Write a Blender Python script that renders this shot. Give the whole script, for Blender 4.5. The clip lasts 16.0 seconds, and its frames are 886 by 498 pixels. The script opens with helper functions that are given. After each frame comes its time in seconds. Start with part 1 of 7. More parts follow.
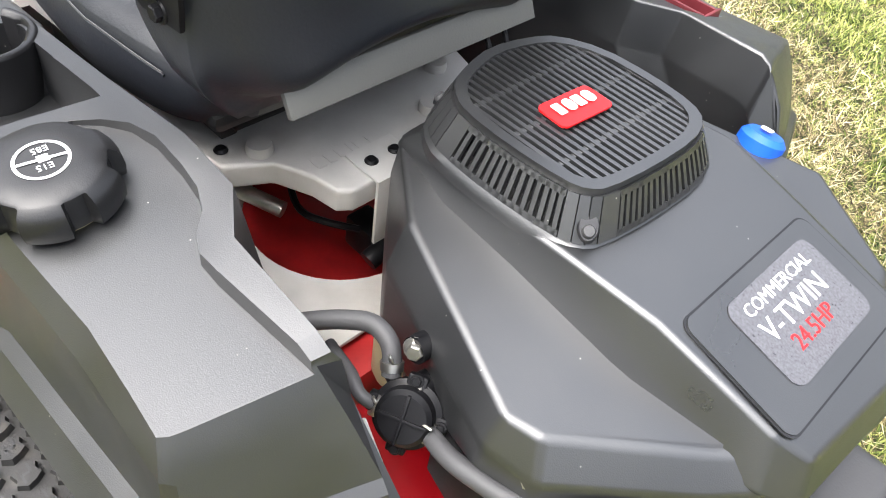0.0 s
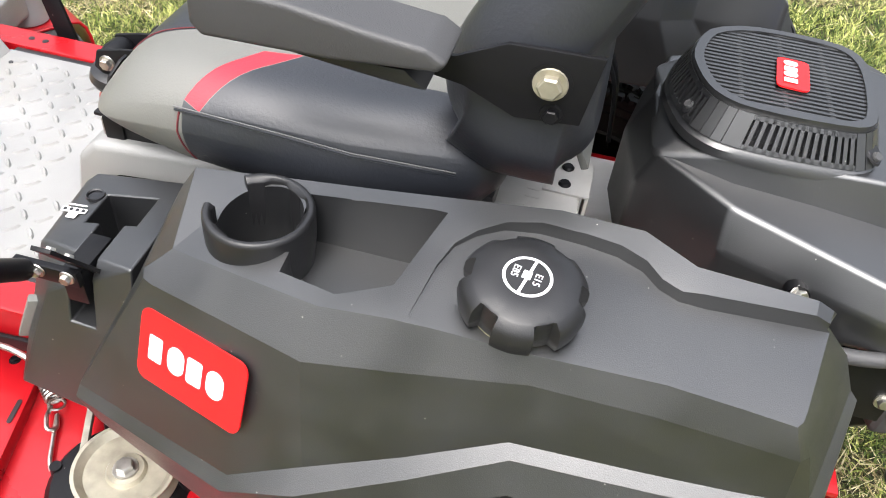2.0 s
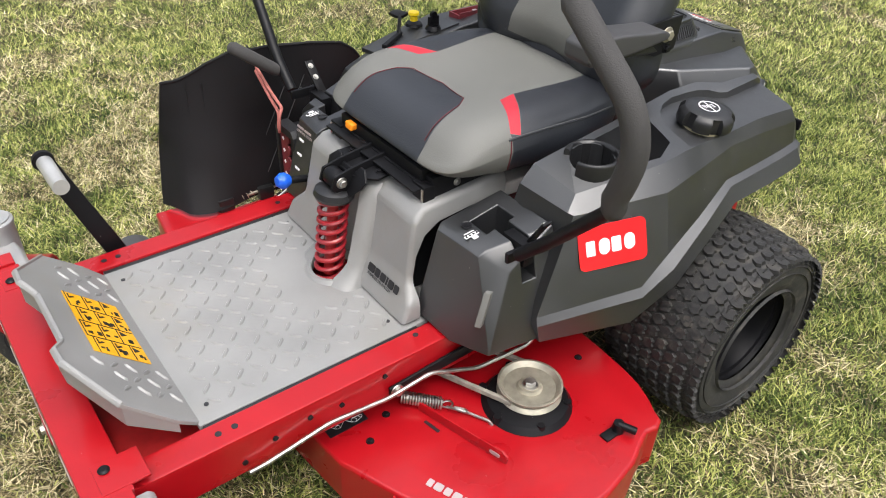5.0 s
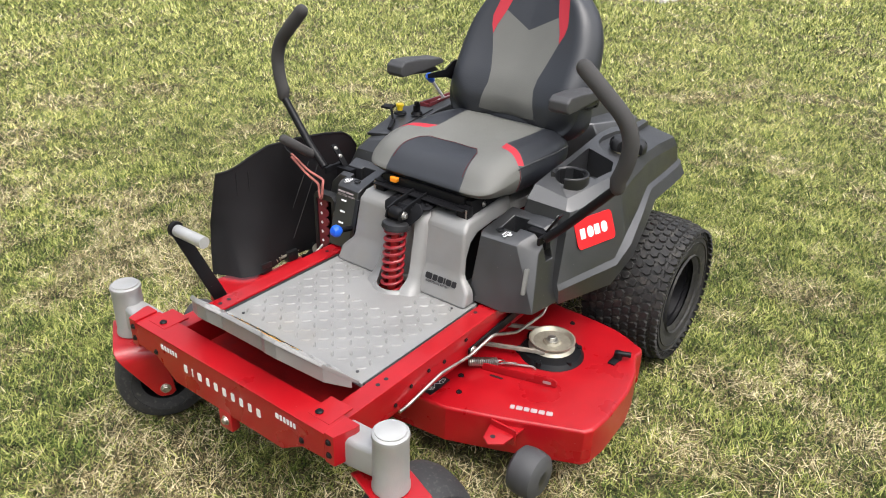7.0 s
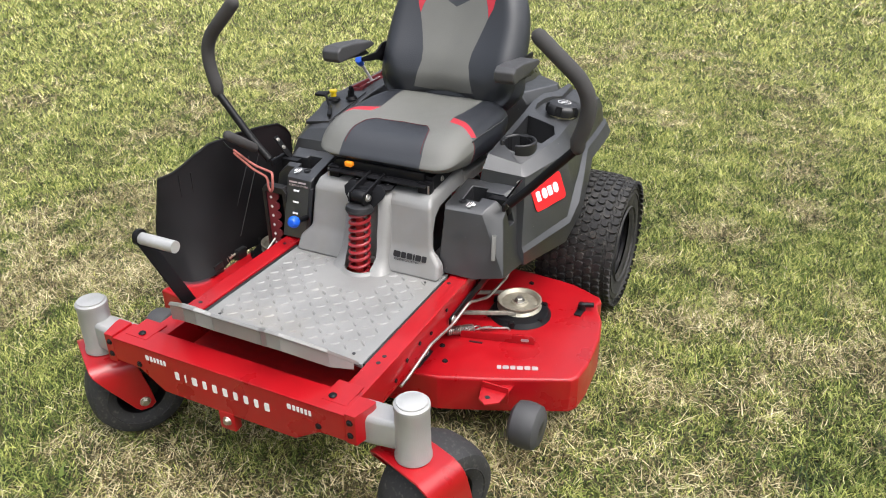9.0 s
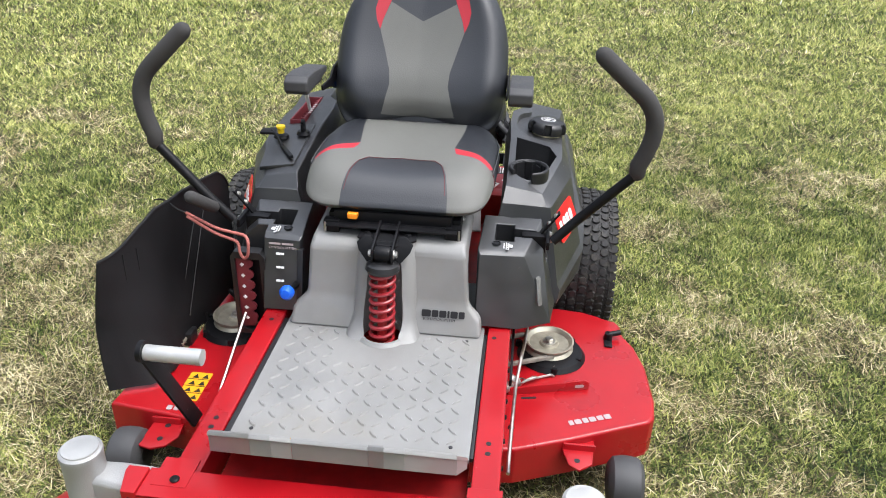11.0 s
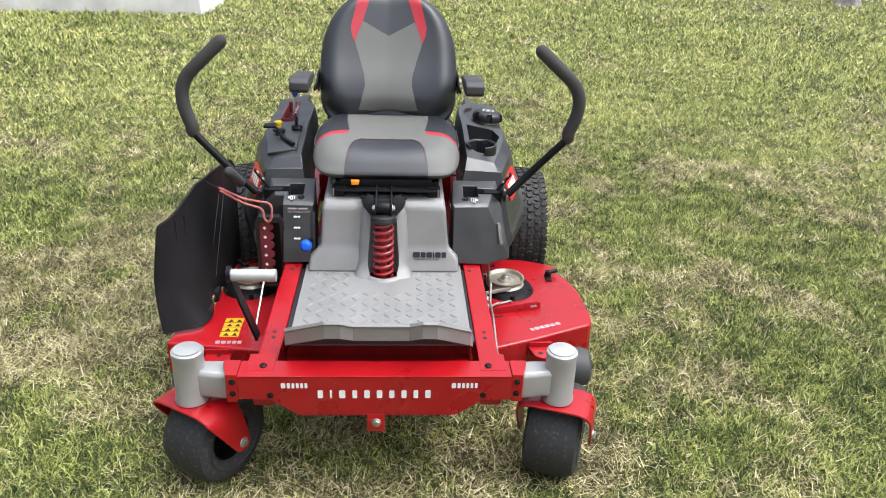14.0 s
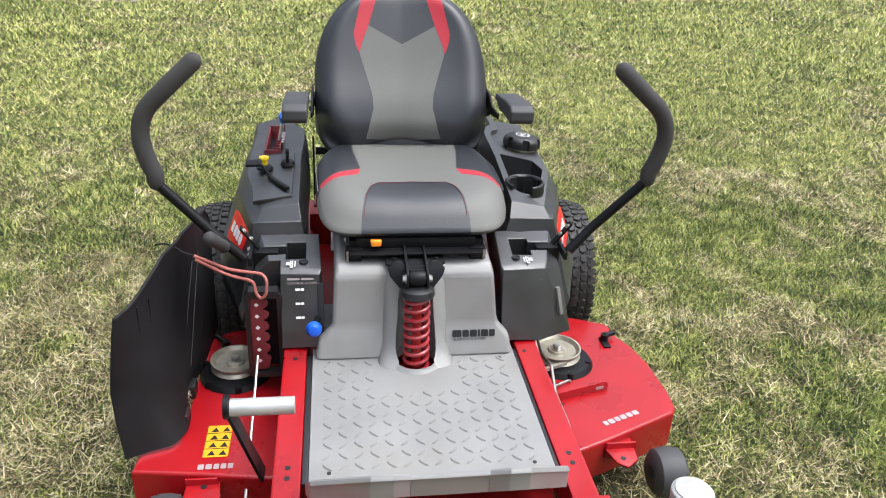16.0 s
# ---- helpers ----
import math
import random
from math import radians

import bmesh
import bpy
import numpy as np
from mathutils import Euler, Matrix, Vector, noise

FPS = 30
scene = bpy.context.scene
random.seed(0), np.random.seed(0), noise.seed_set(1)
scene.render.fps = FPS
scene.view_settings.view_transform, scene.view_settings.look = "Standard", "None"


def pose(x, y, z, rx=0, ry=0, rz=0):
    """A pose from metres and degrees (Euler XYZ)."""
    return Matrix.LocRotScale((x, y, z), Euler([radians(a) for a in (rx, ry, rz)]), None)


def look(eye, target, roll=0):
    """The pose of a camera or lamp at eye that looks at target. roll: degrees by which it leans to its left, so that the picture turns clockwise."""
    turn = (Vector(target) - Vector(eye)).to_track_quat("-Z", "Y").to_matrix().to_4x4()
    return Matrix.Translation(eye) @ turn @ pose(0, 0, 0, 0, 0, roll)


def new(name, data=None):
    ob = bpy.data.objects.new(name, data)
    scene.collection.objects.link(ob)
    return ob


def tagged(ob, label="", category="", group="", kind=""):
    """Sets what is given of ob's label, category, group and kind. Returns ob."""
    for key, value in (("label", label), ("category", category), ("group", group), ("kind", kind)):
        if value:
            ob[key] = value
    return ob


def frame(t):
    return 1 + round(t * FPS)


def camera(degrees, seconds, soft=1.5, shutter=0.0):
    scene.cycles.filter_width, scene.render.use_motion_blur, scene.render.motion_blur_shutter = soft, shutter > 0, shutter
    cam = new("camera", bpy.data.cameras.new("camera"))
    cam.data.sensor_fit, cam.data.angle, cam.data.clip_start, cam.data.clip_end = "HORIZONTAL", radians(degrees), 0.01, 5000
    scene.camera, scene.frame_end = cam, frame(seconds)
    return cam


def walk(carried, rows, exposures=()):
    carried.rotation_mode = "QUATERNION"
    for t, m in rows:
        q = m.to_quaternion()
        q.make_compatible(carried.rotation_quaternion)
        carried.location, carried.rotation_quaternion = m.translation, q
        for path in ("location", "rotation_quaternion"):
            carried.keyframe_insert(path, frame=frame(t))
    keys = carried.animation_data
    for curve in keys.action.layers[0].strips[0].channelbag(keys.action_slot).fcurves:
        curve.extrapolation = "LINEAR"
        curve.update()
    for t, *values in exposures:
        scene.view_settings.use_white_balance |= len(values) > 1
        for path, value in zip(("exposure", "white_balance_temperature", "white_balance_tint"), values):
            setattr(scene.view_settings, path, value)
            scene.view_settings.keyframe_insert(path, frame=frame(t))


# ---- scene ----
cam = camera(59.4, 16.0, soft=1.0)
METRES, EYE, TILT, LEAN, TURN = 5.964, 1.155, 0.0, 0.0, 218.6
ROWS = [
    (0.0, 0.0, 0.0, 0.0, 7.32, -46.21, -7.07),
    (0.5, -0.0258, -0.0154, 0.0051, -0.95, -45.08, -6.16),
    (1.0, -0.0547, -0.0193, 0.0088, -8.57, -44.86, -5.32),
    (1.5, -0.0768, 0.0022, 0.0071, -16.26, -44.64, -4.88),
    (2.0, -0.1028, 0.0103, 0.0083, -24.19, -44.45, -4.67),
    (2.5, -0.1393, 0.0171, 0.0156, -32.47, -43.98, -4.62),
    (3.0, -0.1674, 0.0447, 0.0069, -40.57, -44.05, -3.96),
    (3.5, -0.1879, 0.0639, 0.0143, -49.52, -44.4, -3.48),
    (4.0, -0.2315, 0.0852, 0.019, -59.03, -42.89, -3.2),
    (4.5, -0.2697, 0.0943, 0.0314, -67.85, -39.77, -2.6),
    (5.0, -0.3112, 0.1052, 0.0418, -75.75, -36.23, -2.07),
    (7.5, -0.4568, 0.1968, 0.0592, -93.36, -26.54, -0.88),
    (8.0, -0.4684, 0.2123, 0.06, -96.11, -27.61, -0.54),
    (8.5, -0.4693, 0.2179, 0.0597, -98.84, -28.06, 0.02),
    (9.0, -0.442, 0.2249, 0.0584, -102.4, -28.17, 0.54),
    (11.5, -0.3258, 0.3439, 0.0555, -125.85, -28.03, -1.95),
    (12.0, -0.329, 0.3741, 0.0588, -128.43, -27.73, -2.25),
    (12.5, -0.3514, 0.4038, 0.0609, -130.29, -27.25, -2.35),
    (13.0, -0.3801, 0.4143, 0.0607, -131.21, -26.51, -2.27),
    (13.5, -0.3988, 0.4217, 0.0604, -131.45, -25.78, -2.13),
    (14.0, -0.4007, 0.4246, 0.0602, -131.48, -25.2, -1.99),
    (14.5, -0.3953, 0.423, 0.0605, -131.9, -24.99, -1.98),
    (15.0, -0.3705, 0.4144, 0.0626, -132.82, -25.14, -2.13),
    (15.5, -0.3363, 0.4073, 0.0624, -134.21, -25.66, -2.38),
    (16.0, -0.2913, 0.3861, 0.0533, -135.95, -26.39, -2.53),
]
walk(cam, [(t, pose(0, 0.5366, EYE, TILT, LEAN, TURN) @ pose(METRES * x, METRES * y, METRES * z, 90 + pitch, roll, yaw)) for t, x, y, z, yaw, pitch, roll in ROWS],
     [(0.0, 1.22, 6500, 10), (1.0, 1.02, 6500, 10), (2.0, 0.86, 6500, 10), (2.5, 0.7, 6500, 10), (3.0, 0.5, 6500, 10), (3.5, 0.36, 6500, 10), (4.0, 0.26, 6500, 10), (5.0, 0.18, 6500, 10), (7.5, 0.22, 6500, 10), (9.0, 0.23, 6450, 10), (11.5, 0.28, 6200, 10), (16.0, 0.3, 6200, 10)])

# ---- light ----
world = bpy.data.worlds.new("sky")
scene.world = world
world.use_nodes = True
wt = world.node_tree
bg = wt.nodes["Background"]
sky = wt.nodes.new("ShaderNodeTexSky")
sky.sky_type, sky.sun_disc = "NISHITA", False
sky.sun_elevation, sky.sun_rotation = radians(64), radians(14)
sky.air_density, sky.dust_density, sky.ozone_density = 1.0, 4.0, 1.0
veil = wt.nodes.new("ShaderNodeHueSaturation")
veil.inputs["Saturation"].default_value = 0.35
wt.links.new(sky.outputs[0], veil.inputs["Color"])
# an overcast sky is brighter overhead than at its rim
way = wt.nodes.new("ShaderNodeTexCoord")
split = wt.nodes.new("ShaderNodeSeparateXYZ")
wt.links.new(way.outputs["Generated"], split.inputs[0])
rise = wt.nodes.new("ShaderNodeMapRange")
rise.inputs["From Min"].default_value, rise.inputs["From Max"].default_value = 0.0, 1.0
rise.inputs["To Min"].default_value, rise.inputs["To Max"].default_value = 0.13, 2.9
wt.links.new(split.outputs["Z"], rise.inputs["Value"])
cloud = wt.nodes.new("ShaderNodeVectorMath")
cloud.operation = "SCALE"
wt.links.new(veil.outputs[0], cloud.inputs[0])
wt.links.new(rise.outputs[0], cloud.inputs["Scale"])
wt.links.new(cloud.outputs[0], bg.inputs["Color"])
bg.inputs["Strength"].default_value = 0.15
sun_data = bpy.data.lights.new("sun", "SUN")
sun_data.energy, sun_data.angle, sun_data.color = 1.1, radians(80), (1.0, 0.96, 0.9)
sun = new("sun", sun_data)
sun.matrix_world = look((1.0 + 0.242 * 0.438 * 4, 0.97 * 0.438 * 4, 0.899 * 4), (1.0, 0, 0))


# ---- materials ----
def material(name, color, rough=0.5, metal=0.0, grain_scale=300.0, vary=0.15, vary_scale=9.0, bump=0.0, coat=0.0, speck=0.0, gloss=0.5, second=None, patch=(0.45, 0.6), ior=1.5):
    """A surface with broad tone changes, fine grain, relief and, where asked, pale specks of dust or a second colour in patches."""
    m = bpy.data.materials.new(name)
    m.use_nodes = True
    nt = m.node_tree
    p = nt.nodes["Principled BSDF"]
    tc = nt.nodes.new("ShaderNodeTexCoord")
    broad = nt.nodes.new("ShaderNodeTexNoise")
    broad.inputs["Scale"].default_value = vary_scale
    broad.inputs["Detail"].default_value = 5
    nt.links.new(tc.outputs["Object"], broad.inputs["Vector"])
    ramp = nt.nodes.new("ShaderNodeMapRange")
    ramp.inputs["From Min"].default_value, ramp.inputs["From Max"].default_value = 0.3, 0.7
    ramp.inputs["To Min"].default_value, ramp.inputs["To Max"].default_value = 1 - vary, 1 + vary
    nt.links.new(broad.outputs["Fac"], ramp.inputs["Value"])
    mul = nt.nodes.new("ShaderNodeVectorMath")
    mul.operation = "SCALE"
    mul.inputs[0].default_value = color[:3]
    nt.links.new(ramp.outputs[0], mul.inputs["Scale"])
    col = mul.outputs[0]
    fine = nt.nodes.new("ShaderNodeTexNoise")
    fine.inputs["Scale"].default_value = grain_scale
    fine.inputs["Detail"].default_value = 3
    nt.links.new(tc.outputs["Object"], fine.inputs["Vector"])
    if second:
        pr = nt.nodes.new("ShaderNodeMapRange")
        pr.inputs["From Min"].default_value, pr.inputs["From Max"].default_value = patch
        pn = nt.nodes.new("ShaderNodeTexNoise")
        pn.inputs["Scale"].default_value, pn.inputs["Detail"].default_value = vary_scale * 0.6, 8
        nt.links.new(tc.outputs["Object"], pn.inputs["Vector"])
        nt.links.new(pn.outputs["Fac"], pr.inputs["Value"])
        mx = nt.nodes.new("ShaderNodeMix")
        mx.data_type = "RGBA"
        mx.inputs["B"].default_value = (*second, 1)
        nt.links.new(pr.outputs[0], mx.inputs["Factor"])
        nt.links.new(col, mx.inputs["A"])
        col = mx.outputs["Result"]
    if speck:
        vo = nt.nodes.new("ShaderNodeTexVoronoi")
        vo.inputs["Scale"].default_value = 70
        nt.links.new(tc.outputs["Object"], vo.inputs["Vector"])
        sm = nt.nodes.new("ShaderNodeMapRange")
        sm.inputs["From Min"].default_value, sm.inputs["From Max"].default_value = 0.05 + 0.05 * speck, 0.03
        nt.links.new(vo.outputs["Distance"], sm.inputs["Value"])
        keep = nt.nodes.new("ShaderNodeMath")
        keep.operation = "GREATER_THAN"
        keep.inputs[1].default_value = 1 - speck
        sep = nt.nodes.new("ShaderNodeSeparateColor")
        nt.links.new(vo.outputs["Color"], sep.inputs[0])
        nt.links.new(sep.outputs[0], keep.inputs[0])
        both = nt.nodes.new("ShaderNodeMath")
        both.operation = "MULTIPLY"
        nt.links.new(sm.outputs[0], both.inputs[0])
        nt.links.new(keep.outputs[0], both.inputs[1])
        mx = nt.nodes.new("ShaderNodeMix")
        mx.data_type = "RGBA"
        mx.inputs["B"].default_value = (0.5, 0.48, 0.42, 1)
        nt.links.new(both.outputs[0], mx.inputs["Factor"])
        nt.links.new(col, mx.inputs["A"])
        col = mx.outputs["Result"]
    nt.links.new(col, p.inputs["Base Color"])
    rr = nt.nodes.new("ShaderNodeMapRange")
    rr.inputs["From Min"].default_value, rr.inputs["From Max"].default_value = 0.3, 0.7
    rr.inputs["To Min"].default_value, rr.inputs["To Max"].default_value = max(0.03, rough - 0.08), min(1, rough + 0.08)
    nt.links.new(broad.outputs["Fac"], rr.inputs["Value"])
    nt.links.new(rr.outputs[0], p.inputs["Roughness"])
    p.inputs["Metallic"].default_value = metal
    p.inputs["Specular IOR Level"].default_value = gloss
    p.inputs["IOR"].default_value = ior
    p.inputs["Coat Weight"].default_value = coat
    p.inputs["Coat Roughness"].default_value = 0.08
    if bump:
        b = nt.nodes.new("ShaderNodeBump")
        b.inputs["Strength"].default_value, b.inputs["Distance"].default_value = bump, 0.001
        nt.links.new(fine.outputs["Fac"], b.inputs["Height"])
        nt.links.new(b.outputs[0], p.inputs["Normal"])
    return m


PLASTIC = material("moulded_black_plastic", (0.0115, 0.012, 0.0132), 0.42, bump=0.2, grain_scale=900, vary=0.2, vary_scale=14, speck=0.14, gloss=1.0, ior=1.6)
PLASTIC_DARK = material("black_plastic", (0.013, 0.013, 0.014), 0.36, bump=0.15, grain_scale=700, speck=0.06)
SHROUD = material("engine_shroud_plastic", (0.015, 0.0155, 0.0165), 0.35, bump=0.12, grain_scale=900, vary=0.14, speck=0.14, gloss=1.0, ior=1.66)
RED = material("red_paint", (0.33, 0.004, 0.008), 0.32, coat=0.3, gloss=0.4, vary=0.1, bump=0.05, grain_scale=120, speck=0.06)
# dull gate red; its darkness includes the shadow on the notched strip
GATE_RED = material("dull_shaded_red_plate", (0.15, 0.02, 0.026), 0.5, vary=0.2, vary_scale=40)
RED_DARK = material("red_paint_worn", (0.36, 0.012, 0.012), 0.42, vary=0.25, vary_scale=25, bump=0.05)
ALU = material("cast_aluminium", (0.255, 0.253, 0.247), 0.48, metal=0.22, bump=0.3, grain_scale=500, vary=0.1, second=(0.25, 0.238, 0.215), patch=(0.55, 0.8))
CASTING = material("bare_cast_aluminium", (0.48, 0.468, 0.446), 0.5, metal=0.15, bump=0.3, grain_scale=500, vary=0.12, second=(0.29, 0.27, 0.245), patch=(0.5, 0.75))
ALU_ARM = material("sand_cast_aluminium", (0.36, 0.36, 0.355), 0.5, metal=0.4, bump=0.6, grain_scale=350, vary=0.12)
ZINC = material("zinc_plated_steel", (0.5, 0.485, 0.45), 0.38, metal=1.0, vary=0.2, vary_scale=60)
PULLEY = material("yellow_zinc_steel", (0.42, 0.39, 0.31), 0.42, metal=0.65, vary=0.2, vary_scale=40)
RUBBER = material("tyre_rubber", (0.022, 0.022, 0.023), 0.7, bump=0.5, grain_scale=250, vary=0.3, vary_scale=170, second=(0.07, 0.066, 0.058), patch=(0.55, 0.75), speck=0.15)
TURF_TYRE = material("dusty_tyre_rubber", (0.02, 0.0195, 0.019), 0.72, bump=0.5, grain_scale=250, vary=0.3, vary_scale=60, second=(0.06, 0.054, 0.046), patch=(0.52, 0.75), speck=0.12)
HOSE = material("rubber_hose", (0.05, 0.05, 0.052), 0.6, bump=0.2)
FOAM = material("foam_grip", (0.045, 0.043, 0.042), 0.85, bump=0.6, grain_scale=450)
DEFLECTOR = material("black_rubber_sheet", (0.008, 0.008, 0.009), 0.6, gloss=0.3, bump=0.3, grain_scale=200, vary=0.3, vary_scale=6)
VINYL = material("black_vinyl", (0.0135, 0.0155, 0.0205), 0.46, gloss=0.8, bump=0.35, grain_scale=260, vary=0.12)
VINYL_GREY = material("grey_vinyl", (0.13, 0.13, 0.119), 0.55, bump=0.35, grain_scale=420, vary=0.06)
VINYL_RED = material("red_vinyl", (0.42, 0.02, 0.035), 0.5, bump=0.3, grain_scale=320, vary=0.06)
STEEL_BLACK = material("black_powder_coat", (0.0055, 0.0055, 0.0065), 0.42, gloss=0.22, bump=0.1, grain_scale=300, speck=0.05)
COIL = material("red_spring_paint", (0.27, 0.012, 0.018), 0.35, coat=0.3, vary=0.15)
BLUE = material("blue_plastic", (0.008, 0.10, 0.62), 0.4, vary=0.08)
YELLOW = material("yellow_plastic", (0.78, 0.56, 0.01), 0.4, vary=0.08)
ORANGE = material("orange_plastic", (0.85, 0.26, 0.01), 0.4, vary=0.08)
STICKER = material("yellow_decal", (0.72, 0.36, 0.01), 0.4, vary=0.05)
WHITE = material("white_print", (0.8, 0.8, 0.8), 0.45, vary=0.04)
GREYPRINT = material("silver_print", (0.42, 0.36, 0.36), 0.4, metal=0.3, vary=0.06)
BADGE_RED = material("red_decal", (0.75, 0.012, 0.015), 0.35, vary=0.05)
BLACKPRINT = material("black_print", (0.012, 0.012, 0.014), 0.4)
WARN_GREY = material("patterned_decal", (0.09, 0.09, 0.1), 0.35, vary=0.3, vary_scale=420)
CORD = material("red_cord", (0.38, 0.12, 0.1), 0.8, bump=0.6, grain_scale=600)
THREAD_RED = material("red_thread", (0.12, 0.02, 0.025), 0.8)
THREAD = material("pale_thread", (0.11, 0.11, 0.11), 0.8)
KNURL = material("knurled_aluminium", (0.45, 0.45, 0.44), 0.4, metal=0.5, bump=0.5, grain_scale=700)
BARK = material("grey_bark", (0.3, 0.27, 0.26), 0.9, vary=0.5, vary_scale=14, bump=0.8, grain_scale=40)
CONCRETE = material("weathered_concrete", (0.74, 0.72, 0.7), 0.9, vary=0.2, vary_scale=3, bump=0.5, grain_scale=60)
BELT = material("worn_drive_belt", (0.24, 0.22, 0.185), 0.75, vary=0.25, vary_scale=60)
LABEL = material("white_paper_label", (0.72, 0.74, 0.74), 0.5, vary=0.06)
GREENPRINT = material("green_print", (0.05, 0.3, 0.24), 0.5, vary=0.1)
ARM_PAD = material("soft_grey_armrest", (0.045, 0.045, 0.047), 0.55, bump=0.3, grain_scale=600, vary=0.08)
TANK_SHELL = material("pale_plastic", (0.42, 0.38, 0.24), 0.5)


# ---- mesh helpers ----
def part(name, bm, mat, parent=None, label="", smooth=38, mats=None):
    """One mesh object from a bmesh, under a thing or a part."""
    me = bpy.data.meshes.new(name)
    bmesh.ops.recalc_face_normals(bm, faces=bm.faces)
    bm.to_mesh(me)
    bm.free()
    for one in mats or [mat]:
        me.materials.append(one)
    if smooth:
        me.polygons.foreach_set("use_smooth", [True] * len(me.polygons))
        me.set_sharp_from_angle(angle=radians(smooth))
    ob = new(name, me)
    if parent is not None:
        top = parent
        while top.parent:
            top = top.parent
        ob.parent = parent
        ob.matrix_parent_inverse = (Matrix.Translation(top.location)).inverted() if parent is top else Matrix.Identity(4)
    return tagged(ob, label)


def rounded(bm, width, segments=2, limit=22):
    edges = [e for e in bm.edges if len(e.link_faces) == 2 and e.calc_face_angle(0) > radians(limit)]
    if edges and width:
        bmesh.ops.bevel(bm, geom=edges, offset=width, segments=segments, profile=0.6, affect="EDGES", clamp_overlap=True)
    return bm


def box(x0, x1, y0, y1, z0, z1, r=0.003, m=None):
    bm = bmesh.new()
    bmesh.ops.create_cube(bm, size=1, matrix=Matrix.Translation(((x0 + x1) / 2, (y0 + y1) / 2, (z0 + z1) / 2)) @ Matrix.Diagonal((abs(x1 - x0), abs(y1 - y0), abs(z1 - z0), 1)))
    rounded(bm, r)
    if m is not None:
        bm.transform(m)
    return bm


def hull(points, r=0.004, segments=2, limit=16):
    bm = bmesh.new()
    vs = [bm.verts.new(p) for p in points]
    bmesh.ops.convex_hull(bm, input=vs)
    bmesh.ops.delete(bm, geom=[v for v in bm.verts if not v.link_faces], context="VERTS")
    bmesh.ops.dissolve_limit(bm, angle_limit=radians(1.5), verts=bm.verts, edges=bm.edges)
    return rounded(bm, r, segments, limit)


def prism(outline, lo, hi, axis="z", r=0.003, segments=2):
    """A flat outline pushed out along an axis: z takes (x, y), y takes (x, z), x takes (y, z)."""
    bm = bmesh.new()
    put = {"z": lambda a, b, c: (a, b, c), "y": lambda a, b, c: (a, c, b), "x": lambda a, b, c: (c, a, b)}[axis]
    low = [bm.verts.new(put(a, b, lo)) for a, b in outline]
    top = [bm.verts.new(put(a, b, hi)) for a, b in outline]
    bm.faces.new(low)
    bm.faces.new(top)
    for i in range(len(outline)):
        j = (i + 1) % len(outline)
        bm.faces.new((low[i], low[j], top[j], top[i]))
    bmesh.ops.recalc_face_normals(bm, faces=bm.faces)
    return rounded(bm, r, segments)


def loft(rings, r=0.004, close=True, segments=2, limit=16):
    """Skin through rings of equal count; the ends are closed."""
    bm = bmesh.new()
    vs = [[bm.verts.new(p) for p in ring] for ring in rings]
    n = len(rings[0])
    for a, b in zip(vs, vs[1:]):
        for i in range(n if close else n - 1):
            j = (i + 1) % n
            bm.faces.new((a[i], a[j], b[j], b[i]))
    if close:
        bm.faces.new(vs[0])
        bm.faces.new(vs[-1])
    bmesh.ops.recalc_face_normals(bm, faces=bm.faces)
    return rounded(bm, r, segments, limit)


def lathe(profile, m=None, seg=32):
    """Turns (radius, height) points round the local z axis."""
    bm = bmesh.new()
    rings = []
    for r, h in profile:
        if r < 1e-6:
            rings.append([bm.verts.new((0, 0, h))])
        else:
            rings.append([bm.verts.new((r * math.cos(2 * math.pi * i / seg), r * math.sin(2 * math.pi * i / seg), h)) for i in range(seg)])
    for a, b in zip(rings, rings[1:]):
        for i in range(seg):
            j = (i + 1) % seg
            if len(a) == 1 and len(b) == 1:
                continue
            if len(a) == 1:
                bm.faces.new((a[0], b[i], b[j]))
            elif len(b) == 1:
                bm.faces.new((a[i], a[j], b[0]))
            else:
                bm.faces.new((a[i], a[j], b[j], b[i]))
    if m is not None:
        bm.transform(m)
    return bm


def bend(points, radius=0.03, steps=5):
    """The polyline with its corners turned into arcs."""
    pts = [Vector(p) for p in points]
    out = [pts[0]]
    for a, b, c in zip(pts, pts[1:], pts[2:]):
        k = min(radius, (a - b).length * 0.48, (c - b).length * 0.48)
        s, e = b + (a - b).normalized() * k, b + (c - b).normalized() * k
        for i in range(steps + 1):
            f = i / steps
            out.append(s * (1 - f) ** 2 + b * 2 * f * (1 - f) + e * f * f)
    return out + [pts[-1]]


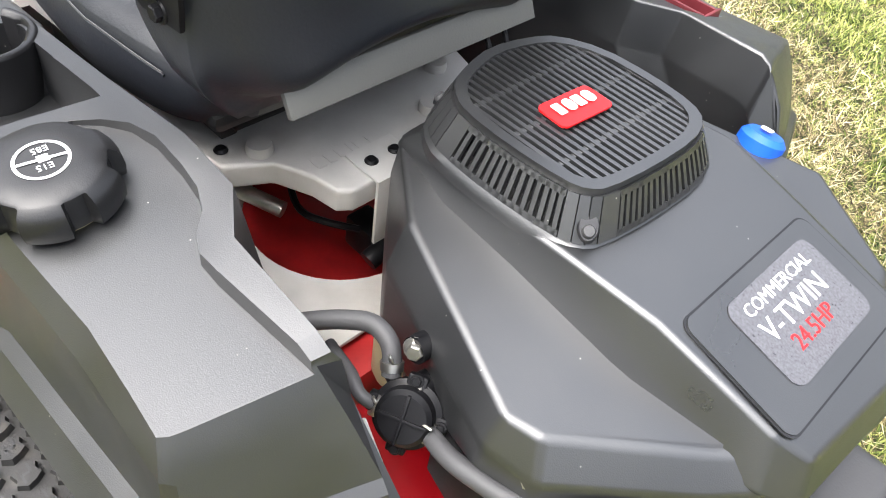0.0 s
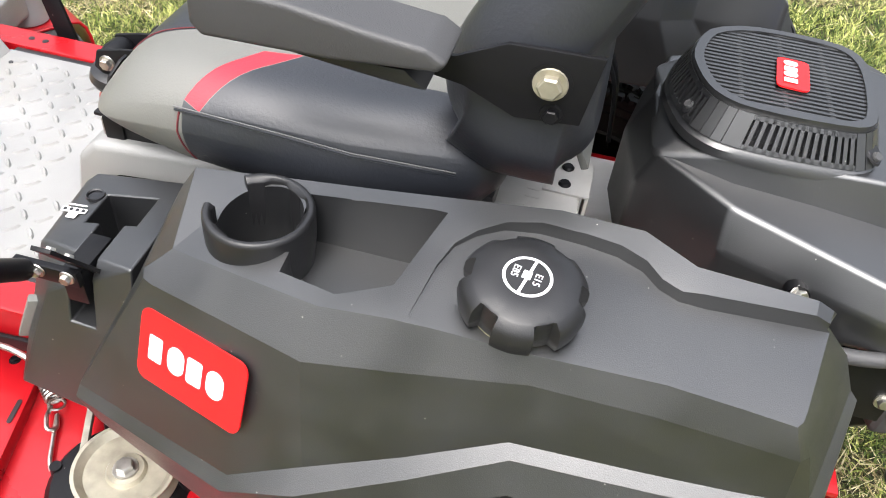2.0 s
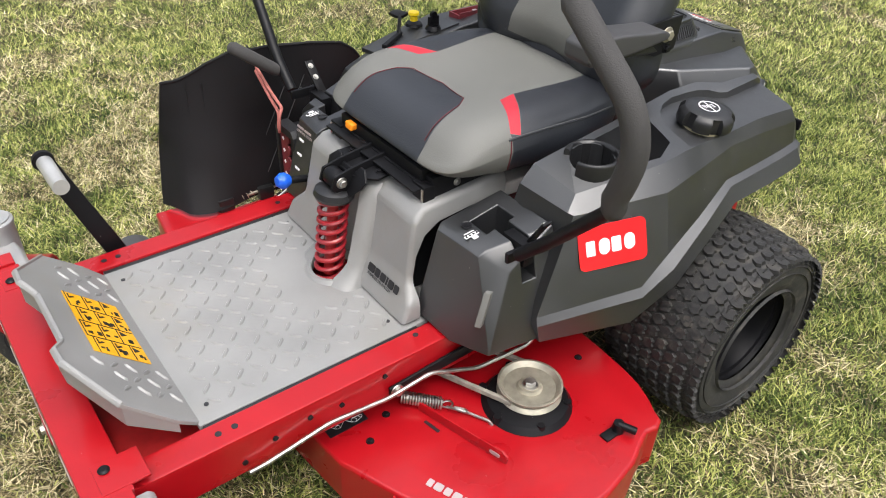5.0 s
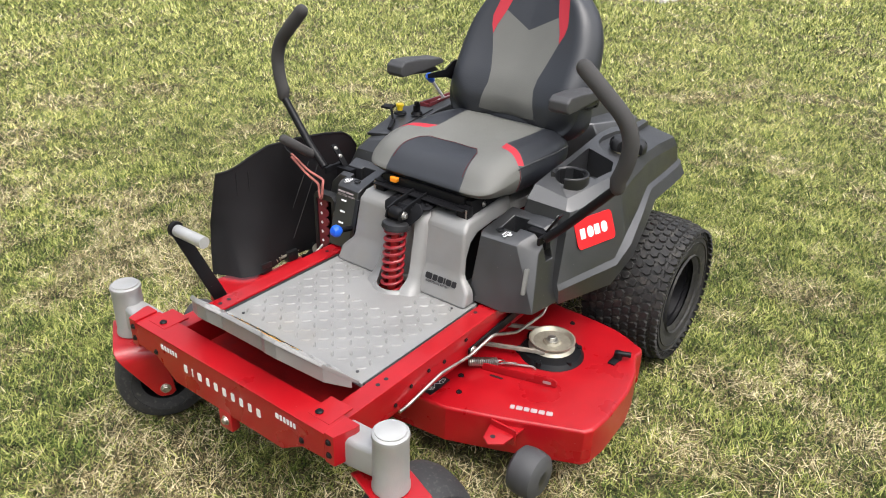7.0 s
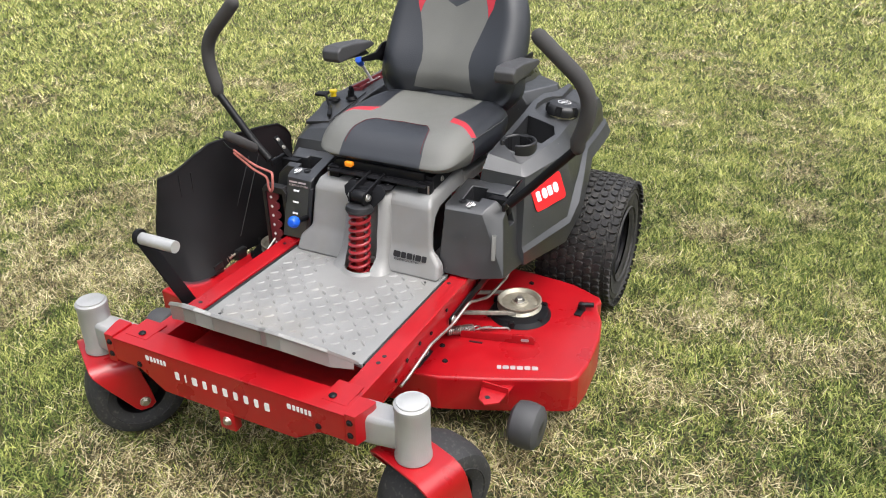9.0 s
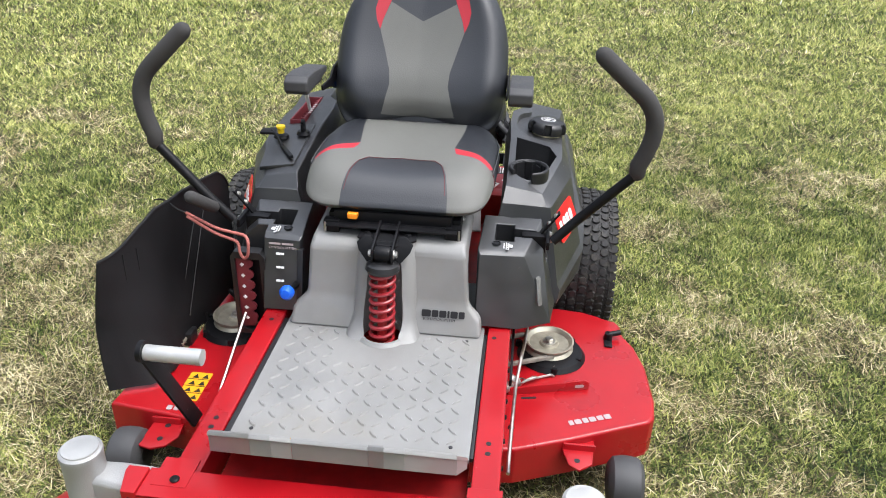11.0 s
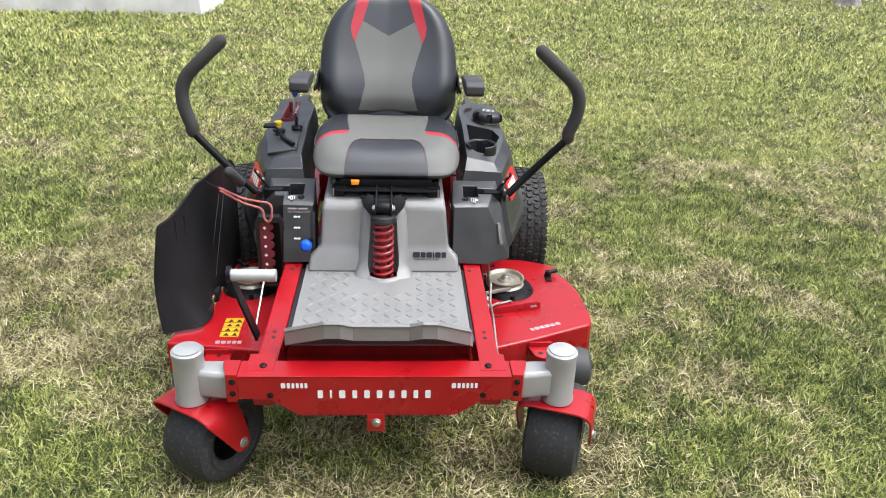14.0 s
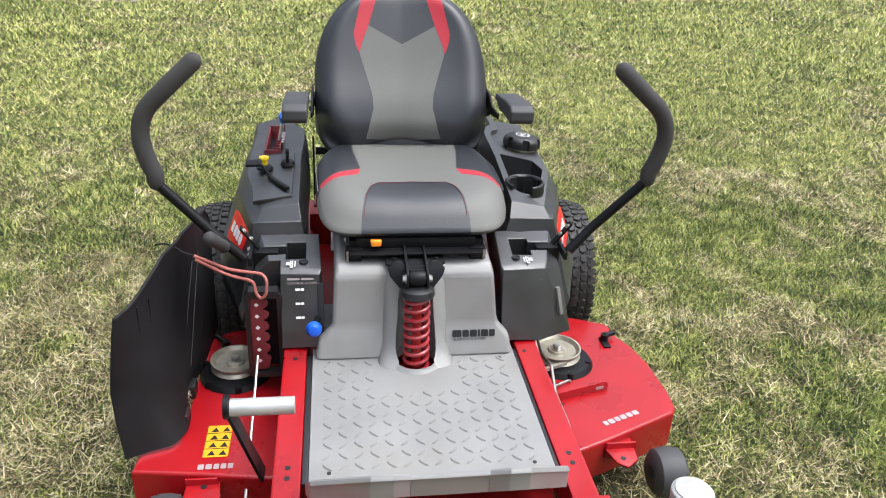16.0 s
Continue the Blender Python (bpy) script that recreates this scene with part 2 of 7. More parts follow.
def tube(points, radius, seg=12, round_end=False):
    """A pipe along points; radius is one number or one for each point."""
    pts = [Vector(p) for p in points]
    radii = list(radius) if isinstance(radius, (list, tuple)) else [radius] * len(pts)
    if round_end:
        d0, d1 = (pts[0] - pts[1]).normalized(), (pts[-1] - pts[-2]).normalized()
        a, b = radii[0], radii[-1]
        pts = [pts[0] + d0 * a * 0.9, pts[0] + d0 * a * 0.6] + pts + [pts[-1] + d1 * b * 0.6, pts[-1] + d1 * b * 0.9]
        radii = [a * 0.35, a * 0.75] + radii + [b * 0.75, b * 0.35]
    bm = bmesh.new()
    d = (pts[1] - pts[0]).normalized()
    side = d.orthogonal().normalized()
    rings = []
    for i, p in enumerate(pts):
        d2 = (pts[min(i + 1, len(pts) - 1)] - pts[max(i - 1, 0)]).normalized()
        side = (side - d2 * side.dot(d2)).normalized()
        up = d2.cross(side)
        rings.append([bm.verts.new(p + (side * math.cos(2 * math.pi * k / seg) + up * math.sin(2 * math.pi * k / seg)) * radii[i]) for k in range(seg)])
    for a, b in zip(rings, rings[1:]):
        for k in range(seg):
            j = (k + 1) % seg
            bm.faces.new((a[k], a[j], b[j], b[k]))
    bm.faces.new(rings[0])
    bm.faces.new(rings[-1])
    bmesh.ops.recalc_face_normals(bm, faces=bm.faces)
    return bm


def joined(*bms):
    out = bmesh.new()
    for b in bms:
        me = bpy.data.meshes.new("piece")
        b.to_mesh(me)
        b.free()
        out.from_mesh(me)
        bpy.data.meshes.remove(me)
    return out


def cut(body, *cutters):
    """The body with the cutters taken out of it."""
    def temp(bm):
        me = bpy.data.meshes.new("piece")
        bmesh.ops.recalc_face_normals(bm, faces=bm.faces)
        bm.to_mesh(me)
        bm.free()
        return new("piece", me)
    ob = temp(body)
    obs = [ob]
    for c in cutters:
        oc = temp(c)
        obs.append(oc)
        mod = ob.modifiers.new("cut", "BOOLEAN")
        mod.object, mod.operation, mod.solver = oc, "DIFFERENCE", "EXACT"
    bpy.context.view_layer.update()
    me = bpy.data.meshes.new_from_object(ob.evaluated_get(bpy.context.evaluated_depsgraph_get()))
    out = bmesh.new()
    out.from_mesh(me)
    bpy.data.meshes.remove(me)
    for o in obs:
        old = o.data
        bpy.data.objects.remove(o)
        bpy.data.meshes.remove(old)
    for f in out.faces:
        f.material_index = 0
    return out


def along(p, q):
    """The pose at p whose z axis points to q."""
    d = Vector(q) - Vector(p)
    return Matrix.Translation(p) @ d.to_track_quat("Z", "Y").to_matrix().to_4x4()


def hexbolt(r, h, m, washer=True):
    """A flanged hexagon bolt head that stands on the local xy plane."""
    head = lathe([(0, h), (r * 0.85, h), (r, h * 0.85), (r, 0), (0, 0)], None, 6)
    if washer:
        return joined_at(m, head, lathe([(0, h * 0.25), (r * 1.35, h * 0.22), (r * 1.45, 0), (0, 0)], None, 20))
    head.transform(m)
    return head


def joined_at(m, *bms):
    out = joined(*bms)
    out.transform(m)
    return out


def patch_on(corner, u, v, outline, lift=0.0008, thick=0.0008):
    """A thin flat shape, outline in (u, v) metres, on the plane through corner."""
    c, u, v = Vector(corner), Vector(u).normalized(), Vector(v)
    v = (v - u * v.dot(u)).normalized()
    n = u.cross(v)
    bm = bmesh.new()
    low = [bm.verts.new(c + u * a + v * b + n * lift) for a, b in outline]
    top = [bm.verts.new(c + u * a + v * b + n * (lift + thick)) for a, b in outline]
    bm.faces.new(low)
    bm.faces.new(top)
    k = len(outline)
    for i in range(k):
        j = (i + 1) % k
        bm.faces.new((low[i], low[j], top[j], top[i]))
    bmesh.ops.recalc_face_normals(bm, faces=bm.faces)
    return bm


def round_rect(w, h, r, n=5, x=0.0, y=0.0):
    out = []
    for cx, cy, a in ((w - r, r, -90), (w - r, h - r, 0), (r, h - r, 90), (r, r, 180)):
        for i in range(n + 1):
            t = radians(a + 90 * i / n)
            out.append((x + cx + r * math.cos(t), y + cy + r * math.sin(t)))
    return out


def lettering(text, size, corner, u, v, lift=0.0012, thick=0.0004):
    """Raised letters in the built-in font, from corner along u."""
    cu = bpy.data.curves.new("letters", "FONT")
    cu.body, cu.size, cu.extrude, cu.resolution_u = text, size, thick, 2
    tmp = new("letters", cu)
    bpy.context.view_layer.update()
    me = bpy.data.meshes.new_from_object(tmp.evaluated_get(bpy.context.evaluated_depsgraph_get()))
    bpy.data.objects.remove(tmp)
    bm = bmesh.new()
    bm.from_mesh(me)
    bpy.data.meshes.remove(me)
    u, v = Vector(u).normalized(), Vector(v)
    v = (v - u * v.dot(u)).normalized()
    n = u.cross(v)
    m = Matrix((u, v, n)).transposed().to_4x4()
    m.translation = Vector(corner) + n * lift
    bm.transform(m)
    return bm


def bars(widths, height, gap, corner, u, v, lift=0.0014, r=0.2):
    """Plain blocks in a row, for a mark that is not lettered."""
    out, x = [], 0.0
    for w in widths:
        out.append(patch_on(corner, u, v, round_rect(w, height, min(w, height) * r, 3, x), lift, 0.0006))
        x += w + gap
    return joined(*out)


def mark_row(name, widths, height, gap, corner, u, v, lift, mat, parent, label):
    """A row of plain blocks, each a part of its own."""
    x = 0.0
    for w in widths:
        part(name, patch_on(corner, u, v, round_rect(w, height, min(w, height) * 0.25, 3, x), lift, 0.0006), mat, parent, label)
        x += w + gap


def firm(ob):
    """Lets large faces keep their own flat shading beside narrow rounded edges."""
    mod = ob.modifiers.new("flat_faces", "WEIGHTED_NORMAL")
    mod.keep_sharp, mod.weight = True, 80
    return ob


mower = new("riding_mower")
mower.location = (0.95, 0, 0)
tagged(mower, "red and black zero-turn riding mower standing on mown grass", "riding mower")
bpy.context.view_layer.update()
MID = 0.008


# ---- ground ----
def ground_material():
    m = bpy.data.materials.new("lawn_soil")
    m.use_nodes = True
    nt = m.node_tree
    p = nt.nodes["Principled BSDF"]
    tc = nt.nodes.new("ShaderNodeTexCoord")
    n1, n2, n3 = (nt.nodes.new("ShaderNodeTexNoise") for _ in range(3))
    for n, s, d in ((n1, 0.9, 6), (n2, 14, 8), (n3, 120, 4)):
        n.inputs["Scale"].default_value, n.inputs["Detail"].default_value = s, d
        nt.links.new(tc.outputs["Object"], n.inputs["Vector"])
    ramp = nt.nodes.new("ShaderNodeValToRGB")
    for e, (pos, c) in zip(ramp.color_ramp.elements, ((0.36, (0.05, 0.06, 0.018)), (0.62, (0.13, 0.115, 0.05)))):
        e.position, e.color = pos, (*c, 1)
    add = nt.nodes.new("ShaderNodeMath")
    add.operation = "ADD"
    half = nt.nodes.new("ShaderNodeMath")
    half.operation = "MULTIPLY"
    half.inputs[1].default_value = 0.5
    nt.links.new(n1.outputs["Fac"], add.inputs[0])
    nt.links.new(n2.outputs["Fac"], add.inputs[1])
    nt.links.new(add.outputs[0], half.inputs[0])
    nt.links.new(half.outputs[0], ramp.inputs["Fac"])
    dark = nt.nodes.new("ShaderNodeMapRange")
    dark.inputs["From Min"].default_value, dark.inputs["From Max"].default_value = 0.35, 0.65
    dark.inputs["To Min"].default_value, dark.inputs["To Max"].default_value = 0.25, 1.4
    nt.links.new(n3.outputs["Fac"], dark.inputs["Value"])
    mul = nt.nodes.new("ShaderNodeVectorMath")
    mul.operation = "SCALE"
    nt.links.new(ramp.outputs["Color"], mul.inputs[0])
    nt.links.new(dark.outputs[0], mul.inputs["Scale"])
    nt.links.new(mul.outputs[0], p.inputs["Base Color"])
    p.inputs["Roughness"].default_value = 0.95
    b = nt.nodes.new("ShaderNodeBump")
    b.inputs["Distance"].default_value, b.inputs["Strength"].default_value = 0.02, 0.8
    nt.links.new(n3.outputs["Fac"], b.inputs["Height"])
    nt.links.new(b.outputs[0], p.inputs["Normal"])
    return m


def make_ground():
    bm = bmesh.new()
    bmesh.ops.create_grid(bm, x_segments=120, y_segments=120, size=15)
    for v in bm.verts:
        d = max(0.0, (v.co - Vector((0.9, 0, 0))).length - 2.0)
        v.co.z = -0.004 + min(1, d * 0.4) * 0.012 * (noise.noise(v.co * 0.5) - 1.0)
    edge = [e for e in bm.edges if e.is_boundary]
    for size in (40, 150, 1500):
        out = bmesh.ops.extrude_edge_only(bm, edges=edge)
        vs = [g for g in out["geom"] if isinstance(g, bmesh.types.BMVert)]
        edge = [g for g in out["geom"] if isinstance(g, bmesh.types.BMEdge)]
        for v in vs:
            v.co = Vector((v.co.x, v.co.y, 0)) * (size / max(abs(v.co.x), abs(v.co.y)))
    tagged(part("ground", bm, ground_material()), "lawn of short green and straw-coloured grass", "ground", kind="structure")


make_ground()


# ---- wheels ----
def rear_wheel(cy, side):
    """A turf tyre with moulded blocks on its tread, and its pressed rim."""
    R, half = 0.238, 0.122
    prof = [(0.118, -half * 0.86), (0.15, -half * 0.97), (0.185, -half), (0.205, -half * 0.97), (R - 0.02, -half * 0.86), (R - 0.011, -half * 0.6), (R - 0.008, -half * 0.3), (R - 0.008, 0)]
    prof = prof + [(r, -h) for r, h in prof[-2::-1]]
    bms = [lathe(prof, None, 72)]
    # tread blocks
    for row in range(-4, 5):
        for k in range(48):
            a = 2 * math.pi * (k + (0.5 if row % 2 else 0)) / 48
            h = row * half * 0.235
            drop = 0.004 * (abs(row) / 4) ** 3 * 4
            w, l, hh = 0.0128 if abs(row) < 4 else 0.017, 0.0132, 0.0085
            base = R - 0.009 - drop
            outline = [(-l, -w * 0.4), (-l * 0.55, -w), (l * 0.15, -w * 0.8), (l * 0.55, -w), (l, -w * 0.3), (l * 0.8, w * 0.45), (l * 0.45, w), (-l * 0.2, w * 0.8), (-l * 0.6, w), (-l * 1.02, w * 0.35)]
            if row % 2:
                outline = [(-x, y) for x, y in outline][::-1]
            b = bmesh.new()
            lo = [b.verts.new((base, x, y + h)) for x, y in outline]
            hi = [b.verts.new((base + hh, x * 0.86, y * 0.86 + h)) for x, y in outline]
            b.faces.new(hi)
            for i in range(len(outline)):
                j = (i + 1) % len(outline)
                b.faces.new((lo[i], lo[j], hi[j], hi[i]))
            if abs(row) < 4:
                # S-shaped sipe
                for dx, dy, lx, ly in ((-0.004, 0.004, 0.005, 0.0011), (0.0, 0.0, 0.0012, 0.0045), (0.004, -0.004, 0.005, 0.0011)):
                    q = [b.verts.new((base + hh + 0.0004, dx + sx * lx, h + dy + sy * ly)) for sx, sy in ((-1, -1), (1, -1), (1, 1), (-1, 1))]
                    f = b.faces.new(q)
                    f.material_index = 1
            b.transform(Matrix.Rotation(a, 4, "Z"))
            bms.append(b)
    # shoulder lugs on the walls
    for s in (-1, 1):
        for k in range(48):
            a = 2 * math.pi * (k + 0.25) / 48
            b = bmesh.new()
            bmesh.ops.create_cube(b, size=1, matrix=Matrix.Rotation(a, 4, "Z") @ Matrix.Translation((R - 0.027, 0, s * half * 0.93)) @ Matrix.Rotation(s * 0.5, 4, "Y") @ Matrix.Diagonal((0.024, 0.017, 0.008, 1)))
            bms.append(b)
    # ribs and raised marks of the wall
    for r, w in ((0.178, 0.0012), (0.132, 0.003), (0.195, 0.001)):
        for s in (-1, 1):
            bms.append(lathe([(r - w, s * half * 0.97), (r, s * (half + 0.0025)), (r + w, s * half * 0.97)], None, 72))
    m = Matrix.Translation((0.476, cy, 0.236)) @ Matrix.Rotation(radians(90), 4, "X")
    b = joined(*bms)
    b.transform(m)
    tyre = part("rear_tyre", b, TURF_TYRE, mower, "dusty black turf tyre with a blocky tread", mats=[TURF_TYRE, PLASTIC_DARK])
    o = half * 0.8 * (-side)
    rim = lathe([(0.126, o), (0.124, o * 0.88), (0.112, o * 0.86), (0.104, o * 0.5), (0.1, o * 0.15), (0.07, o * 0.05), (0.05, o * 0.18), (0.03, o * 0.2), (0.0, o * 0.2)], None, 56)
    back = lathe([(0.126, -o), (0.112, -o * 0.86), (0.104, -o * 0.2), (0.1, o * 0.1)], None, 56)
    ribs = [box(0.045, 0.1, -0.006, 0.006, min(o * 0.06, o * 0.3), max(o * 0.06, o * 0.3), 0.002, Matrix.Rotation(radians(72 * k + 20), 4, "Z")) for k in range(5)]
    nuts = [hexbolt(0.008, 0.008, Matrix.Rotation(radians(72 * k + 56), 4, "Z") @ Matrix.Translation((0.062, 0, o * 0.1)) @ (Matrix.Identity(4) if o > 0 else Matrix.Rotation(math.pi, 4, "X"))) for k in range(5)]
    b = joined(rim, back, *ribs)
    b.transform(m)
    rim = part("rim", b, STEEL_BLACK, tyre, "black pressed-steel wheel rim")
    for b in nuts:
        b.transform(m)
        part("lug_nut", b, STEEL_BLACK, tyre)
    part("valve_stem", tube([m @ Vector((0.095, 0, o * 0.3)), m @ Vector((0.09, 0, o * 0.75))], 0.004, 8), PLASTIC_DARK, tyre)


rear_wheel(0.512, 1)
rear_wheel(-0.496, -1)


def caster(py, yaw, px=1.751):
    """A front caster: smooth tyre in a red bent fork below an aluminium arm."""
    s = 1 if py > 0 else -1
    R, half, trail = 0.134, 0.074, 0.063
    m = Matrix.Translation((px, py, 0)) @ Matrix.Rotation(radians(yaw), 4, "Z")
    w = m @ Matrix.Translation((-trail, 0, R)) @ Matrix.Rotation(radians(90), 4, "X")
    prof = [(0.066, -half * 0.8), (0.085, -half * 0.98), (0.105, -half), (0.122, -half * 0.9), (R - 0.003, -half * 0.6), (R, -half * 0.25), (R, 0)]
    prof = prof + [(r, -h) for r, h in prof[-2::-1]]
    prof.insert(2, (0.0905, -half * 0.985)), prof.insert(3, (0.092, -half * 1.02)), prof.insert(4, (0.0935, -half * 0.99))
    b = lathe(prof, None, 64)
    b.transform(w)
    tyre = part("caster_tyre", b, RUBBER, mower, "smooth black front caster tyre")
    b = joined(lathe([(0.07, -half * 0.8), (0.064, -half * 0.7), (0.058, -half * 0.3), (0.03, -half * 0.25), (0.022, -half), (0.0, -half)], None, 40), lathe([(0.07, half * 0.8), (0.064, half * 0.7), (0.058, half * 0.3), (0.03, half * 0.25), (0.022, half), (0.0, half)], None, 40))
    b.transform(w)
    part("caster_rim", b, STEEL_BLACK, tyre)
    # fork: one strap bent over the tyre, narrowing down to the axle
    line = [(-0.1, 0.108), (-0.1, 0.12), (-0.1, 0.16), (-0.1, 0.2), (-0.1, 0.232), (-0.096, 0.252), (-0.085, 0.266), (-0.066, 0.2715), (-0.03, 0.272)]
    line = line + [(-a, z) for a, z in line[::-1]]
    rows = []
    for k, (a, z) in enumerate(line):
        n = Vector((0.0, *(Vector(line[min(k + 1, len(line) - 1)]) - Vector(line[max(k - 1, 0)])))).normalized().cross(Vector((1, 0, 0))) * 0.0035
        f = max(0.0, min(1.0, (z - 0.125) / 0.135))
        wide = 0.027 + 0.031 * f ** 0.8 if z > 0.115 else 0.014
        mid = -trail + (trail - 0.003) * f
        rows.append([(mid - wide, a + n.y, z + n.z), (mid + wide, a + n.y, z + n.z), (mid + wide, a - n.y, z - n.z), (mid - wide, a - n.y, z - n.z)])
    b = loft(rows, 0.0015, True, 1, 40)
    b.transform(m)
    fork = part("caster_fork", b, RED, mower, "red painted steel caster fork")
    for q in (-1, 1):
        b = hexbolt(0.0105, 0.009, m @ Matrix.Translation((-trail, q * 0.1035, R)) @ Matrix.Rotation(radians(-90 * q), 4, "X"))
        part("axle_bolt", b, ZINC, fork)
    # hub and arm
    hub = lathe([(0.0, 0.278), (0.043, 0.278), (0.043, 0.285), (0.0405, 0.292), (0.0395, 0.41), (0.0415, 0.416), (0.0405, 0.424), (0.036, 0.427), (0.0, 0.427)], Matrix.Translation((px, py, 0)), 40)
    arm = loft([[(px + a, py - s * d, z + up) for a, z in ((0.03 * k, 0.302), (0.034 * k, 0.31), (0.034 * k, 0.368), (0.026 * k, 0.378), (-0.026 * k, 0.378), (-0.034 * k, 0.368), (-0.034 * k, 0.31), (-0.03 * k, 0.302))] for d, k, up in ((0.025, 0.85, 0.0), (0.07, 1.0, -0.002), (0.135, 1.06, -0.007))], 0.004)
    arm_ob = part("caster_arm", joined(hub, arm), ALU_ARM, mower, "rough cast aluminium caster arm")
    part("dust_cap", lathe([(0.0, 0.4315), (0.026, 0.431), (0.031, 0.4295), (0.034, 0.43), (0.035, 0.425), (0.0, 0.424)], Matrix.Translation((px, py, 0)), 36), KNURL, arm_ob, "round galvanised cap")


caster(0.483, -20)
caster(-0.477, -32)


# ---- frame ----
def frame_parts():
    fr = part("frame", joined(
        box(0.16, 1.775, 0.272, 0.330, 0.27, 0.362, 0.007),
        box(0.16, 1.775, -0.318, -0.260, 0.27, 0.362, 0.007),
        box(1.05, 1.12, -0.27, 0.275, 0.24, 0.30, 0.005)), RED, mower, "red painted tubular steel frame")
    bar = part("front_crossbar", joined(
        prism([(-0.345, 0.386), (0.347, 0.386), (0.347, 0.317), (0.275, 0.312), (0.205, 0.268), (-0.195, 0.268), (-0.265, 0.316), (-0.345, 0.32)], 1.805, 1.813, "x", 0.002),
        box(1.74, 1.813, -0.345, 0.347, 0.380, 0.387, 0.003),
        box(1.742, 1.75, -0.345, 0.347, 0.30, 0.385, 0.003),
        box(1.71, 1.785, 0.268, 0.336, 0.383, 0.3885, 0.002),
        box(1.71, 1.785, -0.328, -0.258, 0.383, 0.3885, 0.002),
        prism([(1.745, 0.347), (1.813, 0.347), (1.813, 0.375), (1.76, 0.39), (1.745, 0.39)], 0.31, 0.392, "z", 0.003),
        prism([(1.745, -0.345), (1.813, -0.345), (1.813, -0.373), (1.76, -0.388), (1.745, -0.388)], 0.31, 0.392, "z", 0.003)), RED, mower, "red folded steel front crossbar with white lettering marks")
    for y in (0.289, -0.286):
        part("frame_bolt", joined(lathe([(0, 0.3945), (0.006, 0.3945), (0.0095, 0.3915), (0.0095, 0.39), (0, 0.39)], Matrix.Translation((1.768, y, 0)), 16)), STEEL_BLACK, bar)
    for y, z in ((0.36, 0.37), (0.36, 0.335), (-0.358, 0.37), (-0.358, 0.335), (0.275, 0.33), (-0.265, 0.33)):
        part("frame_bolt", hexbolt(0.006, 0.005, Matrix.Translation((1.8125, y, z)) @ Matrix.Rotation(radians(90), 4, "Y")), STEEL_BLACK, bar)
    # front marks: a row of plain blocks, and one small plaque at each side
    F = 1.8135
    mark_row("model_mark", [0.013, 0.005, 0.016, 0.012, 0.014, 0.014, 0.013, 0.013, 0.012, 0.014], 0.024, 0.0178, (F, -0.146, 0.3225), (0, 1, 0), (0, 0, 1), 0.0004, WHITE, bar, "white block of the product mark")
    for y in (-0.237, 0.193):
        mark_row("dealer_mark", [0.011, 0.008, 0.007, 0.007, 0.007, 0.007], 0.015, 0.0038, (F, y, 0.353), (0, 1, 0), (0, 0, 1), 0.0004, WHITE, bar, "small white dealer mark")
    # hitch under the bar
    part("front_bracket", box(1.79, 1.815, -0.022, 0.024, 0.218, 0.272, 0.003), RED, bar)
    part("bracket_bolt", hexbolt(0.009, 0.008, Matrix.Translation((1.815, 0.002, 0.246)) @ Matrix.Rotation(radians(90), 4, "Y")), ZINC, bar)
    part("roller", lathe([(0, -0.02), (0.03, -0.02), (0.034, -0.014), (0.034, 0.014), (0.03, 0.02), (0, 0.02)], Matrix.Translation((1.62, -0.05, 0.2)) @ Matrix.Rotation(radians(90), 4, "X"), 28), RUBBER, mower)
    # holes and small bolts on the rails
    for x in (1.587, 1.557, 1.17):
        part("rail_hole", lathe([(0, 0.0006), (0.006, 0.0006), (0.006, 0), (0, 0)], Matrix.Translation((x, 0.30 if x > 1.5 else 0.29, 0.3622)), 14), BLACKPRINT, fr)
        part("rail_hole", lathe([(0, 0.0006), (0.006, 0.0006), (0.006, 0), (0, 0)], Matrix.Translation((x, -0.288, 0.3622)), 14), BLACKPRINT, fr)
    for x, z in ((1.365, 0.322), (1.5, 0.322), (1.56, 0.30), (1.43, 0.33), (1.27, 0.34)):
        part("rail_bolt", hexbolt(0.0055, 0.004, Matrix.Translation((x, 0.3302, z)) @ Matrix.Rotation(radians(-90), 4, "X"), False), STEEL_BLACK, fr)
    firm(fr), firm(bar)
    return fr


frame_ob = frame_parts()


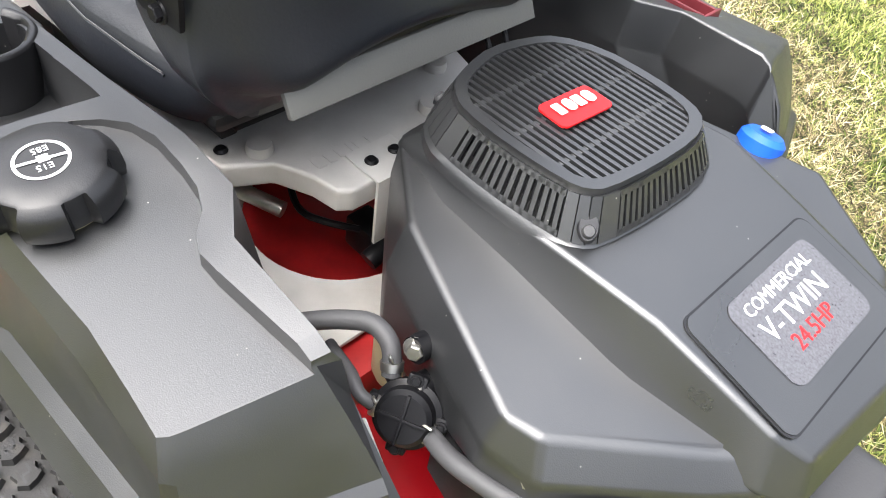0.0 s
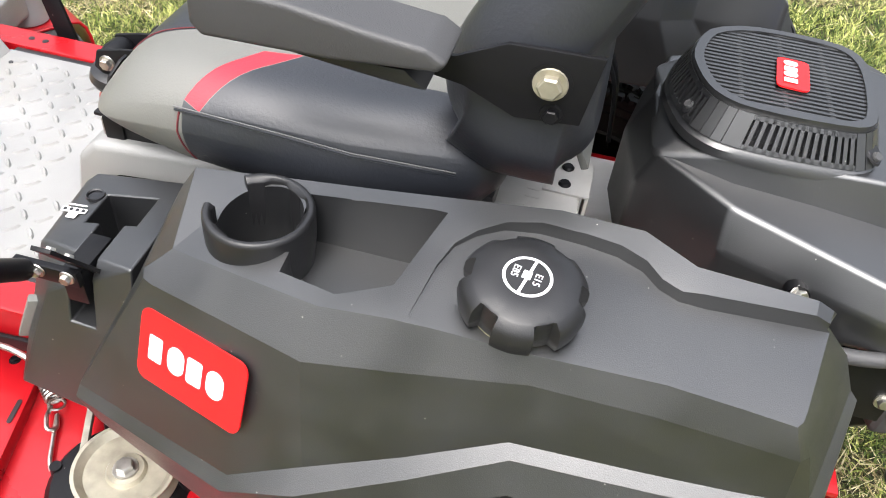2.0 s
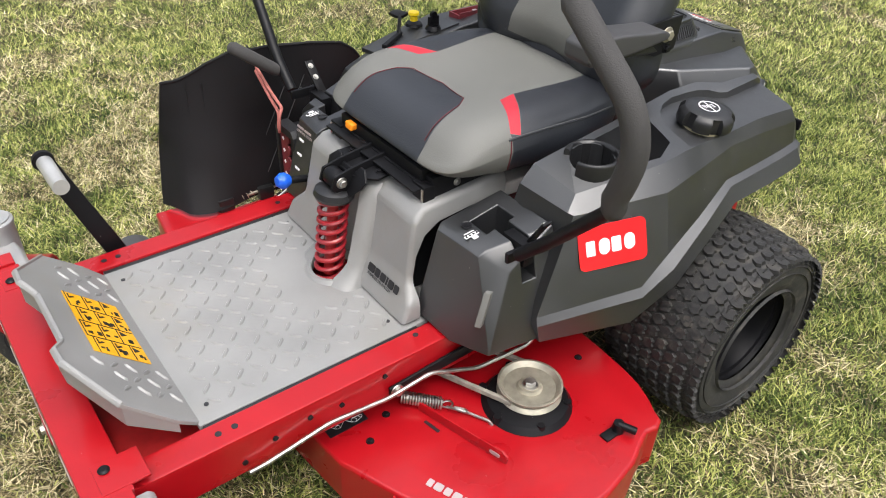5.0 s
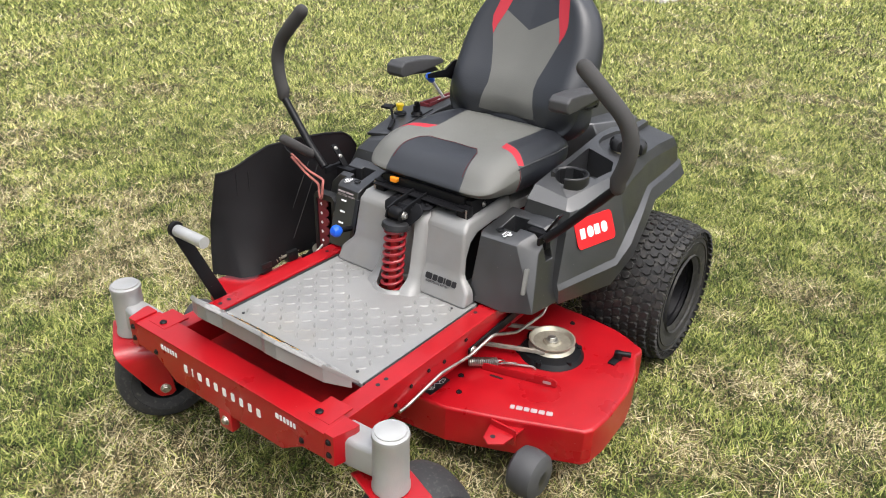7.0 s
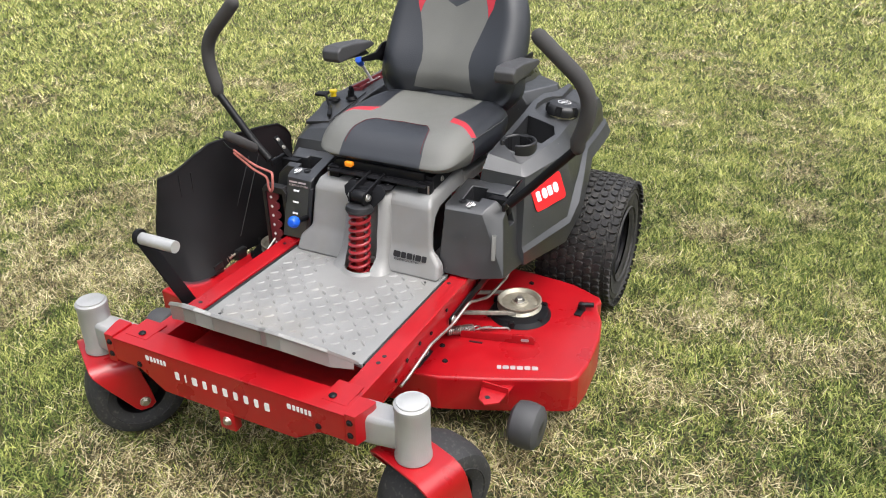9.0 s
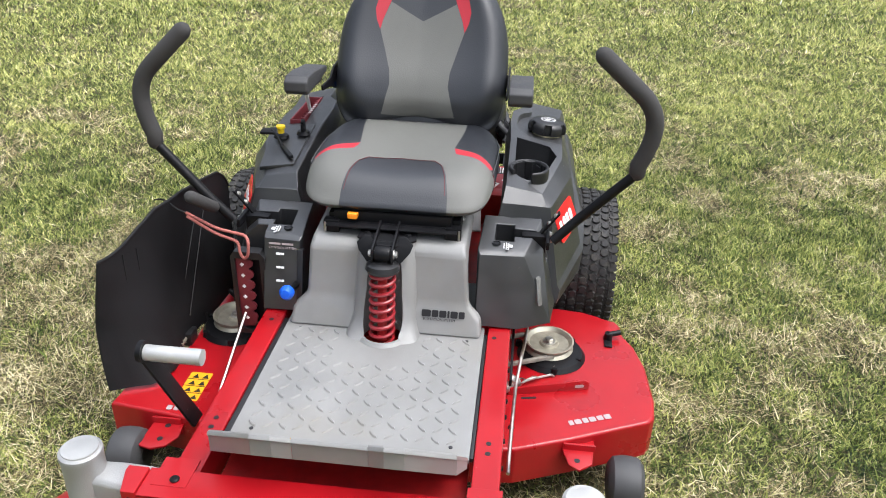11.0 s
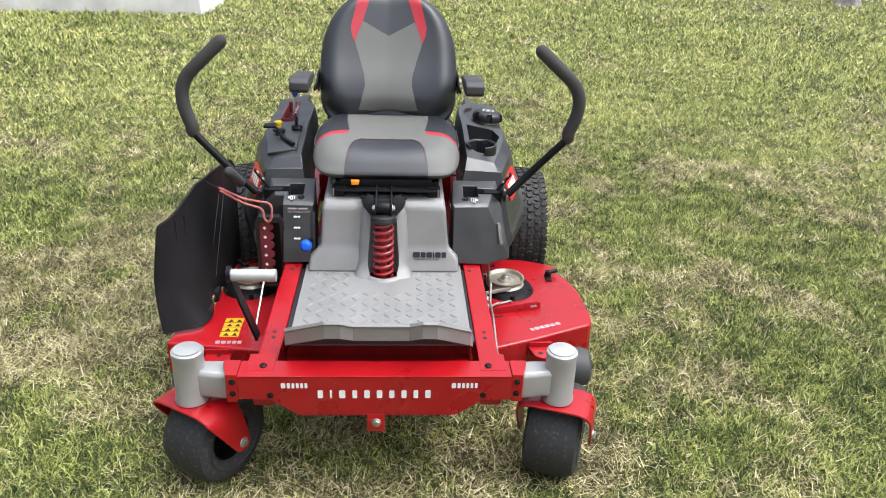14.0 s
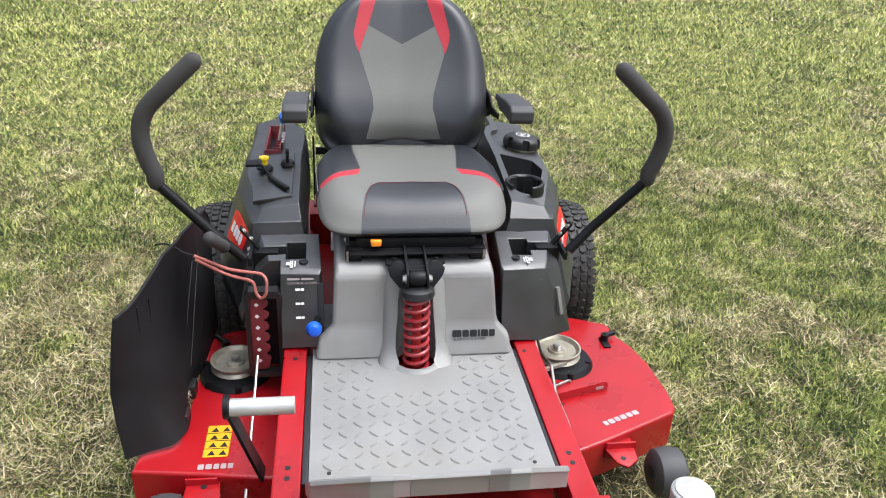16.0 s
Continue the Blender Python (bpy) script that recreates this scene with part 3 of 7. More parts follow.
# ---- foot plate and seat pedestal ----
def footplate():
    def lozenges(x0, x1, y0, y1, m, pitch=0.033):
        out = []
        nx, ny = int((x1 - x0) / pitch), int((y1 - y0) / pitch)
        for i in range(nx):
            for j in range(ny):
                x, y = x0 + (i + 0.5) * pitch, y0 + (j + 0.5) * pitch
                if (x < 1.3 and abs(y - MID) < 0.095) or x < 1.19 or (x > 1.75 and abs(y) > 0.13) or (1.62 < x < 1.76 and abs(y) < 0.11):
                    continue
                a = radians(45 if (i + j) % 2 else -45)
                b = bmesh.new()
                ring = [(0.0155, 0, 0), (0.008, 0.0044, 0), (-0.008, 0.0044, 0), (-0.0155, 0, 0), (-0.008, -0.0044, 0), (0.008, -0.0044, 0)]
                lo = [b.verts.new((p[0], p[1], -0.0005)) for p in ring]
                hi = [b.verts.new((p[0] * 0.66, p[1] * 0.45, 0.0034)) for p in ring]
                b.faces.new(hi)
                for k in range(6):
                    b.faces.new((lo[k], lo[(k + 1) % 6], hi[(k + 1) % 6], hi[k]))
                b.transform(m @ Matrix.Translation((x, y, 0)) @ Matrix.Rotation(a, 4, "Z"))
                out.append(b)
        return out
    Z = 0.358
    flat = prism([(1.12, -0.246), (1.605, -0.246), (1.605, 0.263), (1.12, 0.263)], Z - 0.012, Z, "z", 0.002)
    # the raised toe board, with a lip folded down along its front
    tilt = radians(44)
    front = [(0.0, -0.24), (0.05, -0.25), (0.15, -0.237), (0.23, -0.13), (0.232, -0.09), (0.207, -0.058), (0.207, 0.085), (0.232, 0.118), (0.23, 0.155), (0.155, 0.246), (0.05, 0.262), (0.0, 0.254)]
    toe = prism(front, -0.008, 0.0, "z", 0.002)
    mt = Matrix.Translation((1.6, 0, Z)) @ Matrix.Rotation(-tilt, 4, "Y")
    toe.transform(mt)
    lips = []
    for (a, c), (d, e), h0, h1 in zip(front, front[1:], (0.0, 0.03, 0.05, 0.05, 0.05, 0.05, 0.05, 0.05, 0.05, 0.05, 0.03), (0.03, 0.05, 0.05, 0.05, 0.05, 0.05, 0.05, 0.05, 0.05, 0.03, 0.0)):
        p, q = mt @ Vector((a, c, 0)), mt @ Vector((d, e, 0))
        side = (q - p).cross(Vector((0, 0, 1))).normalized() * 0.006
        if h0 + h1 > 0.05:
            lips.append(hull([p, q, p - side, q - side, p - Vector((0, 0, h0)), q - Vector((0, 0, h1)), p - side - Vector((0, 0, h0)), q - side - Vector((0, 0, h1))], 0.001))
    lip = joined(*lips)
    holes = [lathe([(0, 0.0035), (0.0045, 0.0035), (0.0045, -0.001), (0, -0.001)], Matrix.Translation((x, y, Z - 0.002)), 12) for x in (1.19, 1.575) for y in (-0.205, 0.222)]
    # pedestal with its spring channel
    ped = loft([
        [(1.178, MID - 0.246, Z), (1.178, MID + 0.248, Z), (0.9, MID + 0.248, Z), (0.9, MID - 0.246, Z)],
        [(1.16, MID - 0.24, 0.40), (1.16, MID + 0.244, 0.40), (0.9, MID + 0.244, 0.40), (0.9, MID - 0.24, 0.40)],
        [(1.142, MID - 0.205, 0.435), (1.142, MID + 0.212, 0.435), (0.9, MID + 0.212, 0.435), (0.9, MID - 0.205, 0.435)],
        [(1.118, MID - 0.198, 0.56), (1.118, MID + 0.2, 0.56), (0.88, MID + 0.2, 0.56), (0.88, MID - 0.198, 0.56)],
        [(1.095, MID - 0.192, 0.583), (1.095, MID + 0.194, 0.583), (0.88, MID + 0.194, 0.6), (0.88, MID - 0.192, 0.6)]], 0.012, True, 3, 10)
    channel = lathe([(0, 0.3), (0.0475, 0.3), (0.05, 0.7), (0, 0.7)], Matrix.Translation((1.165, MID, 0)), 40)
    channel2 = box(1.165, 1.3, MID - 0.0475, MID + 0.0475, Z + 0.001, 0.7, 0.0)
    well = lathe([(0, 0.3), (0.05, 0.3), (0.05, 0.5), (0, 0.5)], Matrix.Translation((1.185, MID, 0)), 40)
    well2 = lathe([(0, 0.3), (0.05, 0.3), (0.05, 0.5), (0, 0.5)], Matrix.Translation((1.185, MID, 0)), 40)
    arch = [(1.134, 0.36), (1.13, 0.43), (1.118, 0.485), (1.095, 0.525), (1.06, 0.545), (0.98, 0.553), (0.85, 0.556), (0.85, 0.36)]
    ped = cut(ped, channel, channel2, prism(arch, 0.165, 0.32, "y", 0.0), prism(arch, -0.3, -0.15, "y", 0.0))
    flat = cut(flat, well2)
    well.free()
    ring = lathe([(0.0505, Z - 0.012), (0.0505, Z + 0.005), (0.053, Z + 0.008), (0.059, Z + 0.007), (0.066, Z)], Matrix.Translation((1.185, MID, 0)), 48)
    # rounded moulding on both sides of the spring channel
    rows = []
    for z, front, half in ((Z - 0.002, 1.232, 0.094), (0.372, 1.212, 0.088), (0.40, 1.188, 0.082), (0.47, 1.166, 0.079), (0.54, 1.146, 0.077), (0.572, 1.13, 0.073), (0.585, 1.108, 0.066)):
        row = [(1.06, MID - half, z)]
        for k in range(17):
            a = radians(-90 + 180 * k / 16)
            row.append((front - 0.05 + 0.05 * abs(math.cos(a)) ** 0.6, MID + half * math.copysign(abs(math.sin(a)) ** 0.7, math.sin(a)), z))
        rows.append(row + [(1.06, MID + half, z)])
    moulding = cut(loft(rows, 0.0), lathe([(0, 0.3), (0.044, 0.3), (0.046, 0.7), (0, 0.7)], Matrix.Translation((1.165, MID, 0)), 40), box(1.165, 1.3, MID - 0.044, MID + 0.044, Z + 0.001, 0.7, 0.0), lathe([(0, 0.3), (0.05, 0.3), (0.05, 0.5), (0, 0.5)], Matrix.Translation((1.185, MID, 0)), 40))
    body = joined(flat, toe, lip, ped, ring, moulding, *lozenges(1.18, 1.6, -0.225, 0.245, Matrix.Translation((0, 0, Z))), *lozenges(1.605, 1.79, -0.22, 0.24, mt @ Matrix.Translation((-1.6, 0, 0))))
    fp = part("foot_platform", body, ALU, mower, "cast aluminium foot platform with diamond tread and seat pedestal", 34)
    firm(fp)
    # core boxes coloured black for the shadow inside the arch openings
    for y in (0.14, -0.153):
        part("arch_shade_core", box(0.9, 1.12, y, y + 0.028, 0.362, 0.53, 0.002), STEEL_BLACK, fp)
    for h in holes:
        part("platform_rivet", h, BLACKPRINT, fp)
    for b in (box(1.15, 1.6, 0.2635, 0.2715, 0.346, 0.357, 0.002), box(1.15, 1.6, -0.2595, -0.2465, 0.346, 0.357, 0.002)):
        part("platform_seal", b, PLASTIC_DARK, fp)
    # warning decal on the toe board
    c, u, v = mt @ Vector((0.018, -0.075, 0.0005)), mt.to_3x3() @ Vector((0, 1, 0)), mt.to_3x3() @ Vector((-1, 0, 0))
    c = mt @ Vector((0.148, -0.1, 0.0005))
    st = part("warning_decal", patch_on(c, u, v, round_rect(0.196, 0.117, 0.003), 0.0004), STICKER, fp, "yellow pictogram warning decal")
    marks = []
    for i in range(1, 4):
        marks.append(patch_on(c, u, v, [(0.049 * i, 0.003), (0.049 * i + 0.0015, 0.003), (0.049 * i + 0.0015, 0.114), (0.049 * i, 0.114)], 0.0014))
    rng = random.Random(3)
    for i in range(4):
        for j in range(3):
            y0 = 0.003 + 0.037 * j + (0.009 if i % 2 else 0)
            marks.append(patch_on(c, u, v, [(0.049 * i, y0), (0.049 * (i + 1), y0), (0.049 * (i + 1), y0 + 0.0014), (0.049 * i, y0 + 0.0014)], 0.0016))
            x, y = 0.049 * i + 0.006, y0 + 0.006
            marks.append(patch_on(c, u, v, [(x, y), (x + 0.016, y), (x + 0.008, y + 0.014)], 0.0014))
            for k in range(3):
                marks.append(patch_on(c, u, v, round_rect(0.004 + 0.008 * rng.random(), 0.003 + 0.006 * rng.random(), 0.001, 2, x + 0.017 + 0.012 * rng.random(), y + 0.02 * rng.random()), 0.0014))
    part("decal_print", joined(*marks), BLACKPRINT, st)
    inner = [patch_on(c, u, v, [(0.049 * i + 0.0105, y), (0.049 * i + 0.0175, y), (0.049 * i + 0.014, y + 0.006)], 0.0026) for i in range(4) for y in (0.011 + (0.009 if i % 2 else 0), 0.048 + (0.009 if i % 2 else 0))]
    for one in inner:
        part("decal_triangle", one, STICKER, st)
    # mark on the pedestal face
    part("pedestal_mark", joined(bars([0.023, 0.016, 0.018, 0.005, 0.018, 0.015], 0.018, 0.0028, (1.159, 0.103, 0.404), (0, 1, 0), (-0.4, 0, 1), 0.002), lettering("SUSPENSION SYSTEM", 0.0088, (1.162, 0.106, 0.3955), (0, 1, 0), (-0.4, 0, 1), 0.0025, 0.0002)), BLACKPRINT, fp, "dark suspension mark")
    # red tray seen behind the front bar
    part("frame_tray", joined(box(1.5, 1.745, -0.25, 0.262, 0.285, 0.293, 0.002), box(1.56, 1.565, -0.25, 0.262, 0.29, 0.345, 0.001)), RED_DARK, frame_ob)
    return fp


footplate()


# ---- shock absorber ----
def shock():
    turns, r = 8.5, 0.0285
    pts, n = [], int(8.5 * 18)
    p0, p1 = Vector((1.201, MID, 0.352)), Vector((1.178, MID, 0.545))
    for i in range(n + 1):
        a = 2 * math.pi * turns * i / n
        pts.append(p0.lerp(p1, i / n) + Vector((r * math.cos(a), r * math.sin(a), 0)))
    sp = part("coil_spring", tube(pts, 0.0054, 8), COIL, mower, "red coil spring of the seat suspension")
    ax = along(p0, p1)
    part("damper", lathe([(0, 0), (0.012, 0), (0.012, 0.2), (0, 0.2)], ax, 20), RED_DARK, sp)
    part("spring_seat", lathe([(0, 0.188), (0.04, 0.188), (0.043, 0.195), (0.04, 0.206), (0.026, 0.214), (0, 0.216)], ax, 28), PLASTIC_DARK, sp, "black upper spring cup")
    part("shock_eye", lathe([(0, -0.02), (0.017, -0.02), (0.02, -0.014), (0.02, 0.014), (0.017, 0.02), (0, 0.02)], Matrix.Translation((1.174, MID, 0.583)) @ Matrix.Rotation(radians(90), 4, "X"), 24), STEEL_BLACK, sp)
    for s in (-1, 1):
        part("shock_bolt", hexbolt(0.0085, 0.009, Matrix.Translation((1.174, MID + s * 0.027, 0.583)) @ Matrix.Rotation(radians(-90 * s), 4, "X")), ZINC, sp)
    # added black sheet that stands in for the shade behind the spring
    shade_wall = bmesh.new()
    wall = [[shade_wall.verts.new((1.165 + r0 * math.cos(radians(128 + 104 * i / 16)), MID + r0 * math.sin(radians(128 + 104 * i / 16)), z)) for i in range(17)] for r0, z in ((0.0465, 0.346), (0.0475, 0.575))]
    for i in range(16):
        shade_wall.faces.new((wall[0][i], wall[0][i + 1], wall[1][i + 1], wall[1][i]))
    part("spring_well_shade", shade_wall, STEEL_BLACK, sp)
    shield = [(-0.07, 0.594), (-0.052, 0.611), (-0.036, 0.611), (-0.03, 0.6), (0.03, 0.6), (0.036, 0.611), (0.052, 0.611), (0.07, 0.594), (0.064, 0.578), (0.04, 0.552), (-0.04, 0.552), (-0.064, 0.578)]
    part("shock_yoke", loft([[(1.142 + (0.6 - z) * 0.55 + d, MID + y, z) for y, z in shield] for d in (0.0, -0.005)], 0.0012), STEEL_BLACK, sp, "black steel yoke over the spring")
    wing = [(1.15, 0.028), (1.135, 0.05), (1.118, 0.074), (1.075, 0.07), (1.04, 0.052), (0.98, 0.05)]
    plate = loft([[(x, MID + y, 0.588 + (1.15 - x) * 0.11 + dz) for x, y in wing + [(x, -y) for x, y in wing[::-1]]] for dz in (0.0, 0.005)], 0.001)
    part("bracket_plate", plate, STEEL_BLACK, sp, "black steel wing plate under the seat")
    for s in (-1, 1):
        part("plate_bolt", hexbolt(0.006, 0.005, Matrix.Translation((1.1, MID + s * 0.052, 0.5985))), STEEL_BLACK, sp)
    for s in (-1, 1):
        part("shock_bracket", prism([(1.197, 0.573), (1.188, 0.6), (1.15, 0.609), (1.03, 0.628), (1.0, 0.62), (1.05, 0.592), (1.14, 0.56), (1.172, 0.552)], MID + s * 0.024 - 0.003, MID + s * 0.024 + 0.003, "y", 0.002), STEEL_BLACK, sp)


shock()


# ---- seat ----
def inside(poly, x, y):
    c = False
    for (x1, y1), (x2, y2) in zip(poly, poly[1:] + poly[:1]):
        if (y1 > y) != (y2 > y) and x < (x2 - x1) * (y - y1) / (y2 - y1) + x1:
            c = not c
    return c


def slice_panels(bm, polys):
    """Cuts the skin along the outlines, seen along z, and gives each face the number of its panel."""
    for poly in polys:
        for a, b in zip(poly, poly[1:] + poly[:1]):
            d = Vector((b[0] - a[0], b[1] - a[1], 0))
            n = Vector((-d.y, d.x, 0)).normalized()
            mid, reach = Vector((*a, 0)) + d / 2, d.length / 2 + 0.02
            near = [f for f in bm.faces if (Vector((*f.calc_center_median().xy, 0)) - mid).length < reach + 0.02]
            geom = near + list({e for f in near for e in f.edges}) + list({v for f in near for v in f.verts})
            bmesh.ops.bisect_plane(bm, geom=geom, plane_co=Vector((*a, 0)), plane_no=n, dist=1e-5)
    for f in bm.faces:
        c = f.calc_center_median()
        f.material_index = 0
        for i, poly in enumerate(polys, 1):
            if inside(poly, c.x, c.y):
                f.material_index = i


def pad_form(shape, n=44):
    """A padded form: a grid wrapped round a soft block; shape(x, y, z) puts each point in its place."""
    bm = bmesh.new()
    bmesh.ops.create_cube(bm, size=2)
    bmesh.ops.subdivide_edges(bm, edges=bm.edges, cuts=n, use_grid_fill=True)
    for v in bm.verts:
        x, y, z = v.co
        v.co = shape(x, y, z)
    return bm


def split_panels(bm, names, mats, parent, labels):
    """One part for each panel."""
    made = []
    for i, name in enumerate(names):
        b = bm.copy()
        bmesh.ops.delete(b, geom=[f for f in b.faces if f.material_index != i], context="FACES")
        for f in b.faces:
            f.material_index = 0
        me = bpy.data.meshes.new(name)
        b.to_mesh(me)
        b.free()
        me.materials.append(mats[i])
        me.polygons.foreach_set("use_smooth", [True] * len(me.polygons))
        ob = new(name, me)
        ob.parent = parent
        tagged(ob, labels[i])
        made.append(ob)
    bm.free()
    return made


def seat():
    CX, CY = 0.80, MID + 0.006
    L, W, H = 0.265, 0.241, 0.062

    def sq(x, y):
        # a square with soft corners
        m = max(abs(x), abs(y))
        if m < 1e-9:
            return 0.0, 0.0
        l = (abs(x / m) ** 7 + abs(y / m) ** 7) ** (1 / 7)
        return x / l, y / l

    def shape(x, y, z):
        a, b = sq(x, y)
        edge = (abs(a) ** 6 + abs(b) ** 6) ** (1 / 6)
        fall = max(0.0, edge - 0.72) / 0.28
        drop = fall ** 2.4
        top = H * (1 - 0.55 * drop)
        if a > 0.45:
            top -= 0.03 * ((a - 0.45) / 0.55) ** 2
        top += 0.012 * abs(b) ** 3 * (1 - max(0, a) ** 2) - 0.01 * math.exp(-((b / 0.5) ** 2)) * (1 - abs(a) ** 2)
        bot = -H * (0.8 + 0.12 * max(0.0, a)) * (1 - 0.22 * drop)
        zz = top if z > 0.999 else bot if z < -0.999 else bot + (top - bot) * (z + 1) / 2
        k = 1.0 - 0.05 * max(0, a) ** 2
        side = 1 + 0.035 * (1 - z * z) * (edge > 0.98)
        back = 0.9 + 0.1 * min(1.0, (a + 1) / 0.7) if a < -0.3 else 1.0
        if z < 0.3:
            side *= 1 - 0.07 * (0.3 - z) * max(0, a)
        return Vector((CX + (L if a > 0 else 0.222) * a * side, CY + W * b * k * side * back, 0.672 + zz))

    bm = pad_form(shape)
    half_front = [(1.09, 0.137), (1.05, 0.134), (1.0, 0.125), (0.956, 0.113), (0.926, 0.09)]
    front = [(x, CY - y) for x, y in half_front] + [(0.91, CY)] + [(x, CY + y) for x, y in half_front[::-1]]
    polys = [front]
    for s in (-1, 1):
        polys.append([(0.924, CY + s * 0.232), (0.872, CY + s * 0.138), (0.828, CY + s * 0.129), (0.85, CY + s * 0.163), (0.88, CY + s * 0.206), (0.904, CY + s * 0.24)])
        polys.append([(0.926, CY + s * 0.32), (0.9245, CY + s * 0.2325), (0.9035, CY + s * 0.2405), (0.879, CY + s * 0.2065), (0.849, CY + s * 0.1635), (0.827, CY + s * 0.1295), (0.7, CY + s * 0.146), (0.5, CY + s * 0.15), (0.5, CY + s * 0.32)])
    slice_panels(bm, polys)
    bmesh.ops.delete(bm, geom=[f for f in bm.faces if f.normal.z < -0.6 and f.calc_center_median().z < 0.638], context="FACES")
    for f in bm.faces:
        # the red ends at the shoulder seam
        if f.material_index in (2, 4) and f.calc_center_median().z < 0.685:
            f.material_index += 1
    cush = part("seat_cushion", box(0.58, 1.02, CY - 0.2, CY + 0.2, 0.628, 0.65, 0.01), PLASTIC_DARK, mower, "padded vinyl seat cushion in black, grey and red")
    split_panels(bm, ["cushion_cover", "front_panel", "red_insert", "side_panel", "red_insert", "side_panel"], [VINYL_GREY, VINYL, VINYL_RED, VINYL, VINYL_RED, VINYL], cush, ["grey vinyl top", "black vinyl front panel", "red vinyl insert", "black vinyl side panel", "red vinyl insert", "black vinyl side panel"])

    for s in (-1, 1):
        seam = [shape(-0.8 + 0.05 * i, s, 0.5 + 0.44 * (i / 26) ** 0.7) + Vector((0, s * 0.0015, 0)) for i in range(27)]
        part("piping", tube(seam, 0.0017, 6), VINYL, cush)
        part("stitching", tube([p + Vector((0, s * 0.001, 0.0045)) for p in seam], 0.0009, 5), THREAD, cush)
        part("front_seam", tube([shape(0.478, s, -0.9 + 0.1 * i) + Vector((0, s * 0.0005, 0)) for i in range(19)], 0.0012, 5), THREAD_RED, cush)
        edge = half_front[1:] + [(0.91, 0.0)]
        top = lambda x, y: shape((x - CX) / L, (y - CY) / W, 1.0) + Vector((0, 0, 0.0008))
        pts = [top(a[0] + (b[0] - a[0]) * i / 6, CY + s * (a[1] + (b[1] - a[1]) * i / 6)) for a, b in zip(edge, edge[1:]) for i in range(7)]
        part("stitching", tube(pts, 0.0009, 5), THREAD_RED, cush)

    # backrest, in its own upright frame, then leant back
    BW, BH, BT = 0.247, 0.235, 0.056

    def shape2(x, y, z):
        a = math.sin(x * math.pi / 2) if x > 0 else x
        a = min(a, 0.996)
        b = y
        u = max(0.0, (a + 0.3) / 1.3)
        wide = (1 - u ** 2.5) ** (1 / 2.2)
        if a < -0.55:
            # soft lower corners
            wide *= 1 - 0.16 * ((-0.55 - a) / 0.45) ** 3
        edge = (abs(a) ** 6 + abs(b) ** 6) ** (1 / 6)
        drop = (max(0.0, edge - 0.72) / 0.28) ** 2.2 if edge < 1.0 else 1.0
        h = 0.03 + BH * a
        if a < 0:
            h += a * a * (0.034 * max(0.0, 1 - (b / 0.66) ** 2) - 0.012)
        yy = BW * b * wide
        f = BT * (1 - 0.62 * drop) + 0.03 * abs(b) ** 3 * (1 - drop) - 0.012 * (1 - abs(b)) + 0.01 * math.exp(-(((a + 0.55) / 0.35) ** 2))
        g = -BT * 0.85 * (1 - 0.5 * drop) - 0.48 * max(0.0, -0.03 - h) * (1 - 0.2 * drop)
        t = f if z > 0.999 else g if z < -0.999 else g + (f - g) * (z + 1) / 2
        side = 1 + 0.02 * (1 - z * z) * (edge > 0.98)
        h += 0.4 * max(0.0, -t - 0.03) * min(1.0, max(0.0, (-a - 0.5) / 0.4))
        return Vector((h * (side if a > 0 else 1), yy * side, t))

    bm = pad_form(shape2)
    half_panel = [(-0.185, 0.108), (-0.16, 0.1), (-0.1, 0.085), (-0.06, 0.088), (0.0, 0.105), (0.056, 0.122), (0.085, 0.115), (0.137, 0.095)]
    polys = [[(h, -w) for h, w in half_panel] + [(0.086, 0.0)] + half_panel[::-1]]
    for s in (-1, 1):
        polys.append([(0.0565, s * 0.1225), (0.085, s * 0.134), (0.114, s * 0.138), (0.2, s * 0.118), (0.29, s * 0.082), (0.29, s * 0.05), (0.2, s * 0.076), (0.1375, s * 0.0955), (0.0855, s * 0.1155)])
    slice_panels(bm, polys)
    for f in bm.faces:
        if f.calc_center_median().z < 0.0:
            f.material_index = 0
    lean = Matrix.Translation((0.528, CY, 0.905)) @ Matrix.Rotation(radians(25), 4, "Y").inverted() @ Matrix(((0, 0, 1, 0), (0, 1, 0, 0), (1, 0, 0, 0), (0, 0, 0, 1)))
    bm.transform(lean)
    bmesh.ops.recalc_face_normals(bm, faces=bm.faces)
    core = box(-0.2, 0.15, -0.17, 0.17, -0.02, 0.01, 0.008)
    core.transform(lean)
    back = part("seat_backrest", core, VINYL, mower, "tall padded vinyl backrest in black, grey and red")
    split_panels(bm, ["backrest_cover", "centre_panel", "red_stripe", "red_stripe"], [VINYL, VINYL_GREY, VINYL_RED, VINYL_RED], back, ["black vinyl cover", "grey vinyl centre", "red vinyl stripe", "red vinyl stripe"])
    strip = prism([(0.512, 0.722), (0.504, 0.724), (0.488, 0.693), (0.496, 0.69)], CY - 0.185, CY + 0.17, "y", 0.002)
    part("backrest_binding", strip, VINYL_GREY, back, "grey cloth strip along the lower back")
    # sewn seams along the panels
    on_face = lambda h, w: lean @ (Vector((h, w, BT * 0.86 + 0.03 * (abs(w) / BW) ** 3 - 0.012 * (1 - abs(w) / BW))) + Vector((0, 0, 0.0005)))
    for s in (-1, 1):
        seam = [(a[0] + (b[0] - a[0]) * i / 5, a[1] + (b[1] - a[1]) * i / 5) for a, b in zip(half_panel, half_panel[1:]) for i in range(6)]
        part("stitching", tube([on_face(h, s * w) for h, w in seam], 0.0011, 5), BLACKPRINT, back)

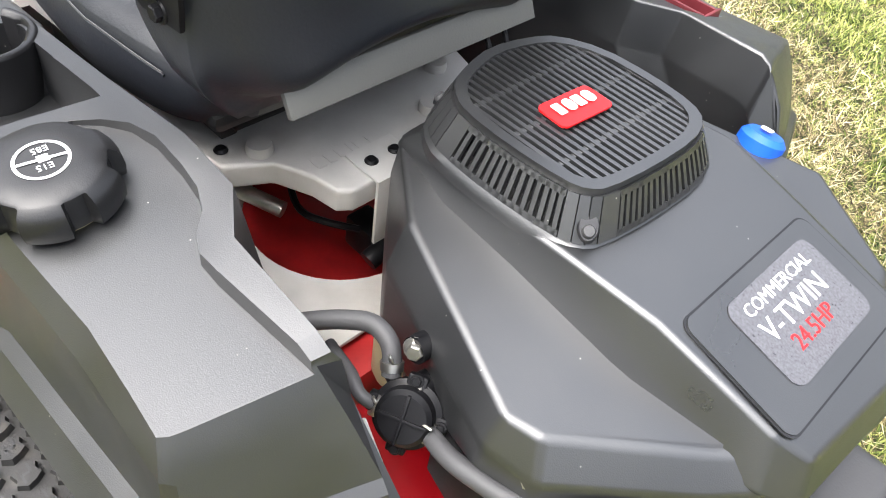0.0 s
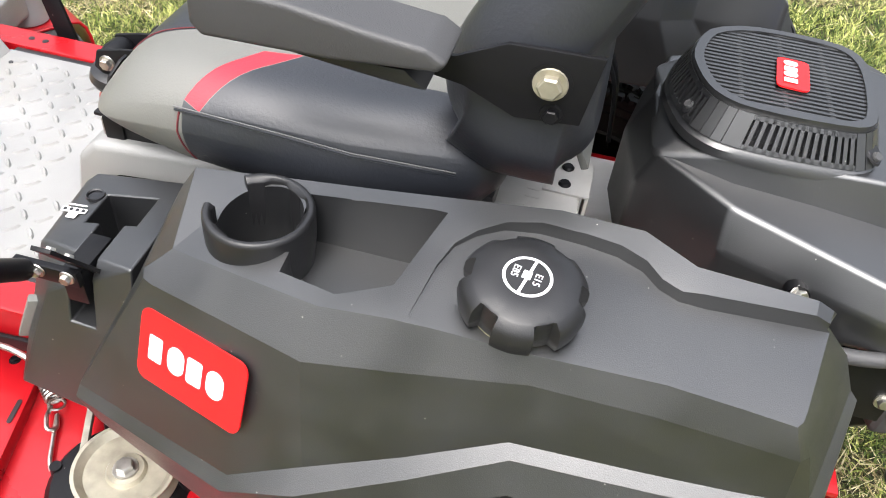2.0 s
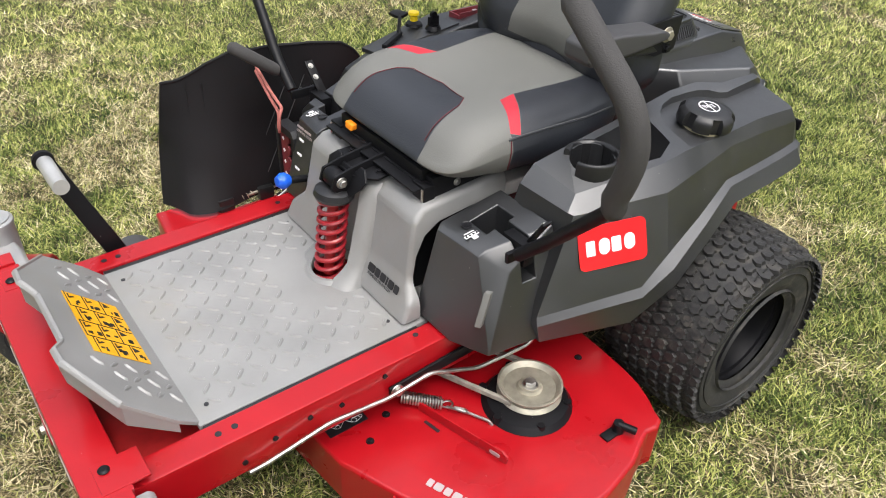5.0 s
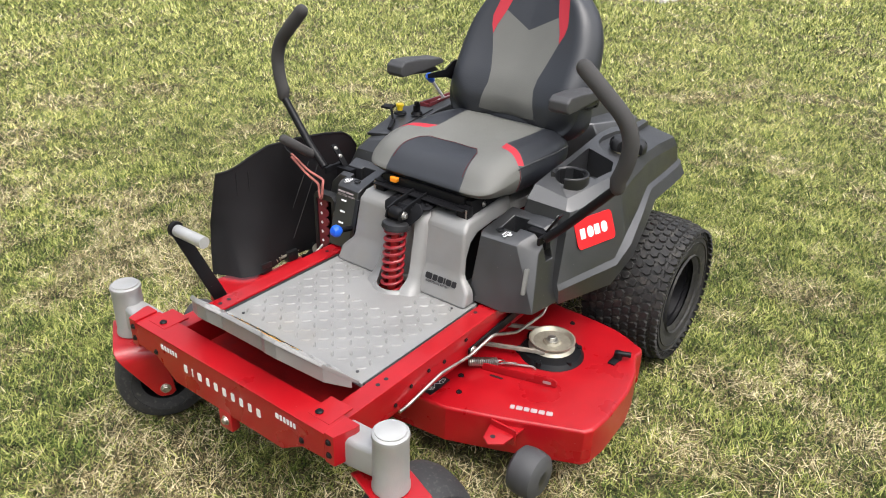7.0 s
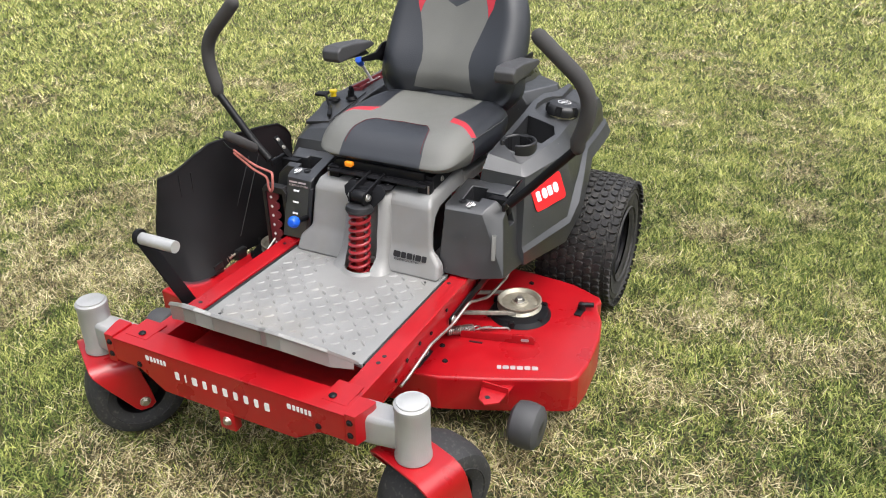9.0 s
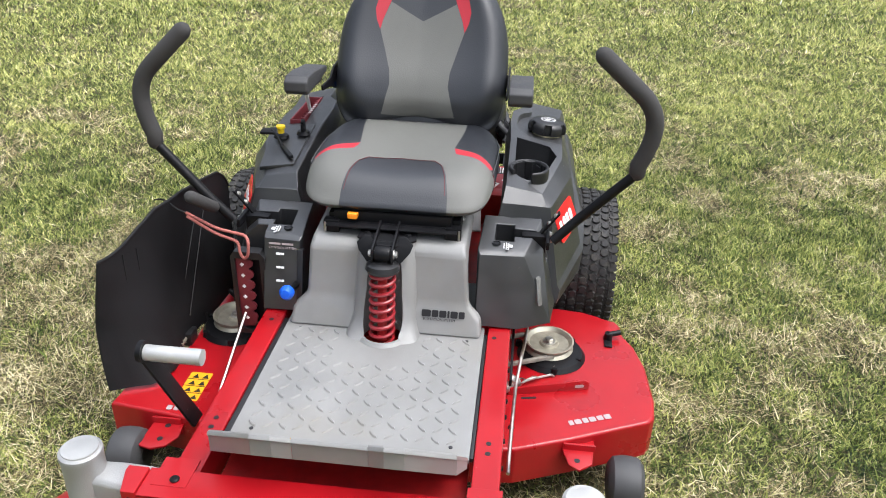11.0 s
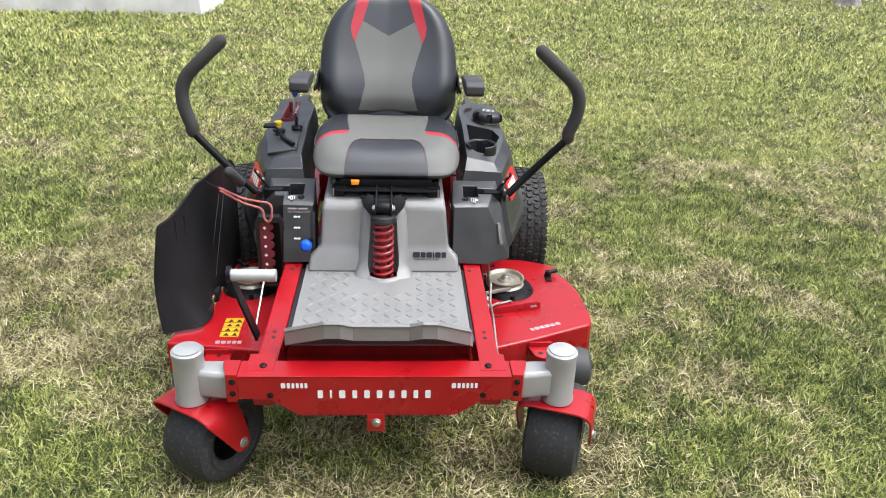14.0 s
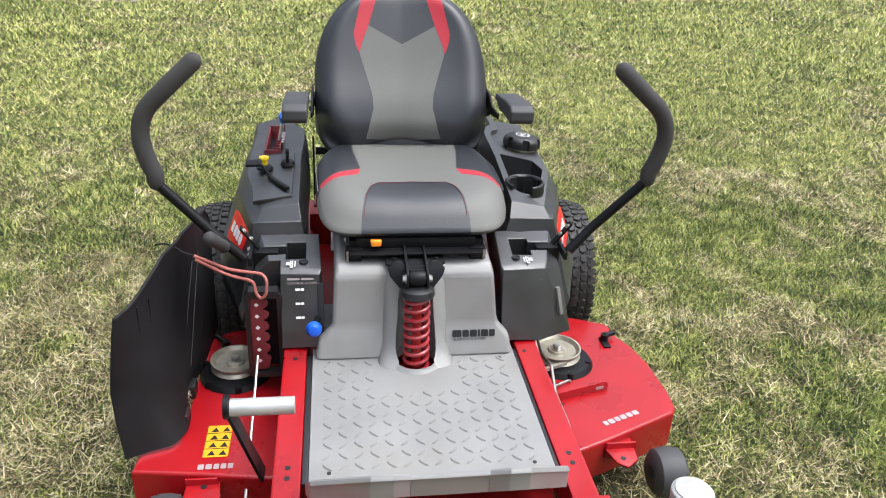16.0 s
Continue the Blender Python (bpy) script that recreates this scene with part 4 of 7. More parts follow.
    # armrests
    for s in (-1, 1):
        y0 = CY + s * 0.297
        prof = [(0.622, 0.88), (0.64, 0.89), (0.69, 0.895), (0.76, 0.905), (0.825, 0.907), (0.845, 0.895), (0.846, 0.87), (0.835, 0.859), (0.72, 0.862), (0.63, 0.87)]
        arm = part("armrest", prism(prof, y0 - 0.032, y0 + 0.032, "y", 0.013, 4), ARM_PAD, mower, "dark grey moulded armrest")
        part("armrest_support", hull([(0.79, y0 - 0.022, 0.858), (0.66, y0 - 0.024, 0.862), (0.64, y0 - 0.024, 0.846), (0.68, y0 - 0.02, 0.846), (0.79, y0 + 0.02, 0.858), (0.66, y0 + 0.022, 0.862), (0.64, y0 + 0.022, 0.846), (0.68, y0 + 0.018, 0.846)], 0.004), PLASTIC_DARK, arm)
        plate = prism([(0.5, 0.875), (0.585, 0.872), (0.63, 0.85), (0.72, 0.852), (0.72, 0.838), (0.62, 0.822), (0.57, 0.8), (0.51, 0.805)], CY + s * 0.258 - 0.003, CY + s * 0.258 + 0.003, "y", 0.002)
        part("armrest_bracket", plate, STEEL_BLACK, arm, "black steel bracket")
        part("armrest_bolt", hexbolt(0.0115, 0.011, Matrix.Translation((0.543, CY + s * 0.2612, 0.842)) @ Matrix.Rotation(radians(-90 * s), 4, "X")), PULLEY, arm, "zinc plated pivot bolt")
        part("stop_bolt", hexbolt(0.0075, 0.008, Matrix.Translation((0.537, CY + s * 0.2612, 0.812)) @ Matrix.Rotation(radians(-90 * s), 4, "X")), STEEL_BLACK, arm)
        part("pivot_spacer", lathe([(0, 0), (0.02, 0), (0.02, 0.04), (0, 0.04)], Matrix.Translation((0.543, CY + s * 0.222, 0.842)) @ Matrix.Rotation(radians(-90 * s), 4, "X"), 20), STEEL_BLACK, arm)

    # seat base: slides, pan, hinge brackets
    base = part("seat_base", joined(box(0.6, 1.075, CY - 0.16, CY + 0.165, 0.606, 0.614, 0.003), box(0.62, 1.06, CY + 0.15, CY + 0.172, 0.585, 0.63, 0.003), box(0.62, 1.06, CY - 0.165, CY - 0.145, 0.585, 0.63, 0.003), box(0.7, 1.04, CY - 0.12, CY + 0.12, 0.612, 0.632, 0.005)), STEEL_BLACK, mower, "black steel seat slide base")
    for s in (-1, 1):
        part("slide_end", box(1.055, 1.082, CY + s * 0.155 - 0.02, CY + s * 0.155 + 0.02, 0.583, 0.617, 0.003), STEEL_BLACK, base)
        part("slide_pin", tube([(1.083, CY + s * 0.17, 0.586), (1.083, CY + s * 0.17, 0.612)], 0.003, 8), ZINC, base)
        part("base_screw", hexbolt(0.006, 0.005, Matrix.Translation((1.0, CY + s * 0.173, 0.605)) @ Matrix.Rotation(radians(-90 * s), 4, "X")), ZINC, base)
        part("back_hinge", hull([(0.6, CY + s * 0.16, 0.63), (0.64, CY + s * 0.16, 0.63), (0.56, CY + s * 0.16, 0.76), (0.53, CY + s * 0.16, 0.76), (0.6, CY + s * 0.17, 0.63), (0.64, CY + s * 0.17, 0.63), (0.56, CY + s * 0.17, 0.76), (0.53, CY + s * 0.17, 0.76)], 0.002), STEEL_BLACK, base)
    part("base_front", joined(box(1.0, 1.07, CY - 0.15, CY + 0.15, 0.612, 0.64, 0.004), box(1.0, 1.1, CY - 0.165, CY + 0.165, 0.607, 0.612, 0.002)), STEEL_BLACK, base)
    part("slide_lever", tube(bend([(1.0, -0.08, 0.625), (1.06, -0.082, 0.63), (1.075, -0.086, 0.634)]), [0.004] * 2 + [0.004] * 6), STEEL_BLACK, base)
    part("lever_grip", hull([(1.055, -0.1, 0.638), (1.082, -0.1, 0.64), (1.082, -0.072, 0.64), (1.055, -0.072, 0.638), (1.055, -0.1, 0.626), (1.084, -0.098, 0.624), (1.084, -0.074, 0.624), (1.055, -0.072, 0.626)], 0.004, 3), ORANGE, base, "orange slide lever grip")


seat()


# ---- rear suspension platform under the seat ----
def rear_platform():
    out = [(0.484, -0.1), (0.484, 0.105), (0.495, 0.122), (0.53, 0.128), (0.575, 0.15), (0.6, 0.2), (0.63, 0.208), (0.9, 0.2), (0.9, -0.19), (0.63, -0.2), (0.59, -0.19), (0.57, -0.14), (0.53, -0.12), (0.495, -0.115)]
    pl = part("rear_platform", prism(out, 0.532, 0.566, "z", 0.006, 3), CASTING, mower, "cast aluminium suspension platform behind the seat")
    part("platform_bracket", joined(box(0.474, 0.535, 0.008, 0.078, 0.5665, 0.570, 0.001), box(0.474, 0.4785, 0.008, 0.078, 0.47, 0.569, 0.001)), CASTING, pl, "bent plate bracket")
    for y in (0.024, 0.06):
        part("bracket_screw", lathe([(0, 0.004), (0.006, 0.004), (0.0085, 0.001), (0.0085, 0), (0, 0)], Matrix.Translation((0.508, y, 0.570)), 18), STEEL_BLACK, pl)
    mark_row("cast_mark", [0.014, 0.012, 0.014, 0.005, 0.014, 0.012], 0.02, 0.004, (0.535, 0.115, 0.566), (0, -1, 0), (1, 0, 0), 0.0003, CASTING, pl, "raised cast mark")
    for p in ((0.6, 0.15), (0.545, -0.07), (0.61, -0.14)):
        part("platform_boss", lathe([(0, 0.578), (0.014, 0.578), (0.016, 0.574), (0.016, 0.56), (0, 0.56)], Matrix.Translation((*p, 0)), 20), CASTING, pl)
    part("platform_screw", lathe([(0, 0.004), (0.006, 0.004), (0.0085, 0.001), (0.0085, 0), (0, 0)], Matrix.Translation((0.625, 0.185, 0.567)), 18), STEEL_BLACK, pl)
    # pale plate with a round opening, and the red floor below
    plate = prism([(0.40, -0.2), (0.40, 0.2), (0.72, 0.22), (0.72, -0.2)], 0.43, 0.436, "z", 0.001)
    plate = cut(plate, lathe([(0, 0.4), (0.125, 0.4), (0.125, 0.46), (0, 0.46)], Matrix.Translation((0.575, 0.05, 0)), 48))
    part("engine_plate", plate, CASTING, mower, "pale steel plate with a large round opening")
    part("pan", joined(box(0.36, 0.95, -0.25, 0.27, 0.30, 0.31, 0.002), box(0.36, 0.42, -0.27, 0.27, 0.30, 0.42, 0.004), box(0.10, 0.2, -0.26, 0.27, 0.27, 0.36, 0.004)), RED_DARK, frame_ob, "dark red frame floor")
    part("linkage_tube", tube([(0.60, 0.12, 0.455), (0.66, 0.15, 0.465)], 0.011, 16), ZINC, frame_ob)
    part("switch_block", joined(box(0.5, 0.55, 0.02, 0.06, 0.40, 0.45, 0.006), tube(bend([(0.52, 0.05, 0.44), (0.54, 0.09, 0.46), (0.6, 0.1, 0.44), (0.68, 0.06, 0.46)]), 0.005, 8), lathe([(0, 0), (0.014, 0), (0.014, 0.03), (0.01, 0.04), (0, 0.04)], Matrix.Translation((0.49, 0.07, 0.42)) @ Matrix.Rotation(radians(70), 4, "X"), 16)), STEEL_BLACK, frame_ob)


rear_platform()


# ---- side consoles ----
def console_body(side):
    y0 = 0.006
    # the moulded edge lines, from the front end to the rear
    top_inner = [(0.922, 0.283, 0.624), (0.896, 0.29, 0.663), (0.8, 0.29, 0.677), (0.7, 0.29, 0.69), (0.63, 0.29, 0.7), (0.506, 0.285, 0.714), (0.425, 0.29, 0.716), (0.375, 0.322, 0.715), (0.266, 0.327, 0.713), (0.25, 0.327, 0.705), (0.244, 0.322, 0.698)]
    top_edge = [(0.905, 0.4, 0.612), (0.876, 0.387, 0.637), (0.79, 0.414, 0.654), (0.701, 0.44, 0.671), (0.633, 0.441, 0.68), (0.5, 0.441, 0.683), (0.39, 0.438, 0.682), (0.33, 0.442, 0.683), (0.283, 0.446, 0.684), (0.278, 0.44, 0.6845), (0.252, 0.338, 0.695)]
    shoulder = [(0.9, 0.411, 0.61), (0.888, 0.417, 0.611), (0.8, 0.443, 0.618), (0.707, 0.471, 0.625), (0.62, 0.464, 0.636), (0.5, 0.455, 0.655), (0.39, 0.452, 0.652), (0.325, 0.455, 0.651), (0.268, 0.458, 0.65), (0.259, 0.45, 0.649), (0.22, 0.333, 0.66)]
    belt_top = [(0.998, 0.444, 0.431), (0.94, 0.462, 0.436), (0.781, 0.511, 0.451), (0.7, 0.5, 0.49), (0.6, 0.487, 0.538), (0.506, 0.47, 0.584), (0.38, 0.467, 0.588), (0.3, 0.465, 0.593), (0.262, 0.464, 0.598), (0.24, 0.457, 0.598), (0.19, 0.322, 0.602)]
    belt_foot = [(1.002, 0.452, 0.415), (0.942, 0.471, 0.42), (0.786, 0.522, 0.434), (0.702, 0.523, 0.47), (0.594, 0.503, 0.525), (0.501, 0.482, 0.574), (0.375, 0.479, 0.578), (0.295, 0.477, 0.583), (0.256, 0.476, 0.588), (0.23, 0.466, 0.588), (0.18, 0.324, 0.592)]
    lower_edge = [(0.985, 0.448, 0.365), (0.935, 0.466, 0.366), (0.8, 0.516, 0.372), (0.69, 0.528, 0.425), (0.59, 0.517, 0.494), (0.497, 0.499, 0.541), (0.37, 0.497, 0.545), (0.29, 0.495, 0.55), (0.25, 0.492, 0.555), (0.224, 0.472, 0.557), (0.172, 0.322, 0.562)]
    st = [list(one) for one in zip(top_inner, top_edge, shoulder, belt_top, belt_foot, lower_edge)]
    rings = []
    for s in st:
        bx = s[0][0]
        inner = [(s[5][0], s[0][1] - 0.012, s[5][2]), (bx, s[0][1] - 0.012, s[0][2] - 0.06)]
        rings.append([(x, (y if side > 0 else 2 * y0 - y), z) for x, y, z in s + inner])
    return loft(rings, 0.0)


def soften(ob, width=0.0035):
    """Rounds the moulded edges: all steep ones, and the shallow ones that run along the console or down its side."""
    bm = bmesh.new()
    bm.from_mesh(ob.data)
    share = bm.edges.layers.float.new("bevel_weight_edge")
    for e in bm.edges:
        if len(e.link_faces) != 2:
            continue
        a = math.degrees(e.calc_face_angle(0.0))
        d, mid = e.verts[1].co - e.verts[0].co, (e.verts[0].co + e.verts[1].co) / 2
        along_it = abs(d.x) > 0.6 * d.length and a > 6
        down_side = a > 9 and 0.66 < mid.x < 0.8 and 0.47 < mid.z < 0.6
        e[share] = 1.0 if a > 24 or along_it or down_side else 0.0
    bm.to_mesh(ob.data)
    bm.free()
    mod = ob.modifiers.new("soft_edges", "BEVEL")
    mod.width, mod.segments, mod.limit_method, mod.use_clamp_overlap = width, 2, "WEIGHT", True
    return firm(ob)


def maker_mark(width, height, corner, u, v, lift, parent):
    """A plain white mark on a badge: a block, an oval, a block and an oval."""
    w, x = width / 4.0, 0.0
    for size, soft in ((0.7, 0.12), (0.86, 0.49), (0.76, 0.16), (0.86, 0.49)):
        low = 0.0 if soft < 0.3 else -0.04 * height
        part("badge_mark", patch_on(corner, u, v, round_rect(w * size, height - 2 * low, min(w * size, height) * soft, 8, x, low), lift, 0.0006), WHITE, parent)
        x += w


def left_console():
    body = console_body(1)
    cup = lathe([(0, 0.57), (0.043, 0.57), (0.045, 0.8), (0, 0.8)], Matrix.Translation((0.797, 0.347, 0)), 48)
    pocket = prism([(0.757, 0.308), (0.614, 0.308), (0.640, 0.405), (0.690, 0.425), (0.752, 0.405), (0.752, 0.37)], 0.615, 0.8, "z", 0.0)
    # sunken bay round the filler cap: stays open at its outer side
    bay_out = [(0.628, 0.48), (0.616, 0.425), (0.608, 0.375), (0.598, 0.345), (0.58, 0.325), (0.556, 0.31), (0.522, 0.304), (0.478, 0.306), (0.445, 0.311), (0.42, 0.322), (0.404, 0.338), (0.385, 0.347), (0.36, 0.348), (0.24, 0.341), (0.19, 0.335), (0.19, 0.48)]
    bm = bmesh.new()
    lo = [bm.verts.new((x, y, 0.695 - (y - 0.30) * 0.10)) for x, y in bay_out]
    hi = [bm.verts.new((x, y, 0.8)) for x, y in bay_out]
    bm.faces.new(lo)
    bm.faces.new(hi)
    for i in range(len(bay_out)):
        j = (i + 1) % len(bay_out)
        bm.faces.new((lo[i], lo[j], hi[j], hi[i]))
    out = cut(body, cup, pocket, bm)
    c = part("left_console", out, PLASTIC, mower, "textured black plastic side console holding the fuel tank", 30)
    soften(c)
    # cup holder rim: a C-shaped collar
    holder = []
    for i in range(41):
        a = radians(10 + 300 * i / 40)
        a = math.atan2(math.sin(a), math.cos(a))
        ca, sa = math.cos(a), math.sin(a)
        notch = 0.003 if int((a + 7) / 0.52) % 2 else 0.0
        holder.append([(0.797 + r * ca, 0.347 + r * sa, h) for r, h in ((0.0465 - notch, 0.60), (0.0465 - notch, 0.678), (0.049, 0.683), (0.0535, 0.683), (0.056, 0.679), (0.056, 0.648), (0.051, 0.60))])
    part("cup_holder", loft(holder, 0.0015), PLASTIC_DARK, c, "black cup holder ring with an open side")
    part("cup_floor", lathe([(0, 0.582), (0.05, 0.582), (0.05, 0.57), (0, 0.57)], Matrix.Translation((0.797, 0.347, 0)), 40), PLASTIC_DARK, c)
    for x, long in ((0.44, 0.02), (0.41, 0.026), (0.375, 0.024)):
        part("moulding_mark", patch_on((x, 0.402, 0.695 - 0.0102), (-1, 0, 0), (0, 1, -0.1), round_rect(long, 0.015, 0.003), 0.0001, 0.0004), PLASTIC, c, "faint raised moulding mark")
    # fuel cap
    cap_m = Matrix.Translation((0.525, 0.394, 0.682)) @ Matrix.Rotation(radians(-5), 4, "X") @ Matrix.Rotation(radians(-2), 4, "Y")
    part("filler_neck", lathe([(0, 0), (0.045, 0), (0.045, 0.012), (0, 0.012)], cap_m, 36), TANK_SHELL, c, "pale tank neck")
    n, rings = 120, []
    for r, h, k in ((0.05, 0.008, 0.3), (0.057, 0.010, 0.8), (0.0585, 0.02, 1), (0.0575, 0.031, 0.95), (0.0545, 0.0365, 0.75), (0.049, 0.041, 0.12), (0.046, 0.043, 0.0), (0.03, 0.0455, 0), (0.024, 0.0455, 0)):
        ring = []
        for i in range(n):
            a = 2 * math.pi * i / n
            q = math.cos(6 * a)
            dent = 0.0105 * k * max(0.0, min(1.0, (q - 0.42) / 0.12))
            ring.append((( r - dent) * math.cos(a), (r - dent) * math.sin(a), h))
        rings.append(ring)
    b = loft(rings, 0.0)
    b.transform(cap_m)
    cap = part("fuel_cap", b, PLASTIC_DARK, c, "black ribbed fuel filler cap", 50)
    lab = joined(lathe([(0.0195, 0.0462), (0.0222, 0.0462)], None, 48), patch_on((0, 0, 0.0455), (1, 0, 0), (0, 1, 0), [(-0.02, 0.0035), (-0.0205, 0.001), (0.02, -0.0035), (0.0205, -0.001)], 0.0007, 0.0003))
    lab2 = joined(lettering("E15", 0.0095, (-0.007, 0.006, 0.0457), (1, 0, 0), (0, 1, 0), 0.0006, 0.0002), lettering("E85", 0.0095, (-0.009, -0.0145, 0.0457), (1, 0, 0), (0, 1, 0), 0.0006, 0.0002), patch_on((-0.006, -0.005, 0.0455), (1, 0, 0), (0, 1, 0), [(0, 0), (0.009, 0), (0.009, 0.008), (0, 0.008)], 0.0005, 0.0002))
    turn = cap_m @ Matrix.Rotation(radians(82), 4, "Z")
    lab.transform(turn)
    lab2.transform(turn)
    part("cap_print", joined(lab, lab2), WHITE, cap, "white fuel warning print on the cap")
    # side badge
    o, u, v = Vector((0.904, 0.4525, 0.504)), Vector((-0.137, 0.045, 0.007)), Vector((-0.003, -0.031, 0.077))
    bd = part("side_badge", patch_on(o, u, v, round_rect(0.145, 0.086, 0.013), 0.0005, 0.002), BADGE_RED, c, "red maker badge with a plain white mark")
    maker_mark(0.108, 0.03, o + u.normalized() * 0.016 + v.normalized() * 0.028, u, v, 0.0028, bd)
    return c


left_console()


def right_console():
    body = console_body(-1)
    slot = prism([(0.36, -0.388), (0.585, -0.388), (0.585, -0.34), (0.36, -0.34)], 0.655, 0.8, "z", 0.0)
    c = part("right_console", cut(body, slot), PLASTIC, mower, "textured black plastic control console", 30)
    soften(c)
    part("control_panel", hull([(0.86, -0.298, 0.6705), (0.85, -0.40, 0.6505), (0.62, -0.425, 0.688), (0.62, -0.298, 0.703), (0.86, -0.298, 0.66), (0.85, -0.40, 0.64), (0.62, -0.425, 0.67), (0.62, -0.298, 0.69)], 0.002), PLASTIC, c)
    # cutting-height gate sunk into the top: red liner with teeth along one side
    g = part("height_scale", joined(box(0.362, 0.583, -0.387, -0.383, 0.66, 0.699, 0.001), box(0.362, 0.583, -0.345, -0.341, 0.66, 0.706, 0.001), box(0.36, 0.364, -0.386, -0.342, 0.66, 0.703, 0.001), box(0.581, 0.585, -0.386, -0.342, 0.66, 0.7, 0.001)), GATE_RED, c, "red liner of the cutting-height gate")
    for i in range(9):
        part("gate_tooth", hull([(0.378 + 0.022 * i, -0.345, 0.69), (0.388 + 0.022 * i, -0.345, 0.69), (0.383 + 0.022 * i, -0.362, 0.688), (0.378 + 0.022 * i, -0.345, 0.7), (0.388 + 0.022 * i, -0.345, 0.7), (0.383 + 0.022 * i, -0.362, 0.698)], 0.001), GATE_RED, g)
    part("gate_floor", box(0.362, 0.583, -0.386, -0.342, 0.655, 0.66, 0.0), BLACKPRINT, g)
    mark_row("gate_print", [0.012, 0.01, 0.012, 0.01, 0.012], 0.009, 0.008, (0.545, -0.332, 0.7085), (-1, 0, 0.02), (0, -1, 0), 0.0012, GREYPRINT, c, "silver height mark")
    lv = part("height_lever", tube([(0.45, -0.356, 0.662), (0.6, -0.328, 0.80)], 0.0055, 12), WHITE, mower, "bright lever with a blue grip")
    part("lever_grip", joined_at(along((0.588, -0.33, 0.789), (0.63, -0.322, 0.828)), lathe([(0, 0), (0.009, 0), (0.0115, 0.004), (0.014, 0.03), (0.012, 0.036), (0, 0.038)], None, 20)), BLUE, lv, "blue lever grip")
    # switches and levers on the panel
    part("blade_switch", joined(lathe([(0, 0.022), (0.013, 0.022), (0.014, 0.016), (0.01, 0.012), (0.01, 0.0), (0, 0)], Matrix.Translation((0.705, -0.378, 0.70)), 24)), YELLOW, c, "yellow pull switch")
    part("switch_collar", lathe([(0, 0.006), (0.02, 0.006), (0.023, 0), (0, 0)], Matrix.Translation((0.705, -0.378, 0.688)), 24), STEEL_BLACK, c)
    part("ignition_key", joined(lathe([(0, 0.01), (0.016, 0.01), (0.021, 0), (0, 0)], Matrix.Translation((0.69, -0.315, 0.695)), 24), box(0.674, 0.706, -0.319, -0.311, 0.703, 0.728, 0.003), lathe([(0, -0.004), (0.009, -0.004), (0.009, 0.004), (0, 0.004)], Matrix.Translation((0.69, -0.315, 0.731)) @ Matrix.Rotation(radians(90), 4, "X"), 20)), STEEL_BLACK, c)
    tilt = Matrix.Translation((0.80, -0.335, 0.681)) @ Matrix.Rotation(radians(32), 4, "Z")
    part("throttle_slot", box(-0.05, 0.05, -0.006, 0.006, -0.004, 0.006, 0.002, tilt), STEEL_BLACK, c)
    part("throttle_lever", joined(tube(bend([(0.77, -0.352, 0.675), (0.752, -0.375, 0.71), (0.735, -0.395, 0.716)]), 0.0045, 8), hull([(0.752, -0.425, 0.708), (0.728, -0.425, 0.712), (0.716, -0.385, 0.712), (0.748, -0.38, 0.708), (0.752, -0.425, 0.716), (0.728, -0.425, 0.721), (0.716, -0.385, 0.721), (0.748, -0.38, 0.716)], 0.003)), STEEL_BLACK, c, "black throttle lever")
    turn = lambda p: Vector((p[0], 0.012 - p[1], p[2]))
    o, u, v = turn((0.767, 0.4975, 0.511)), Vector((0.137, 0.045, -0.007)), Vector((-0.003, 0.031, 0.077))
    bd = part("side_badge", patch_on(o, u, v, round_rect(0.145, 0.086, 0.013), 0.0005, 0.002), BADGE_RED, c, "red maker badge with a plain white mark")
    maker_mark(0.108, 0.03, o + u.normalized() * 0.016 + v.normalized() * 0.028, u, v, 0.0028, bd)
    return c


right_console()


def front_box(side):
    y = lambda a: a if side > 0 else 2 * 0.006 - a
    body = hull([(x, y(a), z) for x, a, z in (
        (1.072, 0.232, 0.562), (1.06, 0.355, 0.562), (0.93, 0.39, 0.59), (0.93, 0.24, 0.59),
        (1.132, 0.236, 0.37), (1.128, 0.345, 0.365), (1.1, 0.43, 0.375), (0.93, 0.45, 0.37), (0.93, 0.236, 0.37), (1.04, 0.40, 0.53), (1.085, 0.238, 0.552), (1.075, 0.35, 0.55))], 0.0)
    if side < 0:
        # reaches further in than its twin
        body = joined(body, hull([(1.073, -0.205, 0.558), (1.13, -0.205, 0.372), (0.95, -0.205, 0.56), (0.95, -0.205, 0.372), (1.073, -0.26, 0.558), (1.13, -0.26, 0.372), (0.95, -0.26, 0.56), (0.95, -0.26, 0.372)], 0.0))
        # the height gate stands beside this one, so its front is narrower
        body = cut(body, box(1.035, 1.2, -0.5, -0.322, 0.3, 0.7, 0))
    hole = box(0.965, 1.032, min(y(0.272), y(0.321)), max(y(0.272), y(0.321)), 0.48, 0.65, 0)
    hole2 = box(0.98, 1.012, min(y(0.3), y(0.43)), max(y(0.3), y(0.43)), 0.50, 0.65, 0)
    b = cut(body, hole, hole2)
    c = part("control_tower", b, PLASTIC, mower, "black plastic lever housing with an H-shaped slot", 30)
    soften(c, 0.004)
    return c


left_tower = front_box(1)
right_tower = front_box(-1)


